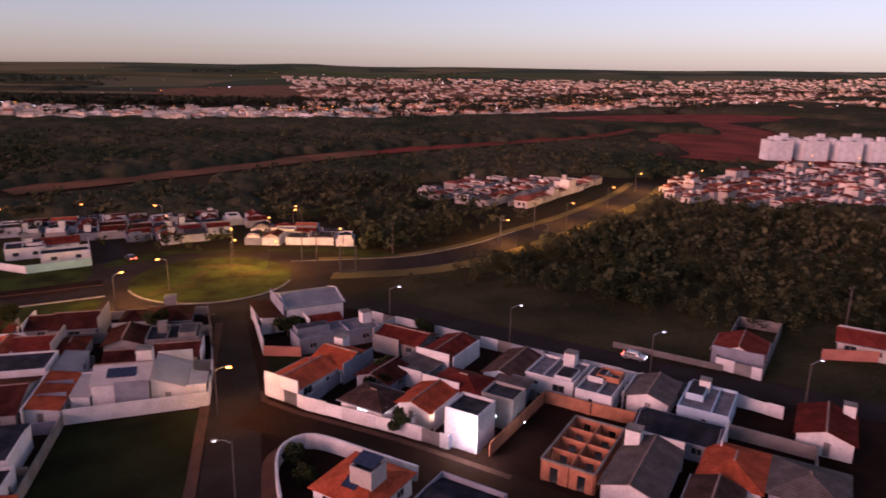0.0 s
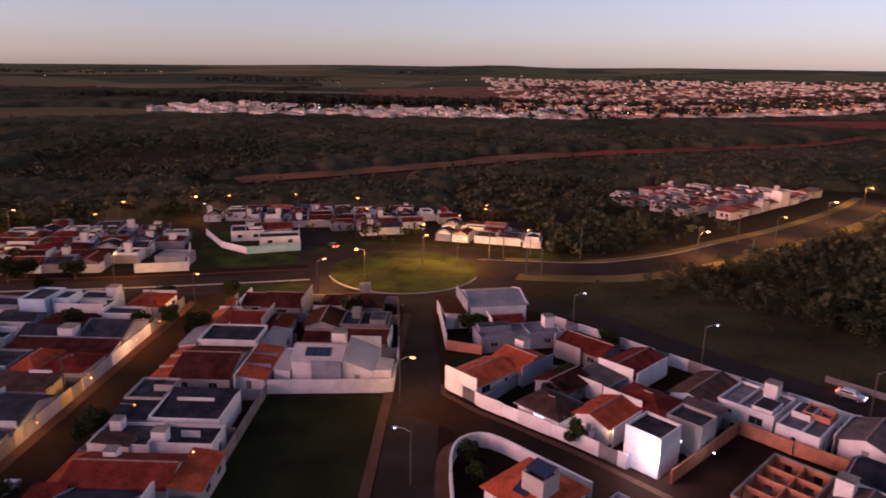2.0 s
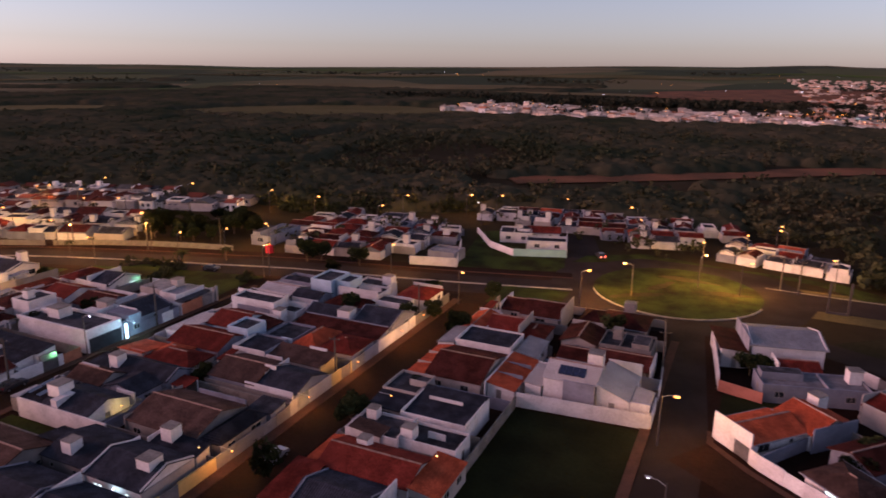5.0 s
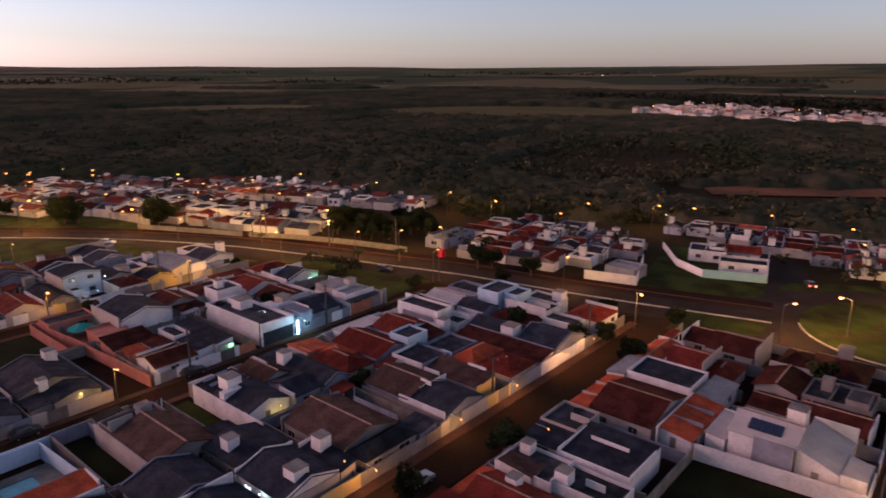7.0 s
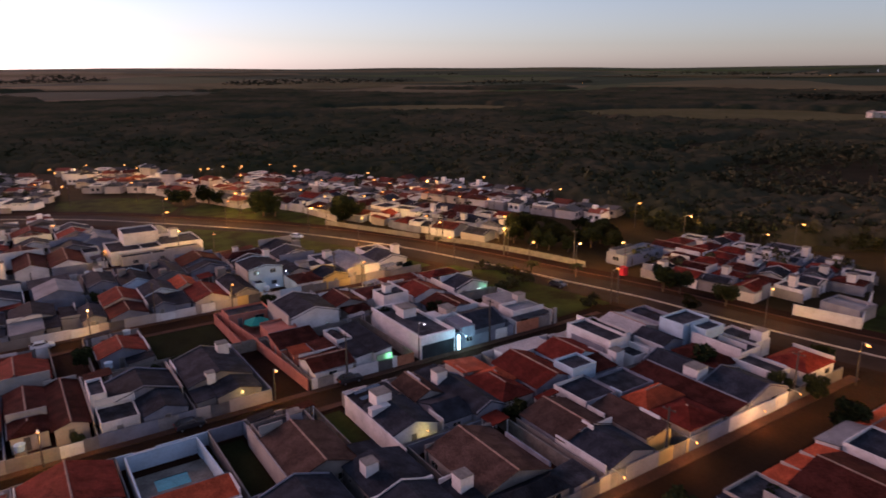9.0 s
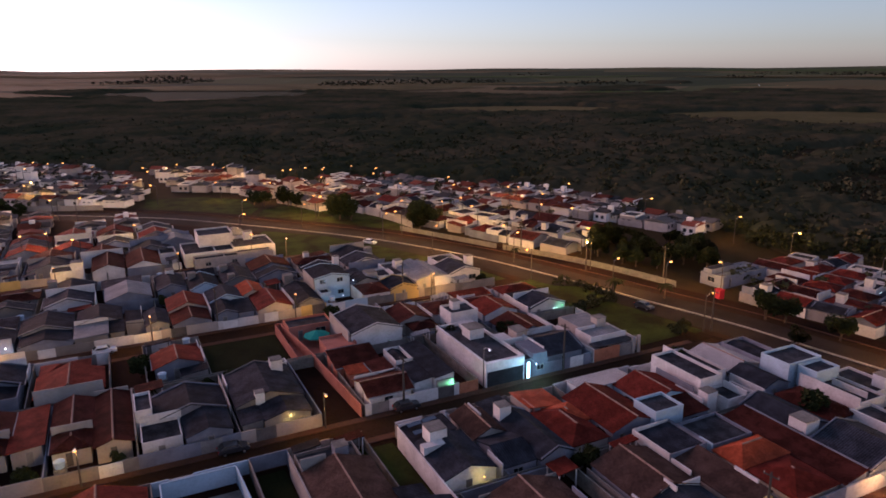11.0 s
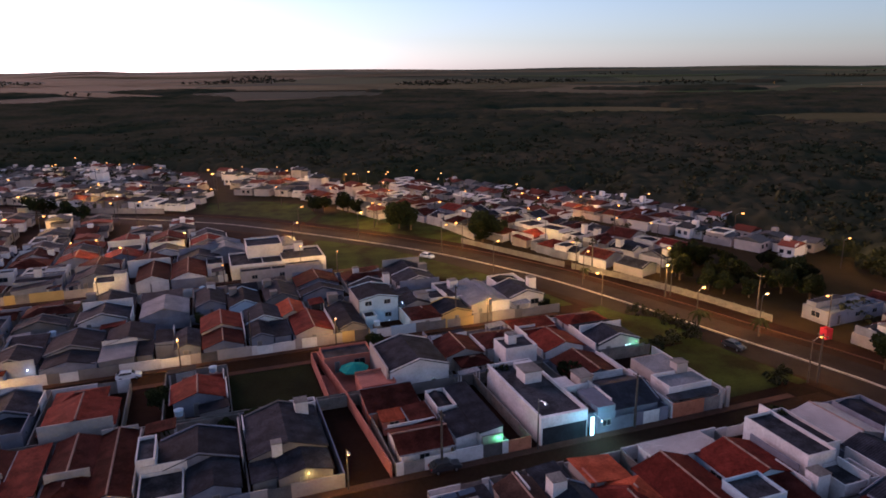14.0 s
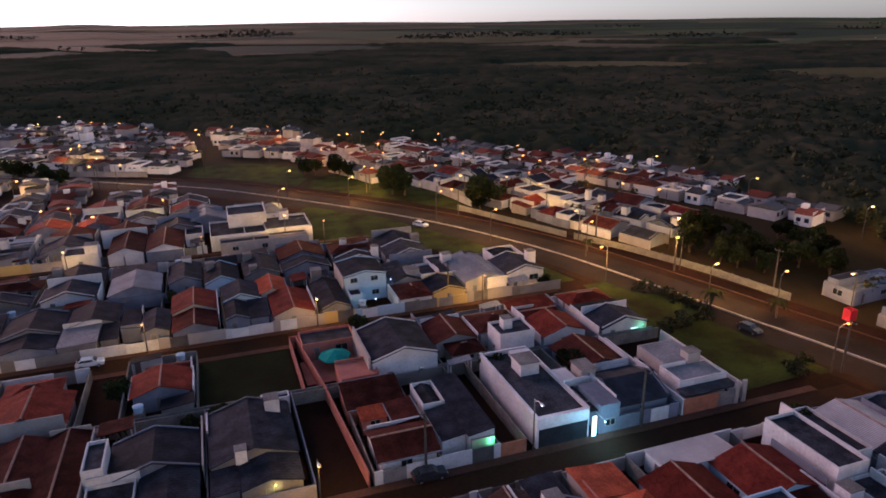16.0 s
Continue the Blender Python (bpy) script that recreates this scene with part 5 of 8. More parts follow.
# block between the far street and the farther street
row(-143.2, -164.0, [(-46, -35, "cream"), (-35, -24, "beige"), (-24, -13, "grey"), (-13, -3, "white"), (-3, 8, "beige"), (8, 19.5, "white"), (19.5, 30, "cream"), (30, 37.8, "white"), (37.8, 46.6, "cream"), (46.6, 52, "yellow"), (52, 61.2, "blue"), (61.2, 67.4, "beige"), (67.4, 73.4, "yellow"), (73.4, 82.6, "cream"), (82.6, 93, "beige")])
hx(-159, -147, -23, -14, 3.1, "gable", "fibre", "grey")
hx(-160, -146.4, -12.6, -5.2, 3.1, "gable", "fibre", "grey")
grown("broad grey-roofed house behind a rendered wall", (-158.6, -149.6, -4.4, 4.4, 3.0, "gx", "fibre", "grey", {"rise": 1.4}), (-149.4, -144.0, -4.0, 4.2, 2.7, "gx", "fibre", "grey", {"rise": 1.0, "lit": "e"}), walls=((-144.0, -143.85, -4.2, 4.6, 2.9, "grey"),))
grown("grey house with a flat front and a gabled back", (-151.0, -143.6, 4.9, 10.4, 2.9, "ss", "zinc", "grey", {"rise": 0.3}), (-159.2, -151.2, 5.2, 13.0, 3.0, "gx", "fibre", "grey", {"rise": 1.3}), (-151.0, -145.0, 10.8, 13.2, 2.6, "se", "fibre", "beige", {"rise": 0.3}), walls=((-151.2, -151.0, 4.7, 10.6, 3.9, "white"), (-143.6, -143.4, 4.9, 10.4, 2.9, "beige")))
grown("narrow house with small grey roofs round a yard", (-155.8, -148.0, 13.8, 16.4, 2.7, "sn", "fibre", "grey", {"rise": 0.3}), (-153.6, -145.0, 17.0, 21.2, 2.8, "gx", "fibre", "grey", {"rise": 0.8}), walls=((-148.0, -147.85, 13.6, 17.0, 3.4, "grey"), (-156.0, -153.8, 16.6, 16.75, 3.6, "white")))
grown("house with two red tile roofs stepping to the street", (-158.8, -150.6, 21.6, 29.0, 3.3, "gx", "clay", "cream", {"rise": 1.4}), (-150.4, -143.6, 21.8, 28.8, 2.7, "gx", "old_clay", "grey", {"rise": 1.2}), walls=((-158.8, -146.6, 29.15, 29.3, 3.7, "white"),))
grown("grey gabled house with pale garage doors", (-152.6, -144.8, 29.8, 34.2, 2.8, "gx", "fibre", "grey", {"rise": 0.9}), (-161.0, -152.8, 29.9, 36.8, 3.0, "gx", "fibre", "blue", {"rise": 1.3, "ends": "+"}), (-152.6, -145.2, 34.4, 37.4, 2.6, "se", "fibre", "grey", {"rise": 0.4}))
grown("house with a bright red front roof and an orange back roof", (-162.4, -154.6, 36.6, 41.6, 3.0, "gx", "orange_clay", "cream", {"rise": 1.1}), (-154.4, -144.2, 38.2, 45.2, 2.8, "gx", "clay", "cream", {"rise": 1.3}), walls=((-155.0, -144.0, 45.35, 45.5, 3.5, "white"), (-161.0, -154.6, 41.8, 41.95, 3.4, "grey")))
grown("low house with a dark sheet roof by a lit wall", (-157.6, -144.0, 46.4, 51.6, 2.7, "gx", "fibre", "beige", {"rise": 1.1}), tanks=((-160.0, 48.0, 2.0, 0, 4.8, "beige"),))
grown("two-storey pale blue house with a lit court and white walls", (-160.4, -151.4, 52.0, 60.0, 5.2, "gx", "fibre", "blue", {"rise": 0.8}), (-151.2, -147.6, 52.2, 54.6, 2.8, "f", "slab", "blue", {"lit": "e"}), walls=((-160.6, -151.4, 51.7, 51.9, 5.5, "cream"), (-151.2, -143.4, 60.1, 60.3, 3.0, "white")))
grown("house with a dark red hipped roof beside tiered white boxes", (-150.6, -143.4, 60.6, 66.6, 2.9, "hx", "old_clay", "white"), (-156.6, -151.0, 61.2, 66.8, 3.2, "gx", "fibre", "grey", {"rise": 1.0}), (-157.4, -151.4, 67.0, 70.6, 3.6, "f", "slab", "white"), tanks=((-153.4, 65.6, 2.6, 3.0, 4.9, "grey"),))
grown("house with lamplight yellow in its wall colour and a grey gabled roof", (-151.2, -144.0, 67.0, 73.4, 2.8, "gx", "fibre", "yellow", {"rise": 1.0, "lit": "e"}), (-162.6, -151.8, 71.0, 76.6, 3.2, "f", "slab", "white"), walls=((-155.6, -151.8, 70.7, 70.85, 4.4, "white"),), tanks=((-158.6, 74.6, 1.9, 3.0, 5.2, "white"),))
hx(-159.6, -146, 74.2, 78, 3.4, "shed", "zinc", "cream", rise=1.2)
hx(-159.6, -145.4, 78.4, 82, 3.4, "gable", "zinc", "cream")
hx(-163, -147.4, 83.4, 91.4, 3.2, "gable", "fibre", "white", tower=(-2, 1, 2.0, 5.6))
row(-182.8, -164.6, [(-46, -35, "cream"), (-35, -24, "beige"), (-24, -13, "grey"), (-13, -3, "white"), (-3, 8, "beige"), (8, 20, "white"), (20, 31, "cream"), (31, 41, "white"), (41, 51, "cream"), (51, 62, "grey"), (62, 73, "white")])
grown("pale-roofed gabled house with a lit side yard", (-173.0, -163.4, 10.2, 19.2, 3.2, "gx", "zinc", "grey", {"rise": 1.5, "lit": "s"}), (-181.0, -173.4, 9.6, 17.8, 2.8, "ss", "fibre", "grey", {"rise": 0.4}), walls=((-163.2, -163.0, 10.0, 19.4, 2.6, "grey"),))
grown("grey gabled house with a white tank tower", (-177.4, -166.4, 20.6, 26.6, 3.0, "gx", "fibre", "grey", {"rise": 1.2}), walls=((-177.6, -172.0, 20.2, 20.4, 3.6, "beige"),), tanks=((-176.6, 24.0, 1.8, 3.0, 5.0, "white"),))
grown("small gabled house with a pale blue front", (-173.4, -163.6, 27.2, 33.6, 2.9, "gx", "fibre", "blue", {"rise": 1.4}), (-181.0, -173.8, 27.6, 33.8, 2.8, "gy", "fibre", "grey", {"rise": 1.0}), tanks=((-171.8, 28.4, 1.7, 2.8, 4.8, "beige"),))
grown("grey gabled house with two tank towers", (-176.0, -165.4, 34.8, 41.6, 3.0, "gx", "fibre", "beige", {"rise": 1.3}), tanks=((-174.8, 36.0, 1.7, 2.8, 4.9, "beige"), (-167.2, 36.6, 1.5, 2.8, 4.6, "beige")))


# ---- filler rows: alternating small houses, each with its own size and roof ----
fill_rng = random.Random(21)


def filler(x0, x1, y0, y1, detail=2, group="houses of the town", yaw=0.0, yard=0.0, bright=False):
    """A small house of a main volume and, as often as not, a lower wing."""
    r = fill_rng
    rm, wm = r.choice((("fibre", "grey"), ("fibre", "grey"), ("fibre", "white"), ("fibre", "grey"), ("old_clay", "white"), ("old_clay", "beige"), ("fibre", "beige"), ("slab", "white"), ("old_clay", "cream"), ("fibre", "grey"), ("fibre", "white"), ("old_clay", "grey")))
    if bright:
        rm, wm = r.choice((("clay", "white"), ("clay", "white"), ("fibre", "white"), ("slab", "white"), ("old_clay", "cream"), ("orange_clay", "white"), ("fibre", "cream")))
    elif detail == 1:
        rm, wm = r.choice((("old_clay", "white"), ("clay", "cream"), ("old_clay", "grey"), ("fibre", "white"), ("fibre", "grey"), ("clay", "grey"), ("old_clay", "cream"), ("slab", "white")))
    kind = "flat" if rm == "slab" else r.choice(("gable", "gable", "hip", "gable") if rm != "fibre" else ("gable", "gable", "gable", "gable", "para"))
    TAKEN.append((x0 - 0.8, x1 + 0.8, y0 - 0.5, y1 + 0.5))
    w, d = x1 - x0, y1 - y0
    cx, cy = (x0 + x1) / 2 + r.uniform(-0.4, 0.4), (y0 + y1) / 2
    m = pose(cx, cy, 0, 0, 0, yaw)
    h = r.uniform(2.5, 3.0)
    lit = "s" if r.random() < 0.08 else ""

    def at(a, b, c, e):
        q = m @ Vector(((a + b) / 2, (c + e) / 2, 0))
        return q.x, q.y, b - a, e - c
    if r.random() < 0.62 and w > 7:
        k = r.uniform(0.5, 0.66) * r.choice((-1, 1))
        a = -w / 2 + abs(k) * w
        big, small = ((-w / 2, a - 0.1), (a + 0.1, w / 2))
        if k < 0:
            big, small = (-big[1], -big[0]), (-small[1], -small[0])
        tw = (0, r.uniform(-d / 5, d / 5), r.uniform(1.5, 2.1), h + r.uniform(1.5, 2.6)) if r.random() < 0.25 else None
        e = house(*at(*big, -d / 2, d / 2), yaw, h, kind, rm, wm, tower=tw, detail=detail, group=group, lit=lit, axis=r.choice("xy"), yard=yard)
        y2 = r.uniform(0.1, 0.5) * d
        merge(e, house(*at(*small, -d / 2 + 0.2, y2), yaw, h - 0.4, r.choice(("shed", "shed", "gable", "flat")), r.choice((rm, rm, "fibre", "slab")), wm, detail=0, group=group, over=0.2))
    else:
        tw = (r.uniform(-w / 4, w / 4), r.uniform(-d / 5, d / 5), r.uniform(1.6, 2.2), r.uniform(3.9, 4.9)) if r.random() < 0.25 else None
        house(cx, cy, w, d, yaw, h, kind, rm, wm, tower=tw, detail=detail, group=group, lit=lit, yard=yard)


for y in range(-46, 70, 11):
    if y not in (9, 20, 31):
        filler(-181.6, -174.2, y + 0.8, y + 10)
        filler(-173.4, -166, y + 0.6, y + 9.6)
for y in (-41, -30, -19):
    filler(-116, -102, y + 0.8, y + 9.6)
    filler(-134, -120.5, y + 0.8, y + 9.6)
for y in (-45, -34):
    filler(-160, -147, y + 0.8, y + 9.6)
# row behind the farther street
row(-192.2, -212, [(-68, -56, "cream"), (-56, -44, "beige"), (-44, -32, "cream"), (-32, -20, "cream"), (-20, -8, "yellow"), (-8, 4, "cream"), (4, 16, "beige"), (16, 28, "white")])
for y in range(-68, 24, 12):
    filler(-212.6, -205.4, y + 0.9, y + 10.6)
    if y < -8:
        filler(-204.4, -195, y + 0.6, y + 10.8)
for y in range(-80, 20, 11):
    filler(-238.4, -231.4, y + 0.6, y + 10, detail=1)
    filler(-230.6, -223.6, y + 0.8, y + 9.6, detail=1)
    filler(-222.6, -215.8, y + 0.8, y + 9.8, detail=1)
grown("white stepped house with a tall stair tower", (-196.4, -190.0, -1.4, 5.4, 3.6, "f", "slab", "white"), (-204.6, -196.6, -6.8, 3.0, 3.0, "gx", "fibre", "grey"), tanks=((-191.6, 4.4, 2.6, 0, 5.8, "white"), (-194.6, 3.6, 1.8, 3.6, 4.8, "white")))
grown("dark red gabled house with pale garage doors", (-204.4, -190.4, 7.4, 14.6, 3.0, "gx", "old_clay", "white", {"rise": 1.3, "lit": "e"}), walls=((-190.4, -190.2, 10.8, 14.6, 2.7, "white"),))
grown("dark red gabled house beside a grass lot", (-204.0, -190.2, 15.2, 23.0, 3.0, "gx", "old_clay", "white", {"rise": 1.4}), (-206.0, -199.0, 23.4, 27.4, 3.0, "f", "slab", "white"), walls=((-190.2, -190.0, 15.2, 23.0, 2.7, "grey"),))
hx(-206, -193, 29, 52.5, 3.6, "flat", "slab", "white", axis="y", lit="e", label="large white flat-roofed house with several stepped volumes", tower=(-2, 6, 2.6, 6.2))
hx(-209, -200, 33.5, 42.5, 6.4, "flat", "slab", "white", detail=1)
hx(-192.6, -188.8, 31, 51, 2.9, "flat", "slab", "cream", axis="y")
hx(-224, -210, 24, 33, 3.4, "gable", "zinc", "grey")
hx(-222, -212, 36, 48, 3.4, "gable", "zinc", "white", axis="y")

# ---- east block, turned to the crossing street ----
EA = -44.5


def he(cx, cy, lu, lv, *a, **k):
    k.setdefault("group", "houses along the crossing street")
    return house(cx, cy, lu, lv, EA, *a, **k)


he(9.7, 83.8, 6.4, 8.6, 3.0, "gable", "orange_clay", "white", axis="y")
he(16.2, 89.2, 6.2, 7.6, 3.0, "gable", "orange_clay", "white", tower=(-2, 2.6, 2.2, 4.8))
he(19.4, 73.4, 7.2, 6.2, 3.0, "hip", "brown_tile", "white", lit="s")
he(26.8, 71.6, 6.0, 7.4, 3.0, "gable", "orange_clay", "white", axis="y", lit="s")
he(33.6, 75.2, 8.4, 7, 3.1, "hip", "clay", "white")
he(28.8, 96, 8.8, 6.5, 3.0, "gable", "clay", "beige")
he(34.8, 89, 6, 9.6, 3.0, "gable", "clay", "grey", axis="y")
he(22.4, 82, 6, 6.6, 2.8, "gable", "old_clay", "grey", axis="y")
he(28.4, 83.5, 5, 6, 2.6, "shed", "pale_fibre", "grey", axis="y")
he(31.0, 62.9, 5.0, 5.2, 5.4, "flat", "slab", "white", lit="", detail=0, label="bright white two-storey cube house beside a red lot")
he(37.3, 67.2, 5, 4.4, 4.6, "flat", "slab", "cream", lit="s", label="tall cream house with a lit window")
he(43.5, 80, 5.8, 10.2, 3.0, "gable", "brown_tile", "blue", axis="y")
he(40.4, 72.8, 5, 4.4, 2.8, "shed", "pale_fibre", "grey")
he(49.8, 76.2, 8, 8.2, 3.0, "flat", "pale_slab", "white", tower=(1, 3, 2.2, 5))
open_house = he(54.4, 70.0, 5.6, 8.6, 3.0, "flat", "pale_slab", "white", label="white flat-roofed house with a bare brick upper room")
part("brick_parapet", boxes((-1.2, 2.4, 0.6, 0.8, 3.06, 3.9), (-1.2, 2.4, 3.6, 3.8, 3.06, 3.9), (-1.2, -1.0, 0.8, 3.6, 3.06, 3.9), (2.2, 2.4, 0.8, 3.6, 3.06, 3.9)), "brick", open_house)
he(61.4, 66.8, 6, 7.8, 3.0, "gable", "pale_fibre", "white", axis="y")
he(67.2, 61.5, 7, 9.2, 3.1, "flat", "pale_slab", "blue", tower=(-1, 3, 1.8, 4.8))
he(58.6, 55.6, 10.5, 6, 3.0, "gable", "fibre", "grey")
he(48.3, 47.4, 6.6, 12, 3.5, "gable", "pale_fibre", "white", axis="y", tower=(-1.6, 4.4, 2.2, 5.6))
he(60.2, 46, 6.8, 9.4, 3.0, "hip", "orange_clay", "white", axis="y")
he(66.4, 40.6, 8, 8.6, 3.0, "hip", "pale_fibre", "grey", axis="y")
he(53.4, 40.6, 5.4, 6.4, 3.0, "gable", "brown_tile", "white", axis="y")
he(79.4, 52, 6.8, 9.0, 3.0, "gable", "clay", "white", axis="y", tower=(2.2, 4.2, 1.8, 4.6))
he(86.2, 79, 8, 8.5, 3.0, "gable", "clay", "white", axis="y")
he(111.5, 77, 9, 8, 3.0, "gable", "clay", "cream")
he(15.0, 52.6, 8.2, 8.2, 3.2, "hip", "orange_clay", "white", label="corner house with an orange hipped roof and solar panels", solar=2)
house(15.4, 51.2, 3.0, 3.0, EA, 5.6, "flat", "slab", "cream", detail=0, label="cream box tower with solar panels above an orange roof", group="houses along the crossing street")
he(24.5, 45.5, 8.5, 7.5, 3.2, "para", "fibre", "grey")
he(33.0, 38.5, 7, 8, 3.2, "gable", "fibre", "grey")
he(40.0, 33.5, 7, 8, 3.2, "gable", "clay", "cream")
for i in range(3):
    f = boxes((-0.48, 0.48, -1.1, 1.1, 0, 0.05))
    p_ = tagged(part("solar_panel", f, "solar"), "dark blue solar panel on a cream box tower", "solar panel", "solar panels")
    p_.matrix_basis = pose(15.4, 51.2, 6.3, 0, 0, EA) @ pose((i - 1) * 1.0, 0, 0, 12, 0, 0)
# long shed and houses by the roundabout
house(12.4, 115.6, 11.4, 10.0, 13, 4.6, "gable", "zinc", "white", rise=1.3, label="large white shed with a pale sheet metal roof", group="houses along the crossing street")
house(4.2, 113.4, 4.0, 10.0, 13, 3.4, "shed", "old_clay", "white", axis="y", group="houses along the crossing street")
house(16.6, 101.6, 15.5, 5.6, 15, 2.9, "flat", "pale_slab", "grey", group="houses along the crossing street", tower=(6.4, 1.2, 2.2, 4.8))
house(14.8, 107.4, 5.6, 4.2, 13, 3.2, "gable", "clay", "white", group="houses along the crossing street")
boundary((-135.8, 40.6), (-117.2, 42.4), 2.4, "pink")
boundary((-117.2, 42.4), (-97.2, 43.6), 2.2, "pink", label="long salmon side wall beside a dark empty lot")
boundary((1.4, 118.5), (3.6, 98.5), 3.0, "white", label="tall white wall beside the street")
boundary((3.6, 98.2), (10, 96.2), 2.0, "pink")

# yard walls of the east block
FRONT = [(4.6, 82.2), (9.6, 76.6), (16.2, 71.2), (22.6, 66.0), (27.6, 61.4)]
for a, b in zip(FRONT, FRONT[1:]):
    boundary(a, b, 2.3, "white", 0.6)
BACK = [(24.5, 111.5), (31, 105.5), (37.8, 98.5), (44.8, 91.6), (51.8, 84.8), (58.8, 78.0), (65.6, 71.4), (72.6, 65)]
for a, b in zip(BACK, BACK[1:]):
    boundary(a, b, 2.3, fill_rng.choice(("white", "beige", "white", "grey")), 0.5)
MIDDLE = [(14.5, 93.2), (22.2, 88.2), (29.2, 82.2), (36.4, 80.4), (44.4, 71.6)]
for a, b in zip(MIDDLE, MIDDLE[1:]):
    boundary(a, b, 2.0, "beige")
for i, (a, b) in enumerate(zip(FRONT, BACK)):
    if i:
        boundary(a, ((a[0] + b[0]) / 2, (a[1] + b[1]) / 2), 2.0, "grey")
boundary((32.4, 58.4), (45.4, 71.0), 2.2, "brick")
boundary((45.6, 71.0), (50.6, 66.0), 2.2, "brick")
boundary((50.8, 66.0), (57, 60.6), 2.2, "brick")
boundary((66.6, 56.2), (74.6, 48.2), 2.2, "beige")
boundary((74.6, 48.2), (68, 41), 2.2, "beige")
boundary((73.6, 64.4), (78.2, 58.6), 2.2, "white", 0.5)
WALLED = [(79.6, 76.8), (97.0, 93.6), (102.8, 88.4), (84.0, 70.6)]
for a, b in zip(WALLED, WALLED[1:] + WALLED[:1]):
    boundary(a, b, 2.3, "white" if b == WALLED[0] else "beige", 0.4 if b == WALLED[0] else 0)
boundary((66.5, 89.0), (80, 75.5), 1.2, "beige")
boundary((101, 76), (118, 70), 2.2, "pink")


def brick_shell():
    """Roofless brick house under construction: rooms with door openings, each wall a part."""
    e = thing("house", pose(44, 54.4, 0, 0, 0, EA), "unfinished roofless house of bare orange bricks", "house", "houses along the crossing street")
    for x in (-3.4, 0.2, 3.4):
        bm = bmesh.new()
        for y0, y1 in ((-6.2, -3.4), (-2.4, 0.6), (1.6, 3.6), (4.5, 6.2)):
            box(bm, x - 0.09, x + 0.09, y0, y1, 0, 2.8)
        for y0, y1 in ((-3.4, -2.4), (0.6, 1.6), (3.6, 4.5)):
            box(bm, x - 0.09, x + 0.09, y0, y1, 2.1, 2.8)
        part("brick_wall", bm, "brick", e)
    for y in (-6.3, -3.0, 0.2, 3.2, 6.3):
        bm = bmesh.new()
        for x0, x1 in ((-3.3, -2.2), (-1.2, 0.1), (0.3, 1.3), (2.3, 3.3)):
            box(bm, x0, x1, y - 0.09, y + 0.09, 0, 2.8)
        for x0, x1 in ((-2.2, -1.2), (1.3, 2.3)):
            box(bm, x0, x1, y - 0.09, y + 0.09, 2.1, 2.8)
        part("brick_wall", bm, "brick", e)
    part("slab_floor", boxes((-3.3, 3.3, -6.2, 6.2, 0, 0.08)), "concrete", e)
    part("ring_beam", boxes((-3.5, 3.5, -6.45, -6.2, 2.8, 3.0), (-3.5, 3.5, 6.2, 6.45, 2.8, 3.0), (-3.55, -3.3, -6.2, 6.2, 2.8, 3.0), (3.3, 3.55, -6.2, 6.2, 2.8, 3.0)), "concrete", e)


brick_shell()


def curved_wall():
    e = thing("yard_wall", pose(0, 0, 0), "rounded white yard wall at a street corner", "wall", "yard walls")
    pts = curve([(5.9, 40), (5.6, 51), (5.2, 60), (6.4, 64.2), (9.0, 65.7), (11.6, 64.6), (15.6, 61.0), (22.0, 55.0)], 1.2)
    part("wall_panel", kerb_line(pts, 0, 0.3, 2.2), "white", e)
    return e


curved_wall()
ground_sheet("pavement_corner", strip(curve([(4.9, 40), (4.3, 58), (5.0, 64.6), (9.0, 67.6), (13, 65.4), (22, 57.6)], 2), 1.0, 0.12), "pavement", "corner pavement of pale concrete", "pavement")
ground_sheet("pavement_row", strip([(4.2, 84), (4.2, 81), (9, 76), (15.8, 70.6), (22, 65.4), (28, 59.6), (34, 53.6)], 1.1, 0.12, left=-0.1), "pavement", "dusty pavement in front of white walls", "pavement")


# ---- carports, back-yard sheds and tanks where a lot has room ----
def free(x0, x1, y0, y1):
    return all(x1 < a or x0 > b or y1 < c or y0 > d for a, b, c, d in TAKEN)


def carport(x0, x1, y0, y1, h, mat):
    e = thing("carport", pose((x0 + x1) / 2, (y0 + y1) / 2, 0), "carport with a %s on four posts" % ROOF_WORDS[mat], "carport", "carports")
    X, Y = (x1 - x0) / 2, (y1 - y0) / 2
    b = bmesh.new()
    prism(b, [(-Y, h), (Y, h + 0.35), (Y, h + 0.47), (-Y, h + 0.12)], -X, X)
    part("roof", b, mat, e)
    for sx in (-1, 1):
        for sy in (-1, 1):
            part("post", boxes((sx * (X - 0.2) - 0.08, sx * (X - 0.2) + 0.08, sy * (Y - 0.2) - 0.08, sy * (Y - 0.2) + 0.08, 0, h + 0.1 + 0.15 * sy)), "white", e)


def water_tank(x, y, z=0.0):
    e = thing("water_tank", pose(x, y, z), "round blue-grey plastic water tank on a stand", "water tank", "water tanks")
    part("stand", boxes((-0.7, 0.7, -0.7, 0.7, 0, 1.9)), "concrete", e)
    b = bmesh.new()
    tube(b, (0, 0, 1.9), (0, 0, 2.8), 0.55, 0.68, 14)
    part("tank", b, "blue", e)
    b = bmesh.new()
    tube(b, (0, 0, 2.8), (0, 0, 2.95), 0.7, 0.3, 14)
    part("lid", b, "blue", e)


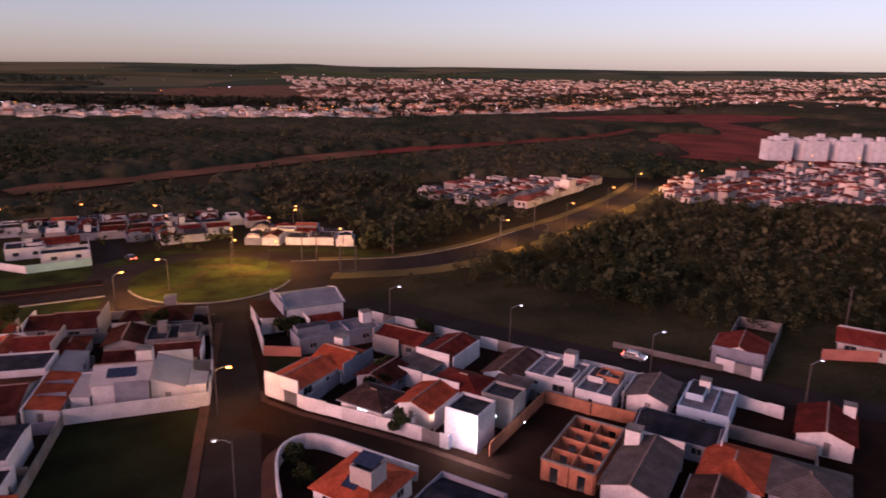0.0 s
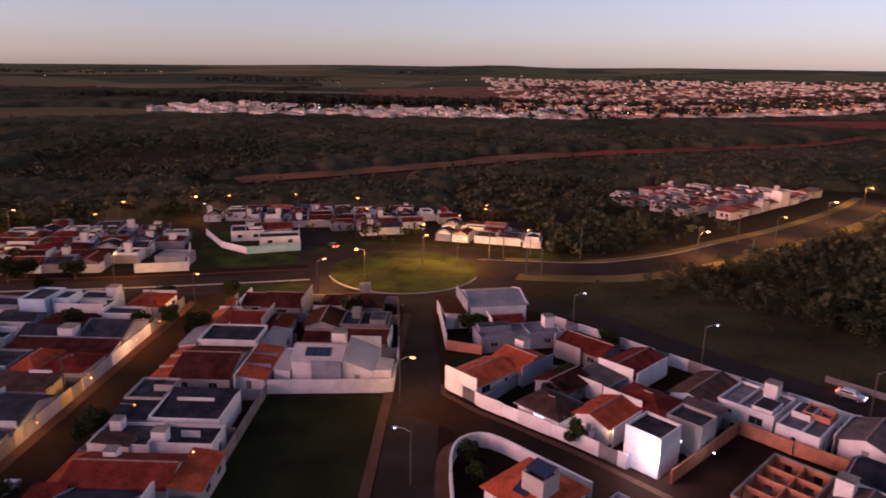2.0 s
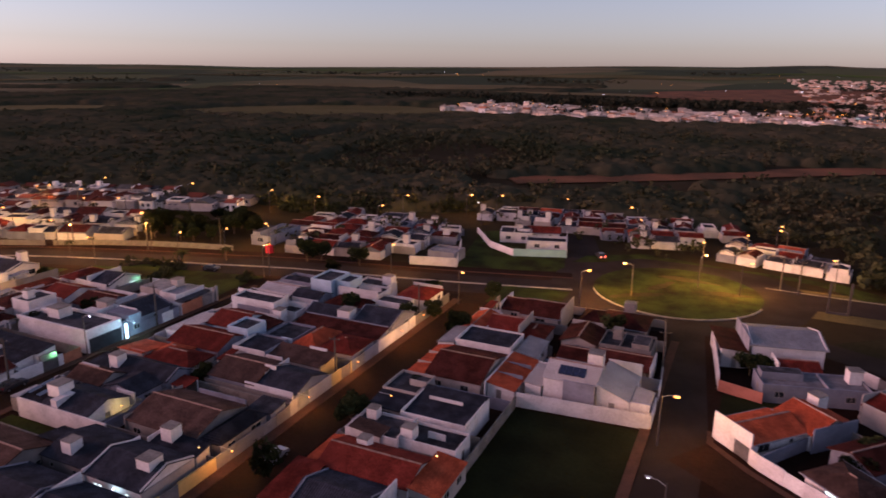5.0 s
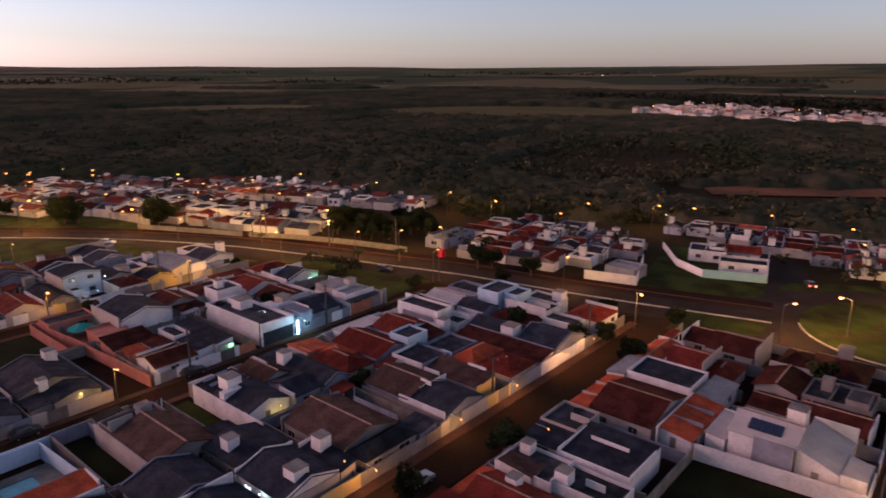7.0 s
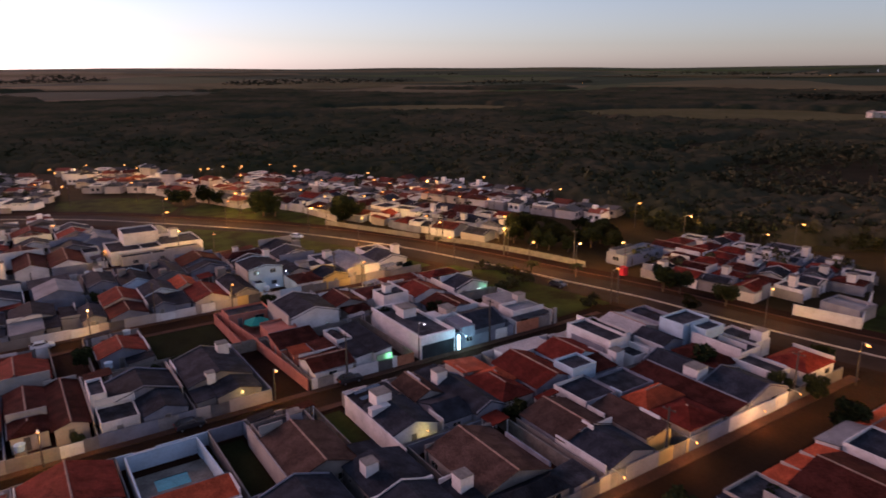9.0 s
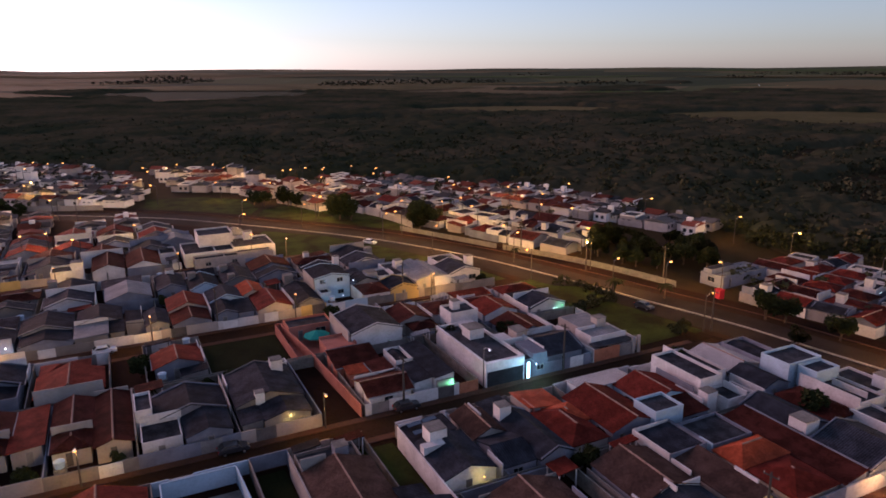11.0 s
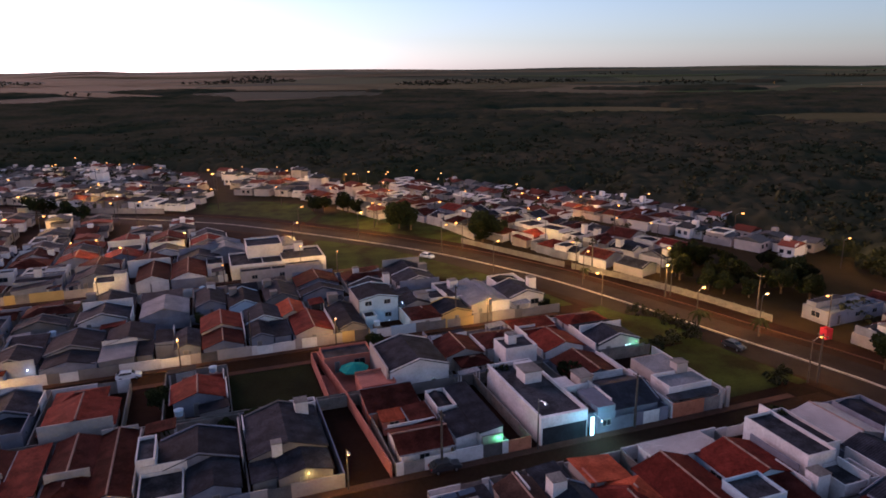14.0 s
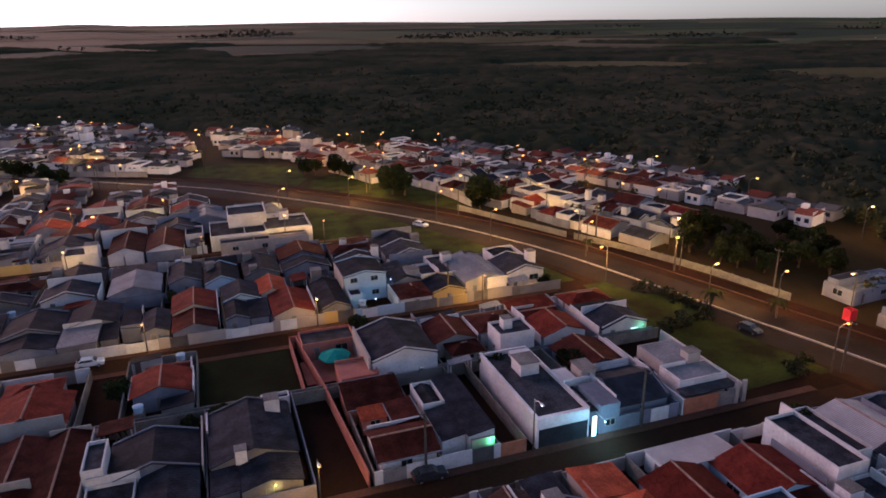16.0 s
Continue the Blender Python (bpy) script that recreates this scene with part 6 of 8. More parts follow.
yard_rng = random.Random(13)
YARD_TREES = []
for xf, xb, y0, y1 in LOTS:
    s_ = 1 if xf > xb else -1
    for end, base in ((0, xf), (1, xb)):
        dirn = -s_ if end == 0 else s_
        for side in (0, 1):
            w, d = yard_rng.uniform(2.6, 4.6), yard_rng.uniform(2.8, 4.6)
            xa = base + dirn * 0.4
            xc = xa + dirn * w
            ya = y0 + 0.4 if side == 0 else y1 - 0.4 - d
            q = (min(xa, xc), max(xa, xc), ya, ya + d)
            if not free(*q):
                w *= 0.55
                xc = xa + dirn * w
                q = (min(xa, xc), max(xa, xc), ya, ya + d)
                if not free(*q):
                    continue
            k_ = yard_rng.random()
            mid = ((q[0] + q[1]) / 2, (q[2] + q[3]) / 2)
            if k_ < 0.42:
                TAKEN.append(q)
                carport(*q, yard_rng.uniform(2.4, 2.8), yard_rng.choice(("fibre", "old_clay", "clay", "zinc", "fibre")))
            elif k_ < 0.62:
                TAKEN.append(q)
                house(mid[0], mid[1], q[1] - q[0], q[3] - q[2], 0, 2.5, yard_rng.choice(("shed", "flat", "shed")), yard_rng.choice(("fibre", "slab", "old_clay")), yard_rng.choice(("white", "grey", "beige")), detail=1, over=0.15, label="small rendered outbuilding in a back yard", group="outbuildings")
            elif k_ < 0.70:
                TAKEN.append(q)
                water_tank(*mid)
            elif k_ < 0.9:
                TAKEN.append(q)
                YARD_TREES.append((*mid, yard_rng.uniform(0.45, 0.8)))


# ---- pool, patio and canopy ----
tagged(part("patio", boxes((-130.2, -122.8, 40.4, 49.4, 0.03, 0.12)), "pink"), "salmon tiled patio behind a pink wall", "patio", kind="structure")
umb = thing("patio_umbrella", pose(-127.2, 45.4, 0.12), "green canvas umbrella over a salmon patio", "umbrella")
b_ = bmesh.new()
tube(b_, (0, 0, 0), (0, 0, 2.6), 0.04, 0.04)
part("pole", b_, "metal", umb)
b_ = bmesh.new()
top_ = b_.verts.new((0, 0, 2.75))
rim_ = [b_.verts.new((2.5 * math.cos(i * math.pi / 4), 2.5 * math.sin(i * math.pi / 4), 1.9)) for i in range(8)]
low_ = [b_.verts.new((v.co.x * 1.01, v.co.y * 1.01, 1.72)) for v in rim_]
for i in range(8):
    b_.faces.new((top_, rim_[i], rim_[(i + 1) % 8]))
    b_.faces.new((rim_[i], low_[i], low_[(i + 1) % 8], rim_[(i + 1) % 8]))
part("canopy", b_, "canvas", umb)
pool = thing("swimming_pool", pose(-83.4, 19.8, 0.0), "small swimming pool with pale deck behind a blue wall", "pool")
part("deck", boxes((-3.2, 3.4, -4.6, -2.0, 0.05, 0.25), (-3.2, 3.4, 2.0, 4.6, 0.05, 0.25), (-3.2, -1.4, -2.0, 2.0, 0.05, 0.25), (1.4, 3.4, -2.0, 2.0, 0.05, 0.25)), "concrete", pool)
part("water", boxes((-1.4, 1.4, -2.0, 2.0, 0.05, 0.17)), "water", pool)


# ---- settlements farther off ----
def inside(x, y, poly):
    c = False
    for (x0, y0), (x1, y1) in zip(poly, poly[1:] + poly[:1]):
        if (y0 > y) != (y1 > y) and x < (x1 - x0) * (y - y0) / (y1 - y0) + x0:
            c = not c
    return c


M["far_wall"] = material("far_wall", (0.54, 0.46, 0.42), 0.9, 0.05, 0.3, random_tint=0.45, island=True)
M["far_white"] = material("far_white", (0.86, 0.78, 0.73), 0.9, 0.05, 0.1, grit=0.2, random_tint=0.2, island=True)
M["far_roof"] = material("far_roof", (0.19, 0.058, 0.04), 0.9, 0.05, 0.4, random_tint=0.5, island=True)
M["far_roof_grey"] = material("far_roof_grey", (0.10, 0.095, 0.095), 0.9, 0.05, 0.4, random_tint=0.5, island=True)
M["town_wall"] = material("town_wall", (0.70, 0.56, 0.44), 0.9, 0.05, 0.15, grit=0.2, random_tint=0.35, island=True)
M["town_roof"] = material("town_roof", (0.50, 0.20, 0.11), 0.9, 0.05, 0.3, grit=0.3, random_tint=0.5, island=True)
M["town_roof_grey"] = material("town_roof_grey", (0.50, 0.40, 0.32), 0.9, 0.05, 0.3, grit=0.3, random_tint=0.5, island=True)


def bulk(name, verts, faces, mat, label, category):
    me = bpy.data.meshes.new(name)
    me.from_pydata(verts, [], faces)
    me.materials.append(M[mat])
    return tagged(new(name, me), label, category, kind="stuff")


def far_town(spots, r, walls, roofs, label, name, trim="far_white", clay=0.5, tall=0.07):
    """Joined houses: walls with sunk dark openings, gabled or parapeted tops, a lower wing, tank and yard wall; spots: x, y, width, depth, turn."""
    S = {k: ([], []) for k in ("wall", "trim", "dark", 0, 1)}
    for x, y, w, d, a in spots:
        z = terrain(x, y)
        h = r.uniform(2.6, 3.1) if r.random() > tall else r.uniform(4.8, 6.0)
        ca, sa = math.cos(a), math.sin(a)

        def P(u, v, k):
            return (x + u * ca - v * sa, y + u * sa + v * ca, z + k)

        def block(u0, u1, v0, v1, h0, h1, key):
            V, F = S[key]
            b = len(V)
            V += [P(u, v, k) for k in (h0, h1) for u, v in ((u0, v0), (u1, v0), (u1, v1), (u0, v1))]
            F += [(b, b + 1, b + 5, b + 4), (b + 1, b + 2, b + 6, b + 5), (b + 2, b + 3, b + 7, b + 6), (b + 3, b, b + 4, b + 7), (b + 4, b + 5, b + 6, b + 7)]

        def pitched(u0, u1, v0, v1, h0, rise, key, mono=False):
            V, F = S[key]
            b, o = len(V), 0.3
            u0, u1, v0, v1 = u0 - o, u1 + o, v0 - o, v1 + o
            m = v1 - 0.05 if mono else (v0 + v1) / 2
            V += [P(u0, v0, h0), P(u1, v0, h0), P(u1, v1, h0), P(u0, v1, h0), P(u0, m, h0 + rise), P(u1, m, h0 + rise)]
            F += [(b, b + 1, b + 5, b + 4), (b + 2, b + 3, b + 4, b + 5), (b + 1, b + 2, b + 5), (b + 3, b, b + 4), (b + 3, b + 2, b + 1, b)]
        face = "trim" if r.random() < 0.22 else "wall"
        c = 0 if r.random() < clay else 1
        split = r.uniform(0.48, 0.75)
        um = -w / 2 + w * split
        block(-w / 2, um, -d / 2, d / 2, 0, h, face)
        if r.random() < 0.88:
            pitched(-w / 2, um, -d / 2, d / 2, h, min(w * split, d) * r.uniform(0.17, 0.27), c)
            if r.random() < 0.35:
                block(-w / 2 - 0.1, -w / 2 + 0.12, -d / 2, d / 2, h, h + 0.9, "trim")
        else:
            block(-w / 2 + 0.2, um - 0.2, -d / 2 + 0.2, d / 2 - 0.2, h, h + 0.06, 1)
            for q in ((-w / 2, um, -d / 2, -d / 2 + 0.2), (-w / 2, um, d / 2 - 0.2, d / 2), (-w / 2, -w / 2 + 0.2, -d / 2, d / 2), (um - 0.2, um, -d / 2, d / 2)):
                block(*q, h, h + 0.5, "trim")
        d2 = d * r.uniform(0.4, 0.85)
        s = r.choice((-1, 1))
        v0, v1 = sorted((s * d / 2, s * (d / 2 - d2)))
        block(um, w / 2, v0, v1, 0, h - 0.5, face)
        pitched(um + 0.1, w / 2, v0, v1, h - 0.5, r.uniform(0.2, 0.9), r.choice((c, 1)), True)
        for s in (-1, 1):
            for u in (-0.32, -0.05):
                if r.random() < 0.7:
                    block(u * w - 0.55, u * w + 0.55, s * d / 2 - 0.02, s * d / 2 + 0.02, 1.0, 2.1, "dark")
        if r.random() < 0.35:
            t = r.uniform(-0.25, 0.1) * w
            block(t - 0.8, t + 0.8, -0.8, 0.8, h, h + r.uniform(1.3, 2.2), "trim" if r.random() < 0.5 else face)
        if r.random() < 0.6:
            block(-w * 0.55, w * 0.55, -d * 0.56, -d * 0.56 + 0.16, 0, 1.9, face)
        if r.random() < 0.5:
            block(w * 0.55, w * 0.55 + 0.16, -d * 0.56, d * 0.56, 0, 1.9, face)
    bulk(name + "_walls", *S["wall"], walls, "pale walls of " + label, "houses")
    bulk(name + "_white_walls", *S["trim"], trim, "white walls and parapets of " + label, "walls")
    bulk(name + "_openings", *S["dark"], "dark", "dark windows of " + label, "windows")
    for c in (0, 1):
        bulk(name + "_roofs", *S[c], roofs[c], ("clay" if c == 0 else "grey") + " roofs of " + label, "roofs")


def settle_joined(poly, ang, du, dv, street, name, label, seed, clay=0.4):
    """The same rows farther off, joined: ragged small houses with gabled or flat tops and dark openings."""
    r = random.Random(seed)
    ca, sa = math.cos(radians(ang)), math.sin(radians(ang))
    us = [x * ca + y * sa for x, y in poly]
    vs = [-x * sa + y * ca for x, y in poly]
    spots, v, k = [], min(vs), 0
    while v < max(vs):
        u = min(us)
        while u < max(us):
            x, y = u * ca - v * sa, u * sa + v * ca
            if inside(x, y, poly) and r.random() > 0.04:
                spots.append((x, y, du * r.uniform(0.84, 0.98), dv * r.uniform(0.6, 0.9), radians(ang + r.choice((0, 0, 180, 90)) + r.uniform(-3, 3))))
            u += du * r.uniform(1.0, 1.12)
        k += 1
        v += dv + (street if k % 2 == 0 else 0.6)
    far_town(spots, r, "far_wall", {0: "far_roof", 1: "far_roof_grey"}, label, name, "far_wall" if clay > 0.7 else "far_white", clay)


def settle(poly, ang, du, dv, street, detail, group, skip=0.06, seed=3, bright=False):
    """Small houses in double rows with streets between, on a grid turned by ang, inside an outline."""
    r = random.Random(seed)
    ca, sa = math.cos(radians(ang)), math.sin(radians(ang))
    us = [x * ca + y * sa for x, y in poly]
    vs = [-x * sa + y * ca for x, y in poly]
    v, k = min(vs), 0
    while v < max(vs):
        u = min(us)
        while u < max(us):
            x, y = u * ca - v * sa, u * sa + v * ca
            if inside(x, y, poly) and r.random() > skip:
                filler(x - du * r.uniform(0.38, 0.5), x + du * r.uniform(0.38, 0.5), y - dv * r.uniform(0.34, 0.48), y + dv * r.uniform(0.25, 0.46), detail=detail, group=group, bright=bright, yaw=ang + r.choice((0, 0, 90)) * (abs(du - dv) < 4) + r.uniform(-6, 6), yard=0.7)
            u += du * r.uniform(1.0, 1.12)
        k += 1
        v += dv + (street if k % 2 == 0 else 0.6)


settle([(-162, 122), (-174, 114), (-198, 101.5), (-222, 99), (-250, 94), (-258, 112), (-228, 132), (-196, 150), (-166, 158), (-160, 140)], 20.5, 8.8, 9.4, 3.5, 1, "houses across the avenue", 0.02, 3)
settle_joined([(-258, 112), (-228, 132), (-196, 150), (-166, 158), (-154, 176), (-162, 187), (-184, 187), (-222, 176), (-266, 158), (-292, 140), (-280, 124), (-270, 112)], 20.5, 8.6, 9.0, 4, "hill_houses", "small houses across the avenue", 12, 0.62)
settle_joined([(-330, -54), (-308, -21), (-296, -1), (-289, 14), (-306, 22), (-318, 24), (-364, 24), (-398, 14), (-432, -32), (-440, -80), (-420, -110), (-352, -90)], 57, 8.6, 9.2, 5, "west_houses", "small houses beyond the avenue", 4, 0.3)
settle([(-112, 134), (-86, 136), (-78, 147), (-70, 164), (-73, 174), (-84, 178), (-96, 182), (-113, 182), (-126, 170), (-126, 158), (-112, 154)], 10, 7.0, 5.8, 1.2, 1, "houses by the grass lot", 0.02, 5)
settle([(-95, 191), (-85, 200), (-67, 211), (-50, 216), (-22, 214), (3, 214), (3, 204), (-6, 196), (-20, 181), (-31, 191), (-44, 192), (-70, 198)], 12, 6.6, 5.4, 0.9, 1, "houses beyond the roundabout", 0.02, 6, True)
settle([(-3, 194), (-3, 177), (12, 176), (29, 175), (26, 186), (14, 196), (4, 198)], -14, 6.4, 5.2, 0.9, 1, "houses beyond the roundabout", 0.02, 16, True)
settle_joined([(-322, -100), (-240, -100), (-240, 28), (-232, 44), (-246, 32), (-262, 10), (-280, -16)], 0, 9.0, 10, 6, "block_houses", "small houses in rows", 9, 0.3)
settle_joined([(-300, 67), (-284, 64), (-265, 67), (-247, 80), (-244, 92), (-260, 112), (-272, 112), (-282, 124), (-294, 138), (-314, 118), (-314, 90), (-318, 76)], 20.5, 8.6, 9.0, 4.5, "slope_houses", "small houses on the slope", 11, 0.6)
settle_joined([(-392, 34), (-366, 33), (-326, 36), (-310, 38), (-300, 62), (-318, 74), (-330, 84), (-366, 62)], 57, 8.6, 9.0, 4.5, "bend_houses", "small houses at the avenue's bend", 10, 0.35)
settle_joined([(64, 236), (60, 250), (84, 278), (128, 268), (166, 272), (128, 236), (106, 216), (84, 216)], 42, 7.4, 8, 4, "edge_houses", "small houses at the edge of the woods", 7, 0.75)
settle_joined([(158, 226), (184, 256), (290, 298), (345, 292), (330, 230), (228, 184), (180, 204)], 24, 7, 7.4, 3.4, "estate_houses", "small houses on an estate", 8, 0.85)
boundary((-250, 92.5), (-208, 100), 2.2, "cream", label="long curving wall round houses by the avenue")
boundary((-312, -42), (-288, 10), 2.2, "cream", label="long low wall beside the avenue")

# walled teal building and white-walled lot
house(-46, 171, 11, 6.5, 16, 2.4, "para", "fibre", "white", label="low white building inside a walled grass lot", group="houses by the grass lot")
house(-57, 177, 9, 8, 16, 2.9, "flat", "slab", "white", group="houses by the grass lot", tower=(1, 1, 2, 4.6))
house(-50, 182, 9, 6.5, 16, 2.8, "gable", "clay", "white", group="houses by the grass lot")
boundary((-70.5, 180), (-60.5, 165), 1.9, "white")
boundary((-60.5, 165), (-51.7, 159.2), 2.0, "white")
boundary((-51.7, 159.2), (-38.4, 164.1), 2.2, "teal", label="pale teal wall round a low building")
boundary((-38.4, 164.1), (-44, 186), 2.4, "white")
boundary((-73, 139.4), (-61, 142.4), 2.6, "white")
boundary((-61, 142.4), (-68, 161.5), 2.6, "white")
hx(-70.5, -62.8, 145, 152, 2.3, "para", "zinc", "grey", group="houses by the grass lot")
house(-119.8, 145.4, 6.4, 15.5, 4, 2.7, "flat", "zinc", "grey", group="houses by the grass lot", label="low grey building with a pale metal roof near the avenue")
hx(-112.6, -111.1, 131.4, 132.9, 1.9, "flat", "slab", "red_paint", detail=0, group="houses by the grass lot", label="small bright red kiosk by the avenue")

# apartment blocks
for i, (ax, ay) in enumerate(((305, 335), (326, 330), (347, 326), (368, 322), (322, 350), (346, 346), (372, 344))):
    house(ax, ay, 15, 10, -12, 12.5, "flat", "slab", "white", detail=0, group="apartment blocks", label="white four-storey apartment block", tower=(0, 0, 4, 15))

# precast fence along the avenue: one panel and post at a time
fence = thing("fence", pose(0, 0, 0), "pale precast concrete fence along the avenue", "fence")
FX = [Vector(p) for p in curve([(-170, 111.5), (-160, 117), (-147, 122.5), (-134, 126.6), (-122, 129.5)], 2.6)]
for a, b in zip(FX, FX[1:]):
    L = (b - a).length
    m_ = pose(a.x, a.y, 0.1, 0, 0, math.degrees(math.atan2((b - a).y, (b - a).x)))
    part("fence_panel", boxes((0.1, L - 0.1, -0.05, 0.05, 0, 1.5)), "concrete", fence).matrix_basis = m_
    part("fence_post", boxes((-0.1, 0.1, -0.1, 0.1, 0, 1.65)), "concrete", fence).matrix_basis = m_
boundary((-172, 110.4), (-206, 95), 1.7, "beige", label="long low wall along the avenue")

# ---- far town ----
def near_edge(r):
    x = r.uniform(-330, 120)
    return x, 640 - 0.2 * x + abs(r.gauss(0, 1)) * 55 + r.uniform(0, 60)


def red_quarter(r):
    x = r.uniform(20, 620)
    return x, 690 + max(0, x - 120) * 0.50 + r.uniform(0, 1) ** 1.4 * 200


def back_town(r):
    x = r.uniform(60, 2300)
    return x, 950 + r.uniform(0, 1) ** 1.5 * 1300 - x * 0.12


def sown(n, region, seed, smin, smax):
    r = random.Random(seed)
    return [(*region(r), r.uniform(smin, smax), r.uniform(smin, smax * 0.8), r.uniform(-0.25, 0.25)) for _ in range(n)], r


TOWN_ROOFS = {0: "town_roof", 1: "town_roof_grey"}
far_town(*sown(360, near_edge, 31, 7, 14), "town_wall", {0: "town_roof", 1: "town_roof_grey"}, "a distant white quarter", "far_quarter", clay=0.12, tall=0.45)
far_town(*sown(700, red_quarter, 32, 6, 12), "town_wall", TOWN_ROOFS, "a distant quarter of clay roofs", "far_town", "town_wall", 0.8)
far_town(*sown(3400, back_town, 33, 5, 11), "town_wall", TOWN_ROOFS, "a distant town near the horizon", "farther_town", "town_wall", 0.6)
house(105, 742, 46, 9, 28, 7, "gable", "zinc", "teal", detail=0, group="far sheds", label="long distant shed with a pale roof")


# ---- street lamps ----
def lamp_meshes(kind, size):
    b = bmesh.new()
    tube(b, (0, 0, 0), (0, 0, 7.6), 0.13, 0.08)
    pole = mesh_of("pole", b, "pole")
    b = bmesh.new()
    tube(b, (0, 0, 7.2), (0.9, 0, 7.75), 0.035, 0.035, 6)
    tube(b, (0.9, 0, 7.75), (1.7, 0, 7.8), 0.035, 0.03, 6)
    arm = mesh_of("arm", b, "metal")
    b = bmesh.new()
    box(b, 1.55, 2.25, -0.16, 0.16, 7.78, 7.92)
    bmesh.ops.bevel(b, geom=b.edges[:], offset=0.04, segments=1, affect="EDGES")
    head = mesh_of("lamp_head", b, "metal")
    b = bmesh.new()
    bmesh.ops.create_icosphere(b, subdivisions=2, radius=size, matrix=Matrix.Translation((1.92, 0, 7.72)) @ Matrix.Diagonal((1.25, 0.8, 0.55, 1)))
    lens = mesh_of("lens", b, kind)
    return pole, arm, head, lens


LAMP = {"sodium": lamp_meshes("sodium", 0.36), "short": lamp_meshes("sodium", 0.25), "led": lamp_meshes("led", 0.15)}


def street_lamp(x, y, turn, kind="sodium", power=0.0, reach=1.0, colour=None):
    lb = "street lamp glowing orange on a pole" if kind != "led" else "street lamp glowing white on a pole"
    scale = Matrix.Diagonal((0.7, 1, 0.75, 1)) if kind == "short" else Matrix()
    e = thing("street_lamp", pose(x, y, 0, 0, 0, turn) @ scale, lb, "street lamp", "street lamps")
    p, a, h, l = LAMP[kind]
    share("pole", p, e)
    arm = share("arm", a, e)
    share("lamp_head", h, arm)
    share("lens", l, arm, label="glowing lamp lens")
    if power:
        lt = bpy.data.lights.new("lamp_light", "POINT")
        lt.energy, lt.color, lt.shadow_soft_size = power, colour or ((1.0, 0.52, 0.09) if kind != "led" else (0.85, 0.95, 1.0)), 0.25
        ob = new("lamp_light", lt)
        ob.location = Matrix(e.matrix_basis) @ Vector((1.92, 0, 7.3))
    return e


LP = 760
for x, y, tn, kd, pw in (
        (-2.8, 77, 0, "sodium", LP), (0.4, 56.5, 180, "led", 0),
        (-49.5, 117, -40, "sodium", LP * 1.5), (-96.5, 37.9, 0, "short", LP * 0.6), (-142.3, 17.8, 0, "short", LP * 0.6), (-142.6, 45.3, 0, "short", LP * 0.6), (-142.5, 76.2, 0, "short", LP * 1.3), (-142.3, -10, 0, "short", LP * 0.6), (-96.6, 63.9, 0, "led", 90),
        (-143.5, 103.5, -70, "sodium", LP * 2.2), (-126, 114, 110, "sodium", LP * 2.2), (-118.4, 122.5, 110, "sodium", LP * 1.6), (-114.5, 135.5, -70, "sodium", LP),
        (-175.5, 92, 120, "sodium", LP * 3.4), (-158, 107.5, 120, "sodium", LP * 2.4), (-169, 112, -60, "sodium", LP), (-143, 121, -70, "sodium", LP * 1.8), (-198, 86, 120, "sodium", LP * 3.6), (-224, 68, 130, "sodium", LP * 3.6), (-240, 78, -60, "sodium", LP * 1.6), (-240.5, 52.2, 130, "sodium", LP * 2), (-259.8, -24.7, 60, "sodium", LP), (-272, 2, 130, "sodium", LP * 2), (-300, -40, 130, "sodium", LP * 2), (-219.7, -3.5, 0, "sodium", LP), (-219.7, 18.4, 0, "sodium", LP), (-217.4, 47.3, 120, "sodium", LP * 1.4), (-276, 69, 0, "sodium", LP), (-216, 101, -60, "sodium", LP),
        (-99, 114, 90, "sodium", LP), (-192.4, 46, 0, "sodium", LP), (-187.6, -0.3, 0, "short", LP * 0.6), (-188.4, 27.1, 0, "short", LP * 0.4), (-190.6, 54.9, 0, "short", LP * 0.6), (-183, -22, 180, "sodium", LP), (-136.5, -14, 180, "sodium", LP),
        (-72, 128, 100, "sodium", LP * 2), (-4.5, 168, -90, "sodium", LP * 2), (5.3, 181, -90, "sodium", LP), (24.7, 163.5, -120, "sodium", LP), (-4, 152, 60, "sodium", LP * 4), (-17, 139, 200, "sodium", LP * 2), (5, 150, 20, "sodium", LP * 4), (-26, 128, 40, "sodium", LP * 2.5),
        (28, 109, 0, "led", 0), (47.8, 93.6, 0, "led", 0), (66.7, 76.4, 0, "led", 0), (84, 60.8, 0, "led", 0),
        (70.7, 165.5, -30, "sodium", LP * 5), (101, 187, -30, "sodium", LP * 5), (130, 214, -30, "sodium", LP * 5), (160, 246, -30, "sodium", LP * 5),
        (-125.7, 173, 0, "sodium", LP), (-101, 188.5, 0, "sodium", LP), (-100, 170, 0, "sodium", 0), (-82.5, 199.5, 0, "sodium", LP), (-96.3, 6.7, 0, "short", LP * 0.6)):
    street_lamp(x, y, tn, kd, pw)
FAR_LAMPS = ((-325, -15), (-371, -22), (-397, -44), (-382, -8), (-348, 41), (-339, 57), (-326, 61), (-290, 29), (-286, 52), (-301, 98), (-307, 81), (-233, 96), (-236, 76), (-247, 111), (-206, 110), (-224, 131),
             (-195, 117), (-200, 93), (-223, 146), (-190, 137), (-156, 128), (-180, 172), (-145, 174), (-318, -16), (-312, -17), (-300, 20), (-330, 30), (-345, 29), (-280, 92), (-262, 88))
for i, (x, y) in enumerate(FAR_LAMPS):
    street_lamp(x, y, 37 * i, "sodium", LP * 1.5 if i % 2 == 0 else 0)
lr = random.Random(5)
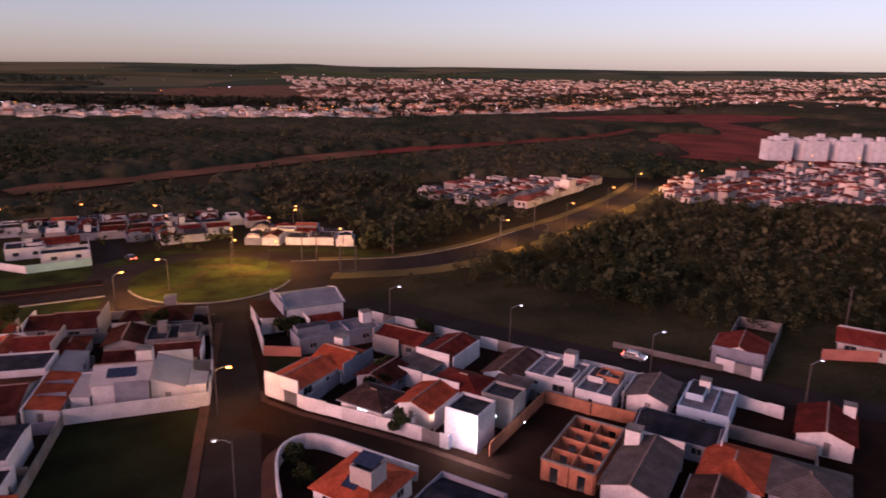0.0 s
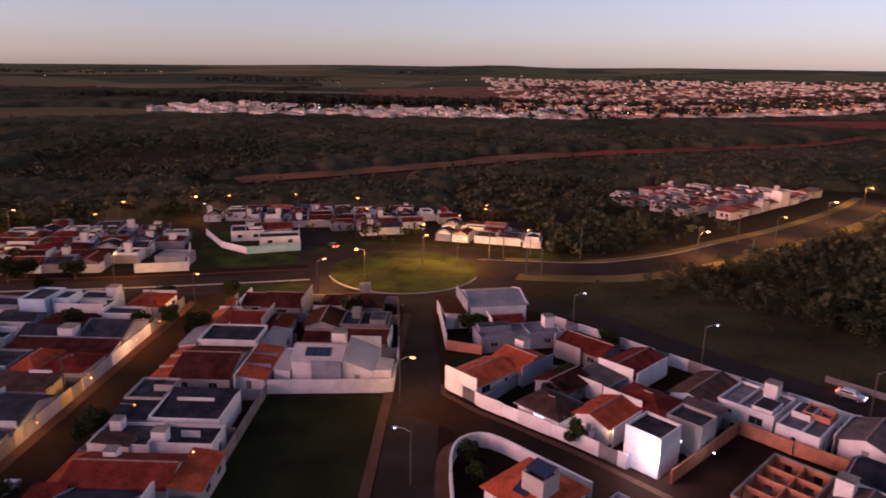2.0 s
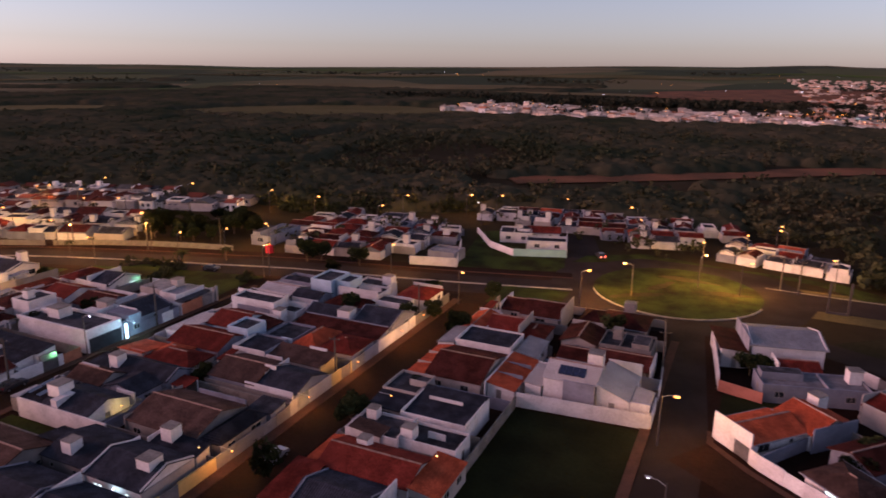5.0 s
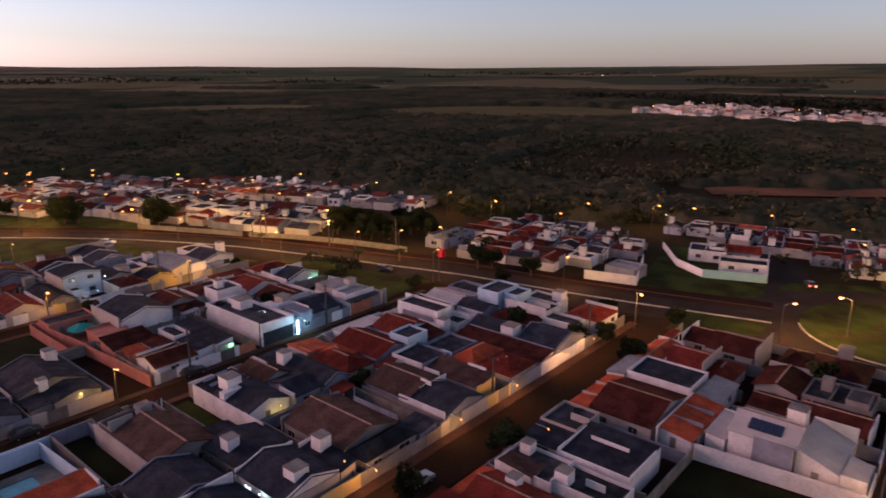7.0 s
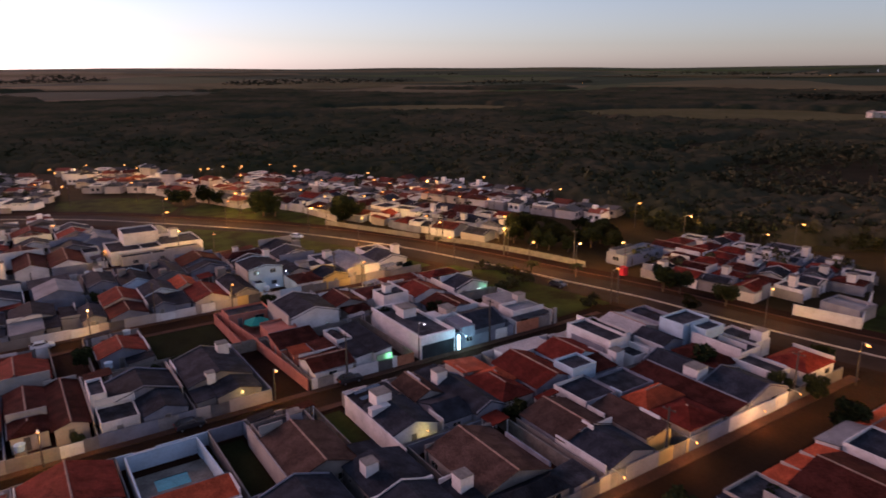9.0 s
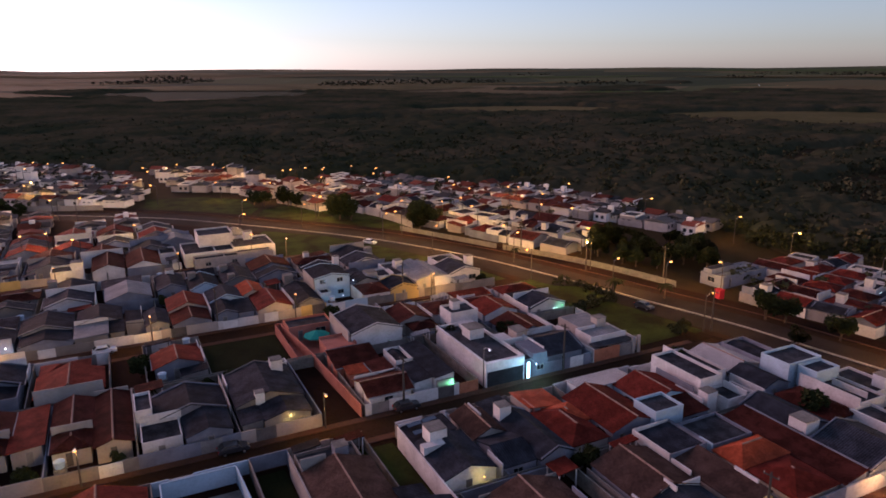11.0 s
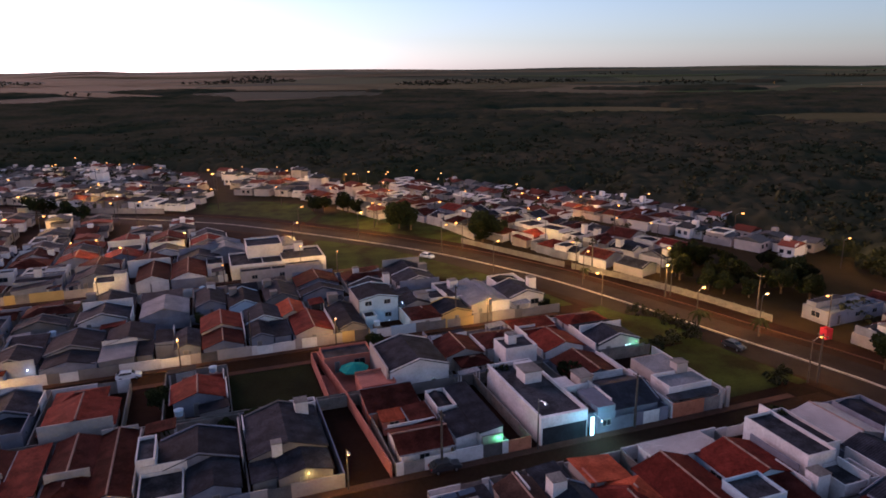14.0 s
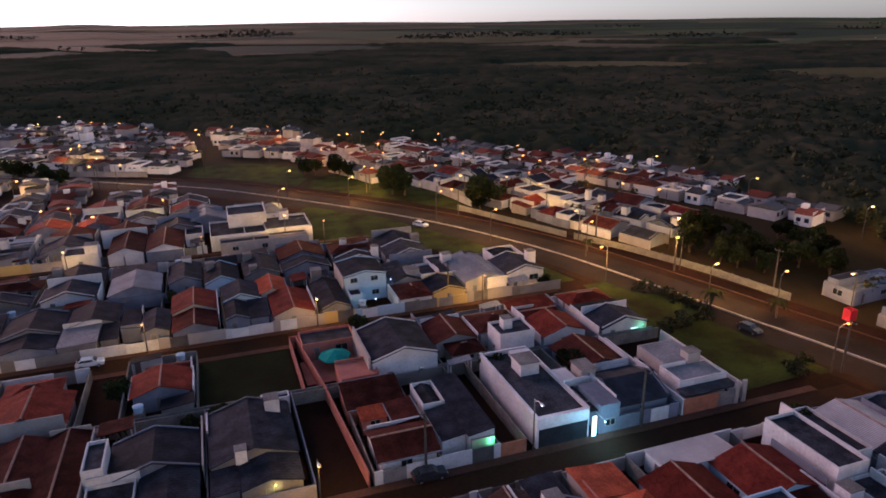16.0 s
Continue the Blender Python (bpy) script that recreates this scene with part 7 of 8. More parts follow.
for poly_, n_ in (([(-172, 127), (-250, 96), (-318, 76), (-314, 116), (-290, 138), (-222, 170), (-168, 182)], 15), ([(-308, -21), (-292, 10), (-318, 22), (-390, 14), (-425, -40), (-340, -64)], 8),
                  ([(-95, 193), (-70, 206), (-30, 211), (0, 204), (28, 184), (-24, 182)], 7), ([(158, 226), (184, 256), (290, 298), (345, 292), (330, 230), (228, 184)], 8), ([(-290, -80), (-200, -80), (-200, 15), (-290, 0)], 9)):
    k_ = 0
    while k_ < n_:
        x, y = lr.uniform(-445, 350), lr.uniform(-85, 300)
        if inside(x, y, poly_):
            street_lamp(x, y, lr.uniform(0, 360), "sodium" if lr.random() < 0.85 else "led", 90 if k_ % 4 == 0 else 0)
            k_ += 1



def porch_lamp(x, y, z, colour, power, mat):
    """A small lamp fixed to a wall, with its bracket."""
    # strong lamps get a made-up bracket that spreads their light over the street
    arm = 2.0 if power >= 700 else 0.0
    e = thing("porch_lamp", pose(x, y, z), "wall lamp on an added long bracket lighting the street" if arm else "small wall lamp lighting a porch", "lamp", "porch lamps")
    b = bmesh.new()
    bmesh.ops.create_icosphere(b, subdivisions=2, radius=0.11, matrix=Matrix.Translation((arm, 0, 0.45 if arm else 0)))
    part("globe", b, mat, e)
    part("bracket", boxes((-0.05, arm + 0.05, -0.03, 0.03, 0.58, 0.64)) if arm else boxes((-0.05, 0.05, -0.05, 0.05, 0.14, 0.3)), "metal", e)
    lt = bpy.data.lights.new("porch_light", "POINT")
    lt.energy, lt.color, lt.shadow_soft_size = power * 0.13, colour, 0.16
    ob = new("porch_light", lt)
    ob.location = (x + arm, y, z + (0.2 if arm else -0.3))


for x, y, z, col, pw, mt in ((-51.8, 47.4, 2.6, (1.0, 0.5, 0.13), 1500, "sodium"), (-51.8, 63.5, 2.5, (1.0, 0.5, 0.13), 1400, "sodium"), (-51.8, 77, 2.5, (1.0, 0.5, 0.13), 1500, "sodium"), (-51.8, 92, 2.5, (1.0, 0.5, 0.13), 1500, "sodium"), (-51.8, 101, 2.5, (1.0, 0.5, 0.13), 1500, "sodium"), (-41.3, 69, 2.5, (1.0, 0.5, 0.13), 700, "sodium"),
                             (-96.9, 72.7, 3.0, (0.45, 0.95, 1.0), 1700, "led"), (-97.6, 58.8, 2.5, (0.2, 1.0, 0.35), 260, "lit_green"), (-118.6, 94.8, 2.6, (0.2, 1.0, 0.45), 90, "lit_green"), (-72.4, 50.4, 2.6, (1.0, 0.75, 0.15), 130, "lit_warm"), (-73.4, 45.4, 2.8, (0.5, 1.0, 0.9), 70, "led"),
                             (27.8, 58.4, 3.6, (1.0, 0.97, 0.9), 3800, "led"), (20.6, 69.4, 2.6, (1.0, 0.9, 0.75), 160, "led"), (26.4, 66.2, 2.6, (1.0, 0.7, 0.4), 160, "lit_warm"), (38.5, 61.6, 2.6, (0.8, 1.0, 0.85), 160, "led"), (-26.4, 57.2, 3.2, (1.0, 0.75, 0.4), 420, "lit_warm"), (-54.2, 46.4, 2.9, (1.0, 0.72, 0.25), 200, "lit_warm"), (-57.0, 36.0, 2.6, (0.6, 1.0, 0.9), 90, "led"),
                             (-97.9, 33.4, 2.6, (1.0, 0.75, 0.15), 110, "lit_warm"), (-145.2, 56.4, 2.6, (0.6, 1.0, 0.9), 200, "led"), (-151.4, 60.9, 3.6, (0.6, 0.95, 1.0), 180, "led"), (-119.3, 55, 2.6, (0.7, 1.0, 0.95), 120, "led"), (-165, 13, 3.2, (0.8, 1.0, 0.95), 120, "led"), (-72.6, 109, 3.0, (0.4, 1.0, 0.9), 120, "led"), (-144.9, -6, 2.5, (0.8, 1.0, 0.95), 160, "led")):
    porch_lamp(x, y, z, col, pw, mt)

# lights of the distant town, joined
V_, F_ = {"sodium": [], "led": []}, {"sodium": [], "led": []}
for i in range(620):
    q = lr.random()
    x, y = near_edge(lr) if q < 0.1 else (red_quarter(lr) if q < 0.35 else (back_town(lr) if q < 0.92 else (lr.uniform(-1500, 600), lr.uniform(1000, 2600))))
    s = lr.uniform(0.2, 0.5) * (0.6 + math.hypot(x, y) / 1500)
    z = terrain(x, y) + lr.uniform(5, 8)
    kd = "sodium" if lr.random() < 0.75 else "led"
    b = len(V_[kd])
    V_[kd] += [(x - s, y, z), (x + s, y, z), (x, y - s, z), (x, y + s, z), (x, y, z - s * 0.7), (x, y, z + s * 0.7)]
    F_[kd] += [(b + i0, b + i1, b + i2) for i0, i1, i2 in ((0, 2, 5), (2, 1, 5), (1, 3, 5), (3, 0, 5), (2, 0, 4), (1, 2, 4), (3, 1, 4), (0, 3, 4))]
for kd in V_:
    bulk("far_lamps", V_[kd], F_[kd], kd, "lamps of a distant town", "lamps")


# ---- tall poles of the roundabout gate and power line ----
def power_pole(x, y, hgt=9.0, turn=0):
    e = thing("power_pole", pose(x, y, 0, 0, 0, turn), "tall concrete power pole with a cross-arm", "power pole", "power poles")
    b = bmesh.new()
    tube(b, (0, 0, 0), (0, 0, hgt), 0.2, 0.12)
    part("pole", b, "pole", e)
    part("cross_arm", boxes((-0.9, 0.9, -0.06, 0.06, hgt - 0.5, hgt - 0.38)), "pole", e)
    for s in (-0.8, 0, 0.8):
        b = bmesh.new()
        tube(b, (s, 0, hgt - 0.38), (s, 0, hgt - 0.16), 0.05, 0.03, 6)
        part("insulator", b, "kerb", e)


for x, y, hh in ((13.4, 159, 8), (17, 157, 8), (38, 161.6, 9), (69.4, 163, 9.5), (82, 158, 8), (88, 183, 9), (118, 88, 9), (-98.5, 115.5, 8.5), (-126.2, 129.4, 9), (-143, 119.6, 9), (-167.5, 115.8, 9), (-5.2, 100, 8), (-96.7, 50.2, 8.5), (-96.8, 79.5, 8.5), (-52.2, 74, 8), (-52.4, 104, 8), (-144, 30, 8.5), (-144.2, 70, 8.5)):
    power_pole(x, y, hh, 10)
arch = thing("gate_arch", pose(24, 146.4, 0), "tall slim concrete portal by the road", "portal")
for s in (-1.9, 1.9):
    part("post", boxes((s - 0.2, s + 0.2, -0.2, 0.2, 0, 7.0)), "pole", arch)
part("lintel", boxes((-1.7, 1.7, -0.18, 0.18, 0.0, 0.5)), "pole", arch)


# ---- cars ----
def car(x, y, turn, paint, lights=False):
    words = {"car_white": "white hatchback car parked at the roadside", "car_dark": "dark car on the dusty avenue", "car_silver": "silver car on the street"}
    e = thing("car", pose(x, y, 0.06, 0, 0, turn), words[paint], "car", "cars")
    b = bmesh.new()
    prof = [(-2.0, 0.35), (2.0, 0.35), (2.05, 0.6), (1.9, 0.85), (1.0, 0.95), (0.45, 1.42), (-1.2, 1.45), (-1.85, 1.0), (-2.05, 0.85)]
    L = [[b.verts.new((px, s * (0.82 if pz < 1.1 else 0.66), pz)) for px, pz in prof] for s in (-1, 1)]
    for i in range(len(prof)):
        j = (i + 1) % len(prof)
        b.faces.new((L[0][i], L[0][j], L[1][j], L[1][i]))
    b.faces.new(L[0][::-1])
    b.faces.new(L[1])
    bmesh.ops.bevel(b, geom=b.edges[:], offset=0.04, segments=2, affect="EDGES")
    part("body", b, paint, e)
    for s in (-1, 1):
        g = bmesh.new()
        g.faces.new([g.verts.new((px, s * sy, pz)) for px, sy, pz in ((0.85, 0.79, 1.0), (0.42, 0.70, 1.36), (-1.15, 0.70, 1.38), (-1.6, 0.79, 1.02))][::s])
        part("side_window", g, "glass", e)
    for p4 in (((0.98, -0.7, 0.99), (0.98, 0.7, 0.99), (0.5, 0.6, 1.4), (0.5, -0.6, 1.4)), ((-1.82, 0.7, 1.05), (-1.82, -0.7, 1.05), (-1.27, -0.6, 1.44), (-1.27, 0.6, 1.44))):
        g = bmesh.new()
        c_ = Vector((0, 0, 0.6))
        g.faces.new([g.verts.new(Vector(p) + (Vector(p) - c_).normalized() * 0.03) for p in p4])
        part("windscreen", g, "glass", e)
    for px in (-1.25, 1.25):
        for s in (-1, 1):
            w = bmesh.new()
            tube(w, (px, s * 0.68, 0.3), (px, s * 0.86, 0.3), 0.3, 0.3, 14)
            wh = part("wheel", w, "rubber", e)
            w = bmesh.new()
            tube(w, (px, s * 0.84, 0.3), (px, s * 0.875, 0.3), 0.18, 0.18, 10)
            part("rim", w, "metal", wh)
    for s in (-1, 1):
        part("headlight", boxes((1.96, 2.07, s * 0.58 - 0.16, s * 0.58 + 0.16, 0.6, 0.74)), "led" if lights else "kerb", e)
        part("tail_light", boxes((-2.09, -2.0, s * 0.62 - 0.14, s * 0.62 + 0.14, 0.7, 0.88)), "tail_lamp" if lights else "red_paint", e)


for c_ in ((-194.2, 80.4, 33, "car_white"), (-114.4, 113, 12, "car_dark"), (-141, 9.6, 90, "car_white"), (-96.4, 50.5, 90, "car_dark"), (67.5, 83, -44, "car_silver", True), (-30, 168, 120, "car_dark", True), (-96, 25, 90, "car_dark"), (-47, 52, 90, "car_silver")):
    car(*c_)


# ---- trees and woods ----
def leaf_cloud(bm, rng, c, r, n, size):
    for _ in range(n):
        d = Vector((rng.gauss(0, 1), rng.gauss(0, 1), rng.gauss(0, 0.8))).normalized() * r * rng.uniform(0.55, 1.0)
        p = Vector(c) + d
        a = Vector((rng.gauss(0, 1), rng.gauss(0, 1), rng.gauss(0, 1))).normalized() * size * rng.uniform(0.6, 1.2)
        b = a.orthogonal().normalized() * size * rng.uniform(0.35, 0.6)
        bm.faces.new([bm.verts.new(p + v) for v in (a, b, -a, -b)])


TREE = []
for s_ in range(5):
    rg = random.Random(40 + s_)
    tb, cb = bmesh.new(), bmesh.new()
    tube(tb, (0, 0, 0), (0.1, 0, 1.3), 0.2, 0.14)
    for i in range(7):
        a = i * 0.9 + rg.random()
        tip = Vector((math.cos(a) * rg.uniform(0.9, 2.0), math.sin(a) * rg.uniform(0.9, 2.0), rg.uniform(1.5, 4.2)))
        tube(tb, (0.1, 0, rg.uniform(0.8, 1.3)), tip, 0.08, 0.03, 5)
        leaf_cloud(cb, rg, tip, rg.uniform(0.8, 1.25), 120, 0.40)
    leaf_cloud(cb, rg, (0, 0, 3.2), 1.6, 170, 0.40)
    TREE.append((mesh_of("trunk", tb, "bark"), mesh_of("crown", cb, "foliage")))


def tree(x, y, size=1.0, group="garden trees"):
    i = int(abs(x * 3 + y * 7)) % 5
    e = thing("tree", Matrix.LocRotScale((x, y, terrain(x, y)), Euler((0, 0, x * 1.7)), (size, size, size * 0.95)), "dark green leafy tree with an uneven crown", "tree", group)
    share("trunk", TREE[i][0], e)
    share("crown", TREE[i][1], e)


for x, y, s in ((-296, -29, 1.5), (-291, -22, 1.4), (-302, -34, 1.6), (-287, -17, 1.2), (22.0, 66.6, 0.75), (-45.6, 48.5, 1.0), (-42.9, 64, 1.05), (-54.5, 103.5, 0.8), (-50.6, 107, 0.85), (-42.5, 101, 1.1), (-15.5, 110.6, 1.1), (8, 106.5, 0.9), (10.5, 107, 0.8), (-66.5, 100.8, 1.0), (-88.8, 96.8, 0.8),
                (-127.4, 15, 0.8), (-38.8, 75.5, 0.7), (23, 85, 0.8), (20.5, 79, 0.8), (-112.4, 78, 0.9), (-115, 66, 0.9), (-136, 51, 0.8), (33, 100, 0.8), (-86, 124, 0.8), (-213, 105, 1.6), (-209, 103, 1.8), (-206, 106, 1.5), (-204, 101, 1.2),
                (-98, 130, 1.3), (-95, 132, 1.2), (-84, 133, 1.1), (-231, 83, 1.9), (-234, 86, 1.7), (-228, 86, 1.6), (-237, 82, 1.3), (-263, 73, 1.4), (-267, 72, 1.5), (-259, 75, 1.2), (-268, 65, 1.3), (-272, 62, 1.2), (-57, 120, 0.8), (-44, 124, 0.8), (7.5, 62, 0.6), (8.5, 57.5, 0.6)):
    tree(x, y, s)
for x, y, s in YARD_TREES:
    tree(x, y, s)


def palm(x, y, size=1.0):
    """A slim ringed trunk under a head of drooping feathered fronds."""
    e = thing("palm_tree", Matrix.LocRotScale((x, y, 0.05), Euler((0, 0, x)), (size, size, size)), "small palm with drooping green fronds", "palm", "palms")
    b = bmesh.new()
    for k in range(5):
        tube(b, (0.05 * k, 0, 0.7 * k), (0.05 * k + 0.05, 0, 0.7 * k + 0.7), 0.2 - 0.015 * k, 0.17 - 0.015 * k)
    part("trunk", b, "bark", e)
    for k in range(11):
        f = bmesh.new()
        a, prev = k * 0.571, None
        for q in range(7):
            t = q / 6
            c = Vector((0.25 + math.cos(a) * 2.3 * t, math.sin(a) * 2.3 * t, 3.5 + 1.3 * t - 2.4 * t * t * (0.7 + 0.3 * (k % 3))))
            w = Vector((-math.sin(a), math.cos(a), 0)) * (0.42 * math.sin(math.pi * (0.12 + 0.85 * t)))
            cur = [f.verts.new(v) for v in (c - w - Vector((0, 0, 0.16)), c, c + w - Vector((0, 0, 0.16)))]
            if prev:
                f.faces.new((prev[0], prev[1], cur[1], cur[0]))
                f.faces.new((prev[1], prev[2], cur[2], cur[1]))
            prev = cur
        part("frond", f, "foliage", e)


for x, y, s in ((-124.7, 113.4, 1.0), (-117.3, 121.5, 0.9), (-116.6, 15.5, 0.75), (-161.6, 110, 0.7)):
    palm(x, y, s)
gr = random.Random(77)
for i in range(80):
    x, y = gr.uniform(-165, -118), gr.uniform(124, 166)
    if inside(x, y, [(-160, 128), (-128, 132), (-129, 150), (-138, 164), (-152, 160), (-165, 140)]):
        tree(x, y, gr.uniform(0.8, 1.35), "trees behind the fence")

def woods(name, pts, label, seed, leaves=42, size_range=(0.11, 0.22), mat="wood_far"):
    """Many trees, each a ragged cloud of leafy sprays round five limbs, joined in one mesh."""
    rs = np.random.RandomState(seed)
    n = len(pts)
    P = np.array(pts, float)
    total = n * leaves
    base = np.repeat(P, leaves, axis=0)
    s = base[:, 3]
    lobes = rs.normal(0, 1, (n, 5, 3)) * np.array([0.34, 0.34, 0.2])
    pick = lobes[np.repeat(np.arange(n), leaves), rs.randint(0, 5, total)]
    d = rs.normal(0, 1, (total, 3))
    d /= np.linalg.norm(d, axis=1)[:, None]
    ctr = base[:, :3] + (pick + d * rs.uniform(0.12, 0.3, total)[:, None]) * s[:, None] + np.stack([0 * s, 0 * s, s * 0.6], 1)
    a = rs.normal(0, 1, (total, 3)) * np.array([1, 1, 0.6])
    a /= np.linalg.norm(a, axis=1)[:, None]
    b = np.cross(a, d)
    size = (s * rs.uniform(*size_range, total))[:, None]
    V = np.stack([ctr + a * size, ctr + b * size * 0.8, ctr - a * size, ctr - b * size * 0.8], 1).reshape(-1, 3)
    V[:, 2] = np.maximum(V[:, 2], np.repeat(base[:, 2], 4) + 0.05)
    F = np.arange(total * 4).reshape(-1, 4)
    me = bpy.data.meshes.new(name)
    me.vertices.add(len(V))
    me.vertices.foreach_set("co", V.ravel())
    me.loops.add(F.size)
    me.loops.foreach_set("vertex_index", F.ravel().astype(np.int32))
    me.polygons.add(len(F))
    me.polygons.foreach_set("loop_start", np.arange(0, F.size, 4, dtype=np.int32))
    me.update(calc_edges=True)
    me.materials.append(M[mat])
    return tagged(new(name, me), label, "trees", kind="stuff")


TRACK = [Vector(p) for p in curve([(-95, 280), (-60, 304), (-27, 328), (30, 372), (80, 404), (170, 446), (260, 492), (330, 560)], 12)]
RED_CUT = [Vector(p) for p in curve([(460, 690), (440, 560), (385, 455), (318, 378), (262, 335)], 20)]
KEEP_OUT = [[(-400, 30), (-446, -60), (-446, -130), (-200, -130), (0, 120), (-34, 170), (36, 172), (28, 196), (6, 206), (6, 219), (-50, 222), (-72, 216), (-100, 202), (-128, 186), (-158, 192), (-186, 192), (-226, 182), (-270, 164), (-298, 146), (-320, 122), (-322, 94), (-372, 66)],
            [(58, 240), (84, 284), (168, 278), (184, 262), (290, 304), (390, 370), (400, 280), (228, 176), (176, 200), (148, 222), (110, 188), (84, 168), (46, 146), (28, 145), (28, 160), (60, 172), (100, 202), (78, 212)],
            [(20, 128), (28, 124), (100, 58), (140, 24), (160, -40), (-40, -40), (-10, 120)]]


def is_wood(x, y):
    if any(inside(x, y, k) for k in KEEP_OUT):
        return False
    if inside(x, y, WALLED) or (abs(x - 110) < 12 and abs(y - 77) < 8):
        return False
    if (x + 8) ** 2 + (y - 147) ** 2 < 44 ** 2:
        return False
    q = Vector((x, y))
    if 0 < x < 190 and 130 < y < 280 and min((q - Vector(t)).length for t in EAST_ROAD) < 13:
        return False
    if -340 < x < 340 and 240 < y < 580 and min((q - t - Vector((7, -12))).length for t in TRACK) < 25:
        return False
    if x > 220 and 300 < y < 720 and min((q - t).length for t in RED_CUT) < 42:
        return False
    if ((x - 470) / 215) ** 2 + ((y - 680) / 115) ** 2 < 1 or ((x - 335) / 70) ** 2 + ((y - 410) / 110) ** 2 < 1:
        return False
    if y > 640 + max(0, x - 120) * 0.5 and x > -350:
        return False
    for cx, cy, rx, ry, ro, _, _ in FIELDS:
        u, v = (x - cx) * math.cos(ro) + (y - cy) * math.sin(ro), (y - cy) * math.cos(ro) - (x - cx) * math.sin(ro)
        if (u / rx) ** 2 + (v / ry) ** 2 < 1:
            return False
    return True


def canopy():
    """The closed tops of the woods: crowns that touch, each a dome of its own height, as one rolling sheet."""
    rs = np.random.RandomState(8)
    az = np.linspace(0.35, 3.75, 760)
    rad = [128.0]
    while rad[-1] < 2300:
        rad.append(rad[-1] * 1.0062 + 0.25)
    A, R = np.meshgrid(az, np.array(rad))
    X, Y = R * np.cos(A), R * np.sin(A)
    Z = np.zeros_like(X)
    for cell, low, high, r0, r1 in ((7.0, 3.2, 5.2, 0, 900), (13.0, 4.5, 6.8, 520, 2600)):
        n = int(5000 / cell)
        jx, jy, hh = rs.uniform(0.1, 0.9, (n, n)), rs.uniform(0.1, 0.9, (n, n)), rs.uniform(low, high, (n, n))
        gi, gj = np.floor(X / cell).astype(int), np.floor(Y / cell).astype(int)
        use = (R >= r0) & (R < r1)
        cells = set(zip((gi[use]).tolist(), (gj[use]).tolist()))
        ok = np.zeros((n, n), bool)
        for a, b in cells:
            x, y = (a + 0.5) * cell, (b + 0.5) * cell
            r = math.hypot(x, y)
            thin = noise.noise(Vector((x / 60, y / 60, 0)))
            far = noise.noise(Vector((x / 300, y / 300, 3)))
            if thin > -0.42 and far > -0.5 + max(0, r - 950) / 950 and is_wood(x, y) and not (20 < x and y < 150 and x + y < 215) and not (0 < x < 200 and y < 285):
                ok[a % n, b % n] = True
        for da in (-1, 0, 1):
            for db in (-1, 0, 1):
                a, b = (gi + da) % n, (gj + db) % n
                dx, dy = (gi + da + jx[a, b]) * cell - X, (gj + db + jy[a, b]) * cell - Y
                q = np.clip(1 - (dx * dx + dy * dy) / (cell * 1.1) ** 2, 0, 1)
                Z = np.maximum(Z, np.where(use & ok[a, b], hh[a, b] * np.sqrt(q), 0))
    Z += (Z > 0.1) * rs.uniform(-0.5, 0.5, Z.shape)
    full = Z > 0.2
    H = np.array([terrain(x, y) for x, y in zip(X.ravel(), Y.ravel())]).reshape(X.shape)
    V = np.stack([X, Y, H + np.where(full, Z, -0.6)], 2).reshape(-1, 3)
    m = full[:-1, :-1] | full[1:, :-1] | full[:-1, 1:] | full[1:, 1:]
    I = np.arange(X.size).reshape(X.shape)
    F = np.stack([I[:-1, :-1][m], I[1:, :-1][m], I[1:, 1:][m], I[:-1, 1:][m]], 1)
    keep = np.unique(F)
    back = np.zeros(X.size, int)
    back[keep] = np.arange(len(keep))
    V, F = V[keep], back[F]
    me = bpy.data.meshes.new("woods_canopy")
    me.vertices.add(len(V))
    me.vertices.foreach_set("co", V.ravel())
    me.loops.add(F.size)
    me.loops.foreach_set("vertex_index", F.ravel().astype(np.int32))
    me.polygons.add(len(F))
    me.polygons.foreach_set("loop_start", np.arange(0, F.size, 4, dtype=np.int32))
    me.update(calc_edges=True)
    me.materials.append(M["canopy"])
    tagged(new("woods_canopy", me), "dense dark olive woodland canopy beyond the town", "trees", kind="stuff")


canopy()
fr = random.Random(99)
near_pts, scrub = [], []
while len(near_pts) < 11000:
    a, r = fr.uniform(0.5, 3.5), 140 + 620 * fr.random() ** 0.8
    x, y = r * math.cos(a), r * math.sin(a)
    if is_wood(x, y) and fr.random() < 0.7 + 0.9 * noise.noise(Vector((x / 60, y / 60, 0))):
        if not (x > 20 and y < 150 and x + y < 200):
            near_pts.append((x, y, terrain(x, y), fr.uniform(3.0, 6.2)))
while len(scrub) < 1700:
    x, y = fr.uniform(22, 260), fr.uniform(40, 190)
    if is_wood(x, y) and x * 0.7 + y * 0.715 > 112:
        near_road = x * 0.7 + y * 0.715 < 132
        if not near_road or fr.random() < 0.25:
            scrub.append((x, y, 0, fr.uniform(0.8, 1.8) if near_road else fr.uniform(2.2, 5.5)))
gard = []
while len(gard) < 150:
    x, y = fr.uniform(-440, 30), fr.uniform(-80, 222)
    if any(inside(x, y, p) for p in ([(-172, 128), (-250, 92), (-395, 80), (-412, 42), (-335, 132), (-226, 184), (-166, 196), (-154, 182)], [(-95, 194), (-30, 220), (22, 196), (-10, 172), (-66, 194)], [(-112, 136), (-86, 136), (-72, 176), (-110, 190), (-126, 158)], [(-300, -20), (-296, 20), (-420, 12), (-440, -76)])):
        gard.append((x, y, 0, fr.uniform(2.6, 5.0)))
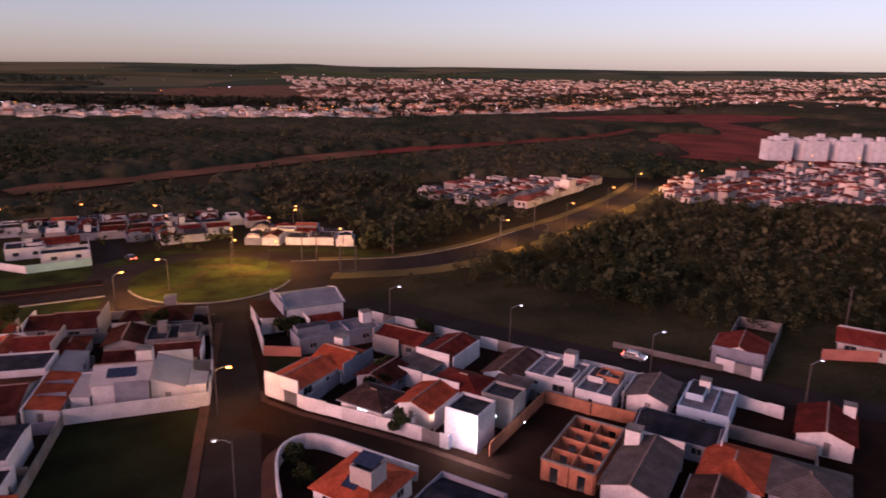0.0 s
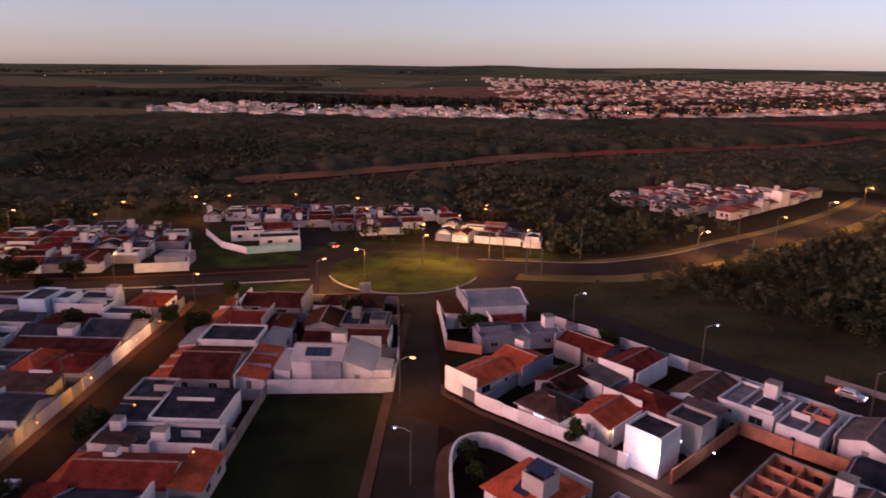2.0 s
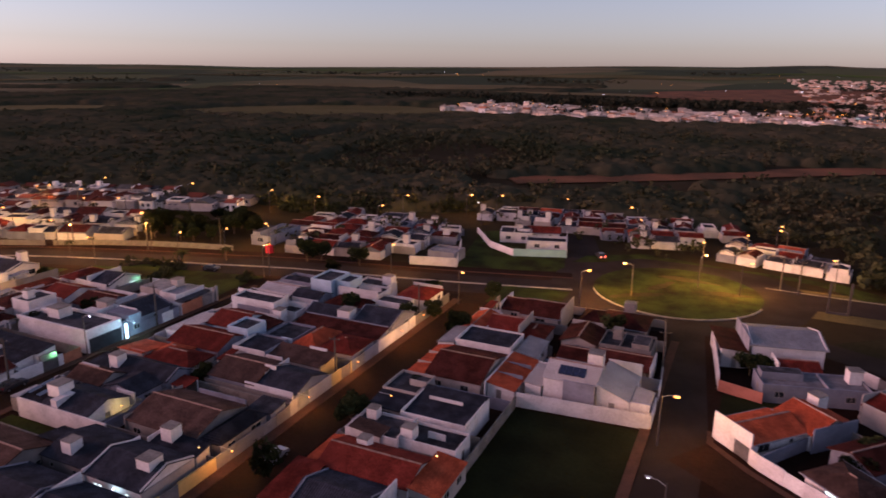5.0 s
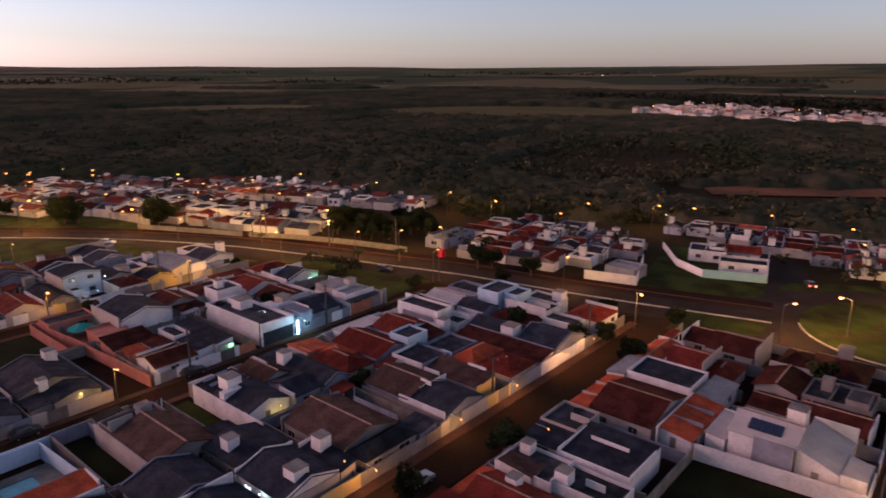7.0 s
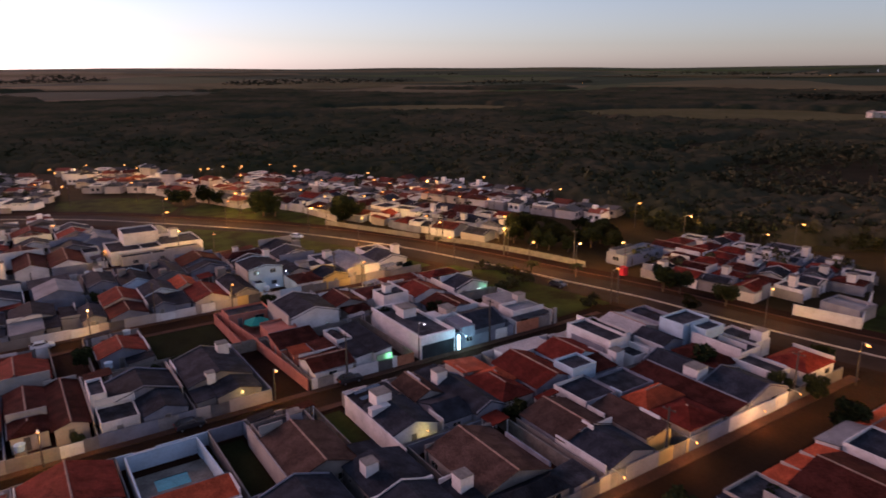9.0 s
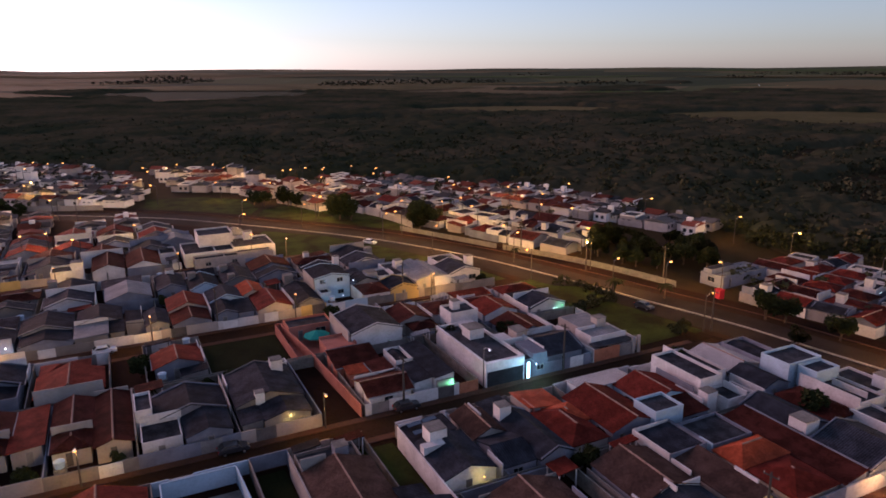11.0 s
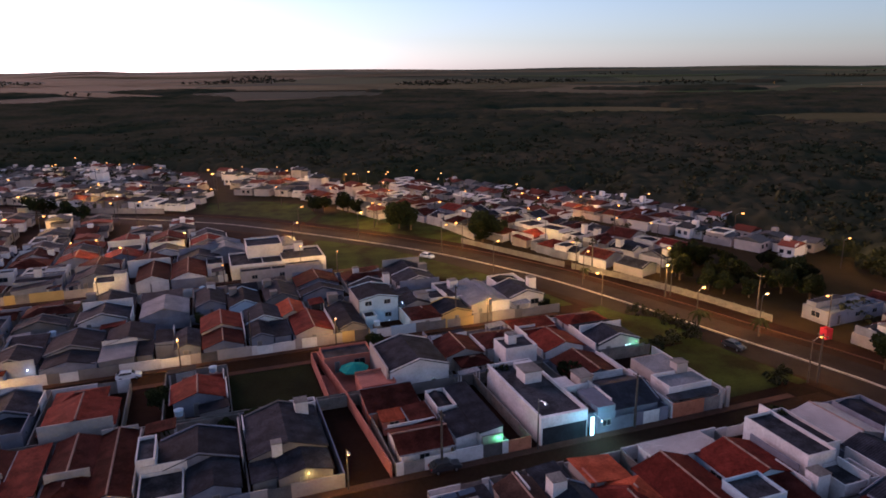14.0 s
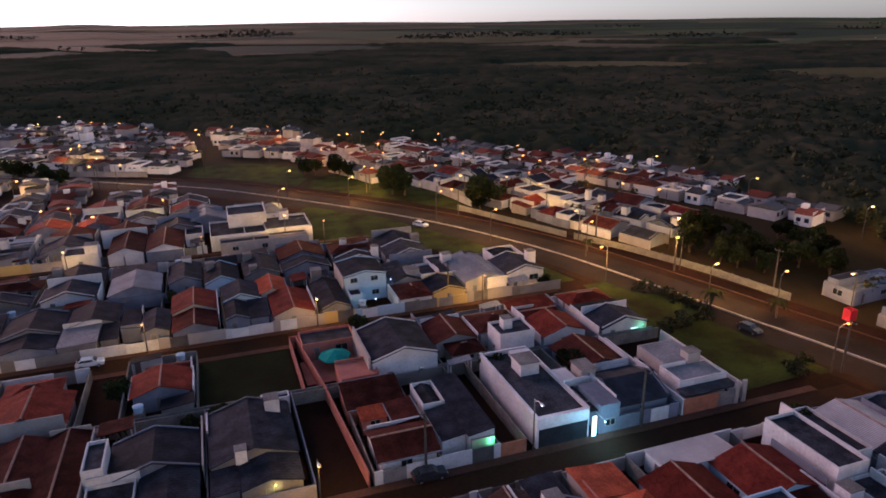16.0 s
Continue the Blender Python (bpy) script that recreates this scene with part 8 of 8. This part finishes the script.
hedge = []
for (hx0, hy0), (hx1, hy1) in (((-136.6, 105.4), (-133.2, 110.2)), ((-133.2, 110.2), (-121.6, 111.6)), ((-121.4, 111), (-119.8, 99)), ((-103, 113.6), (-99.6, 107))):
    for k_ in range(int(math.hypot(hx1 - hx0, hy1 - hy0) / 0.7)):
        t_ = (k_ + fr.random()) * 0.7 / math.hypot(hx1 - hx0, hy1 - hy0)
        hedge.append((hx0 + (hx1 - hx0) * t_ + fr.gauss(0, 0.3), hy0 + (hy1 - hy0) * t_ + fr.gauss(0, 0.3), 0, fr.uniform(1.2, 2.2)))
woods("hedge", hedge, "dark overgrown hedge round a grass lot", 14, 90, (0.08, 0.16), "bush")
edge = []
while len(edge) < 230:
    x, y = fr.uniform(-170, -60), fr.uniform(160, 226)
    if inside(x, y, [(-168, 194), (-152, 180), (-134, 170), (-129, 177), (-118, 187), (-98, 198), (-84, 209), (-66, 222), (-110, 225), (-150, 213)]):
        edge.append((x, y, 0, fr.uniform(2.6, 5.2)))
woods("edge_trees", edge, "dark trees where the houses meet the woods", 15, 80, (0.09, 0.17), "bush")
woods("garden_trees", gard, "dark small trees among the houses", 6, 90, (0.08, 0.15))
woods("woods_near", near_pts, "leafy crowns of the scrub woodland beyond the town", 1, 36, (0.1, 0.2))
woods("bushes", scrub, "dark bushes and low trees on a field", 3, 270, (0.034, 0.072), "bush")
farther = []
while len(farther) < 1000:
    a, r = fr.uniform(0.55, 3.7), 1200 + 1700 * fr.random() ** 1.1
    x, y = r * math.cos(a), r * math.sin(a)
    if noise.noise(Vector((x / 420, y / 420, 8))) > 0.38 and r > 1500 and not (x > 50 and r < 2500):
        farther.append((x, y, terrain(x, y), fr.uniform(6, 10)))
woods("woods_farther", farther, "patches of dark woodland near the horizon", 5, 12, (0.2, 0.36), "wood_distant")
belt = []
for cx, cy, L, ang, n in ((-260, 960, 300, 0.02, 480), (-180, 990, 300, 0.05, 300), (350, 1000, 250, 0.3, 160), (800, 1250, 300, 0.2, 160), (600, 860, 120, 0.4, 90), (1300, 1300, 300, 0.0, 120)):
    for _ in range(n):
        u, v = fr.uniform(-L, L), fr.gauss(0, 22)
        x, y = cx + u * math.cos(ang) - v * math.sin(ang), cy + u * math.sin(ang) + v * math.cos(ang)
        belt.append((x, y, terrain(x, y), fr.uniform(6, 10)))
for k_ in range(90):
    cx, cy = near_edge(fr) if k_ < 7 else (red_quarter(fr) if fr.random() < 0.35 else back_town(fr))
    for _ in range(14):
        x, y = cx + fr.gauss(0, 22), cy + 14 + fr.gauss(0, 7)
        belt.append((x, y, terrain(x, y), fr.uniform(5, 9)))
woods("tree_belts", belt, "dark belts of trees between distant fields", 4, 24, (0.16, 0.3), "wood_distant")
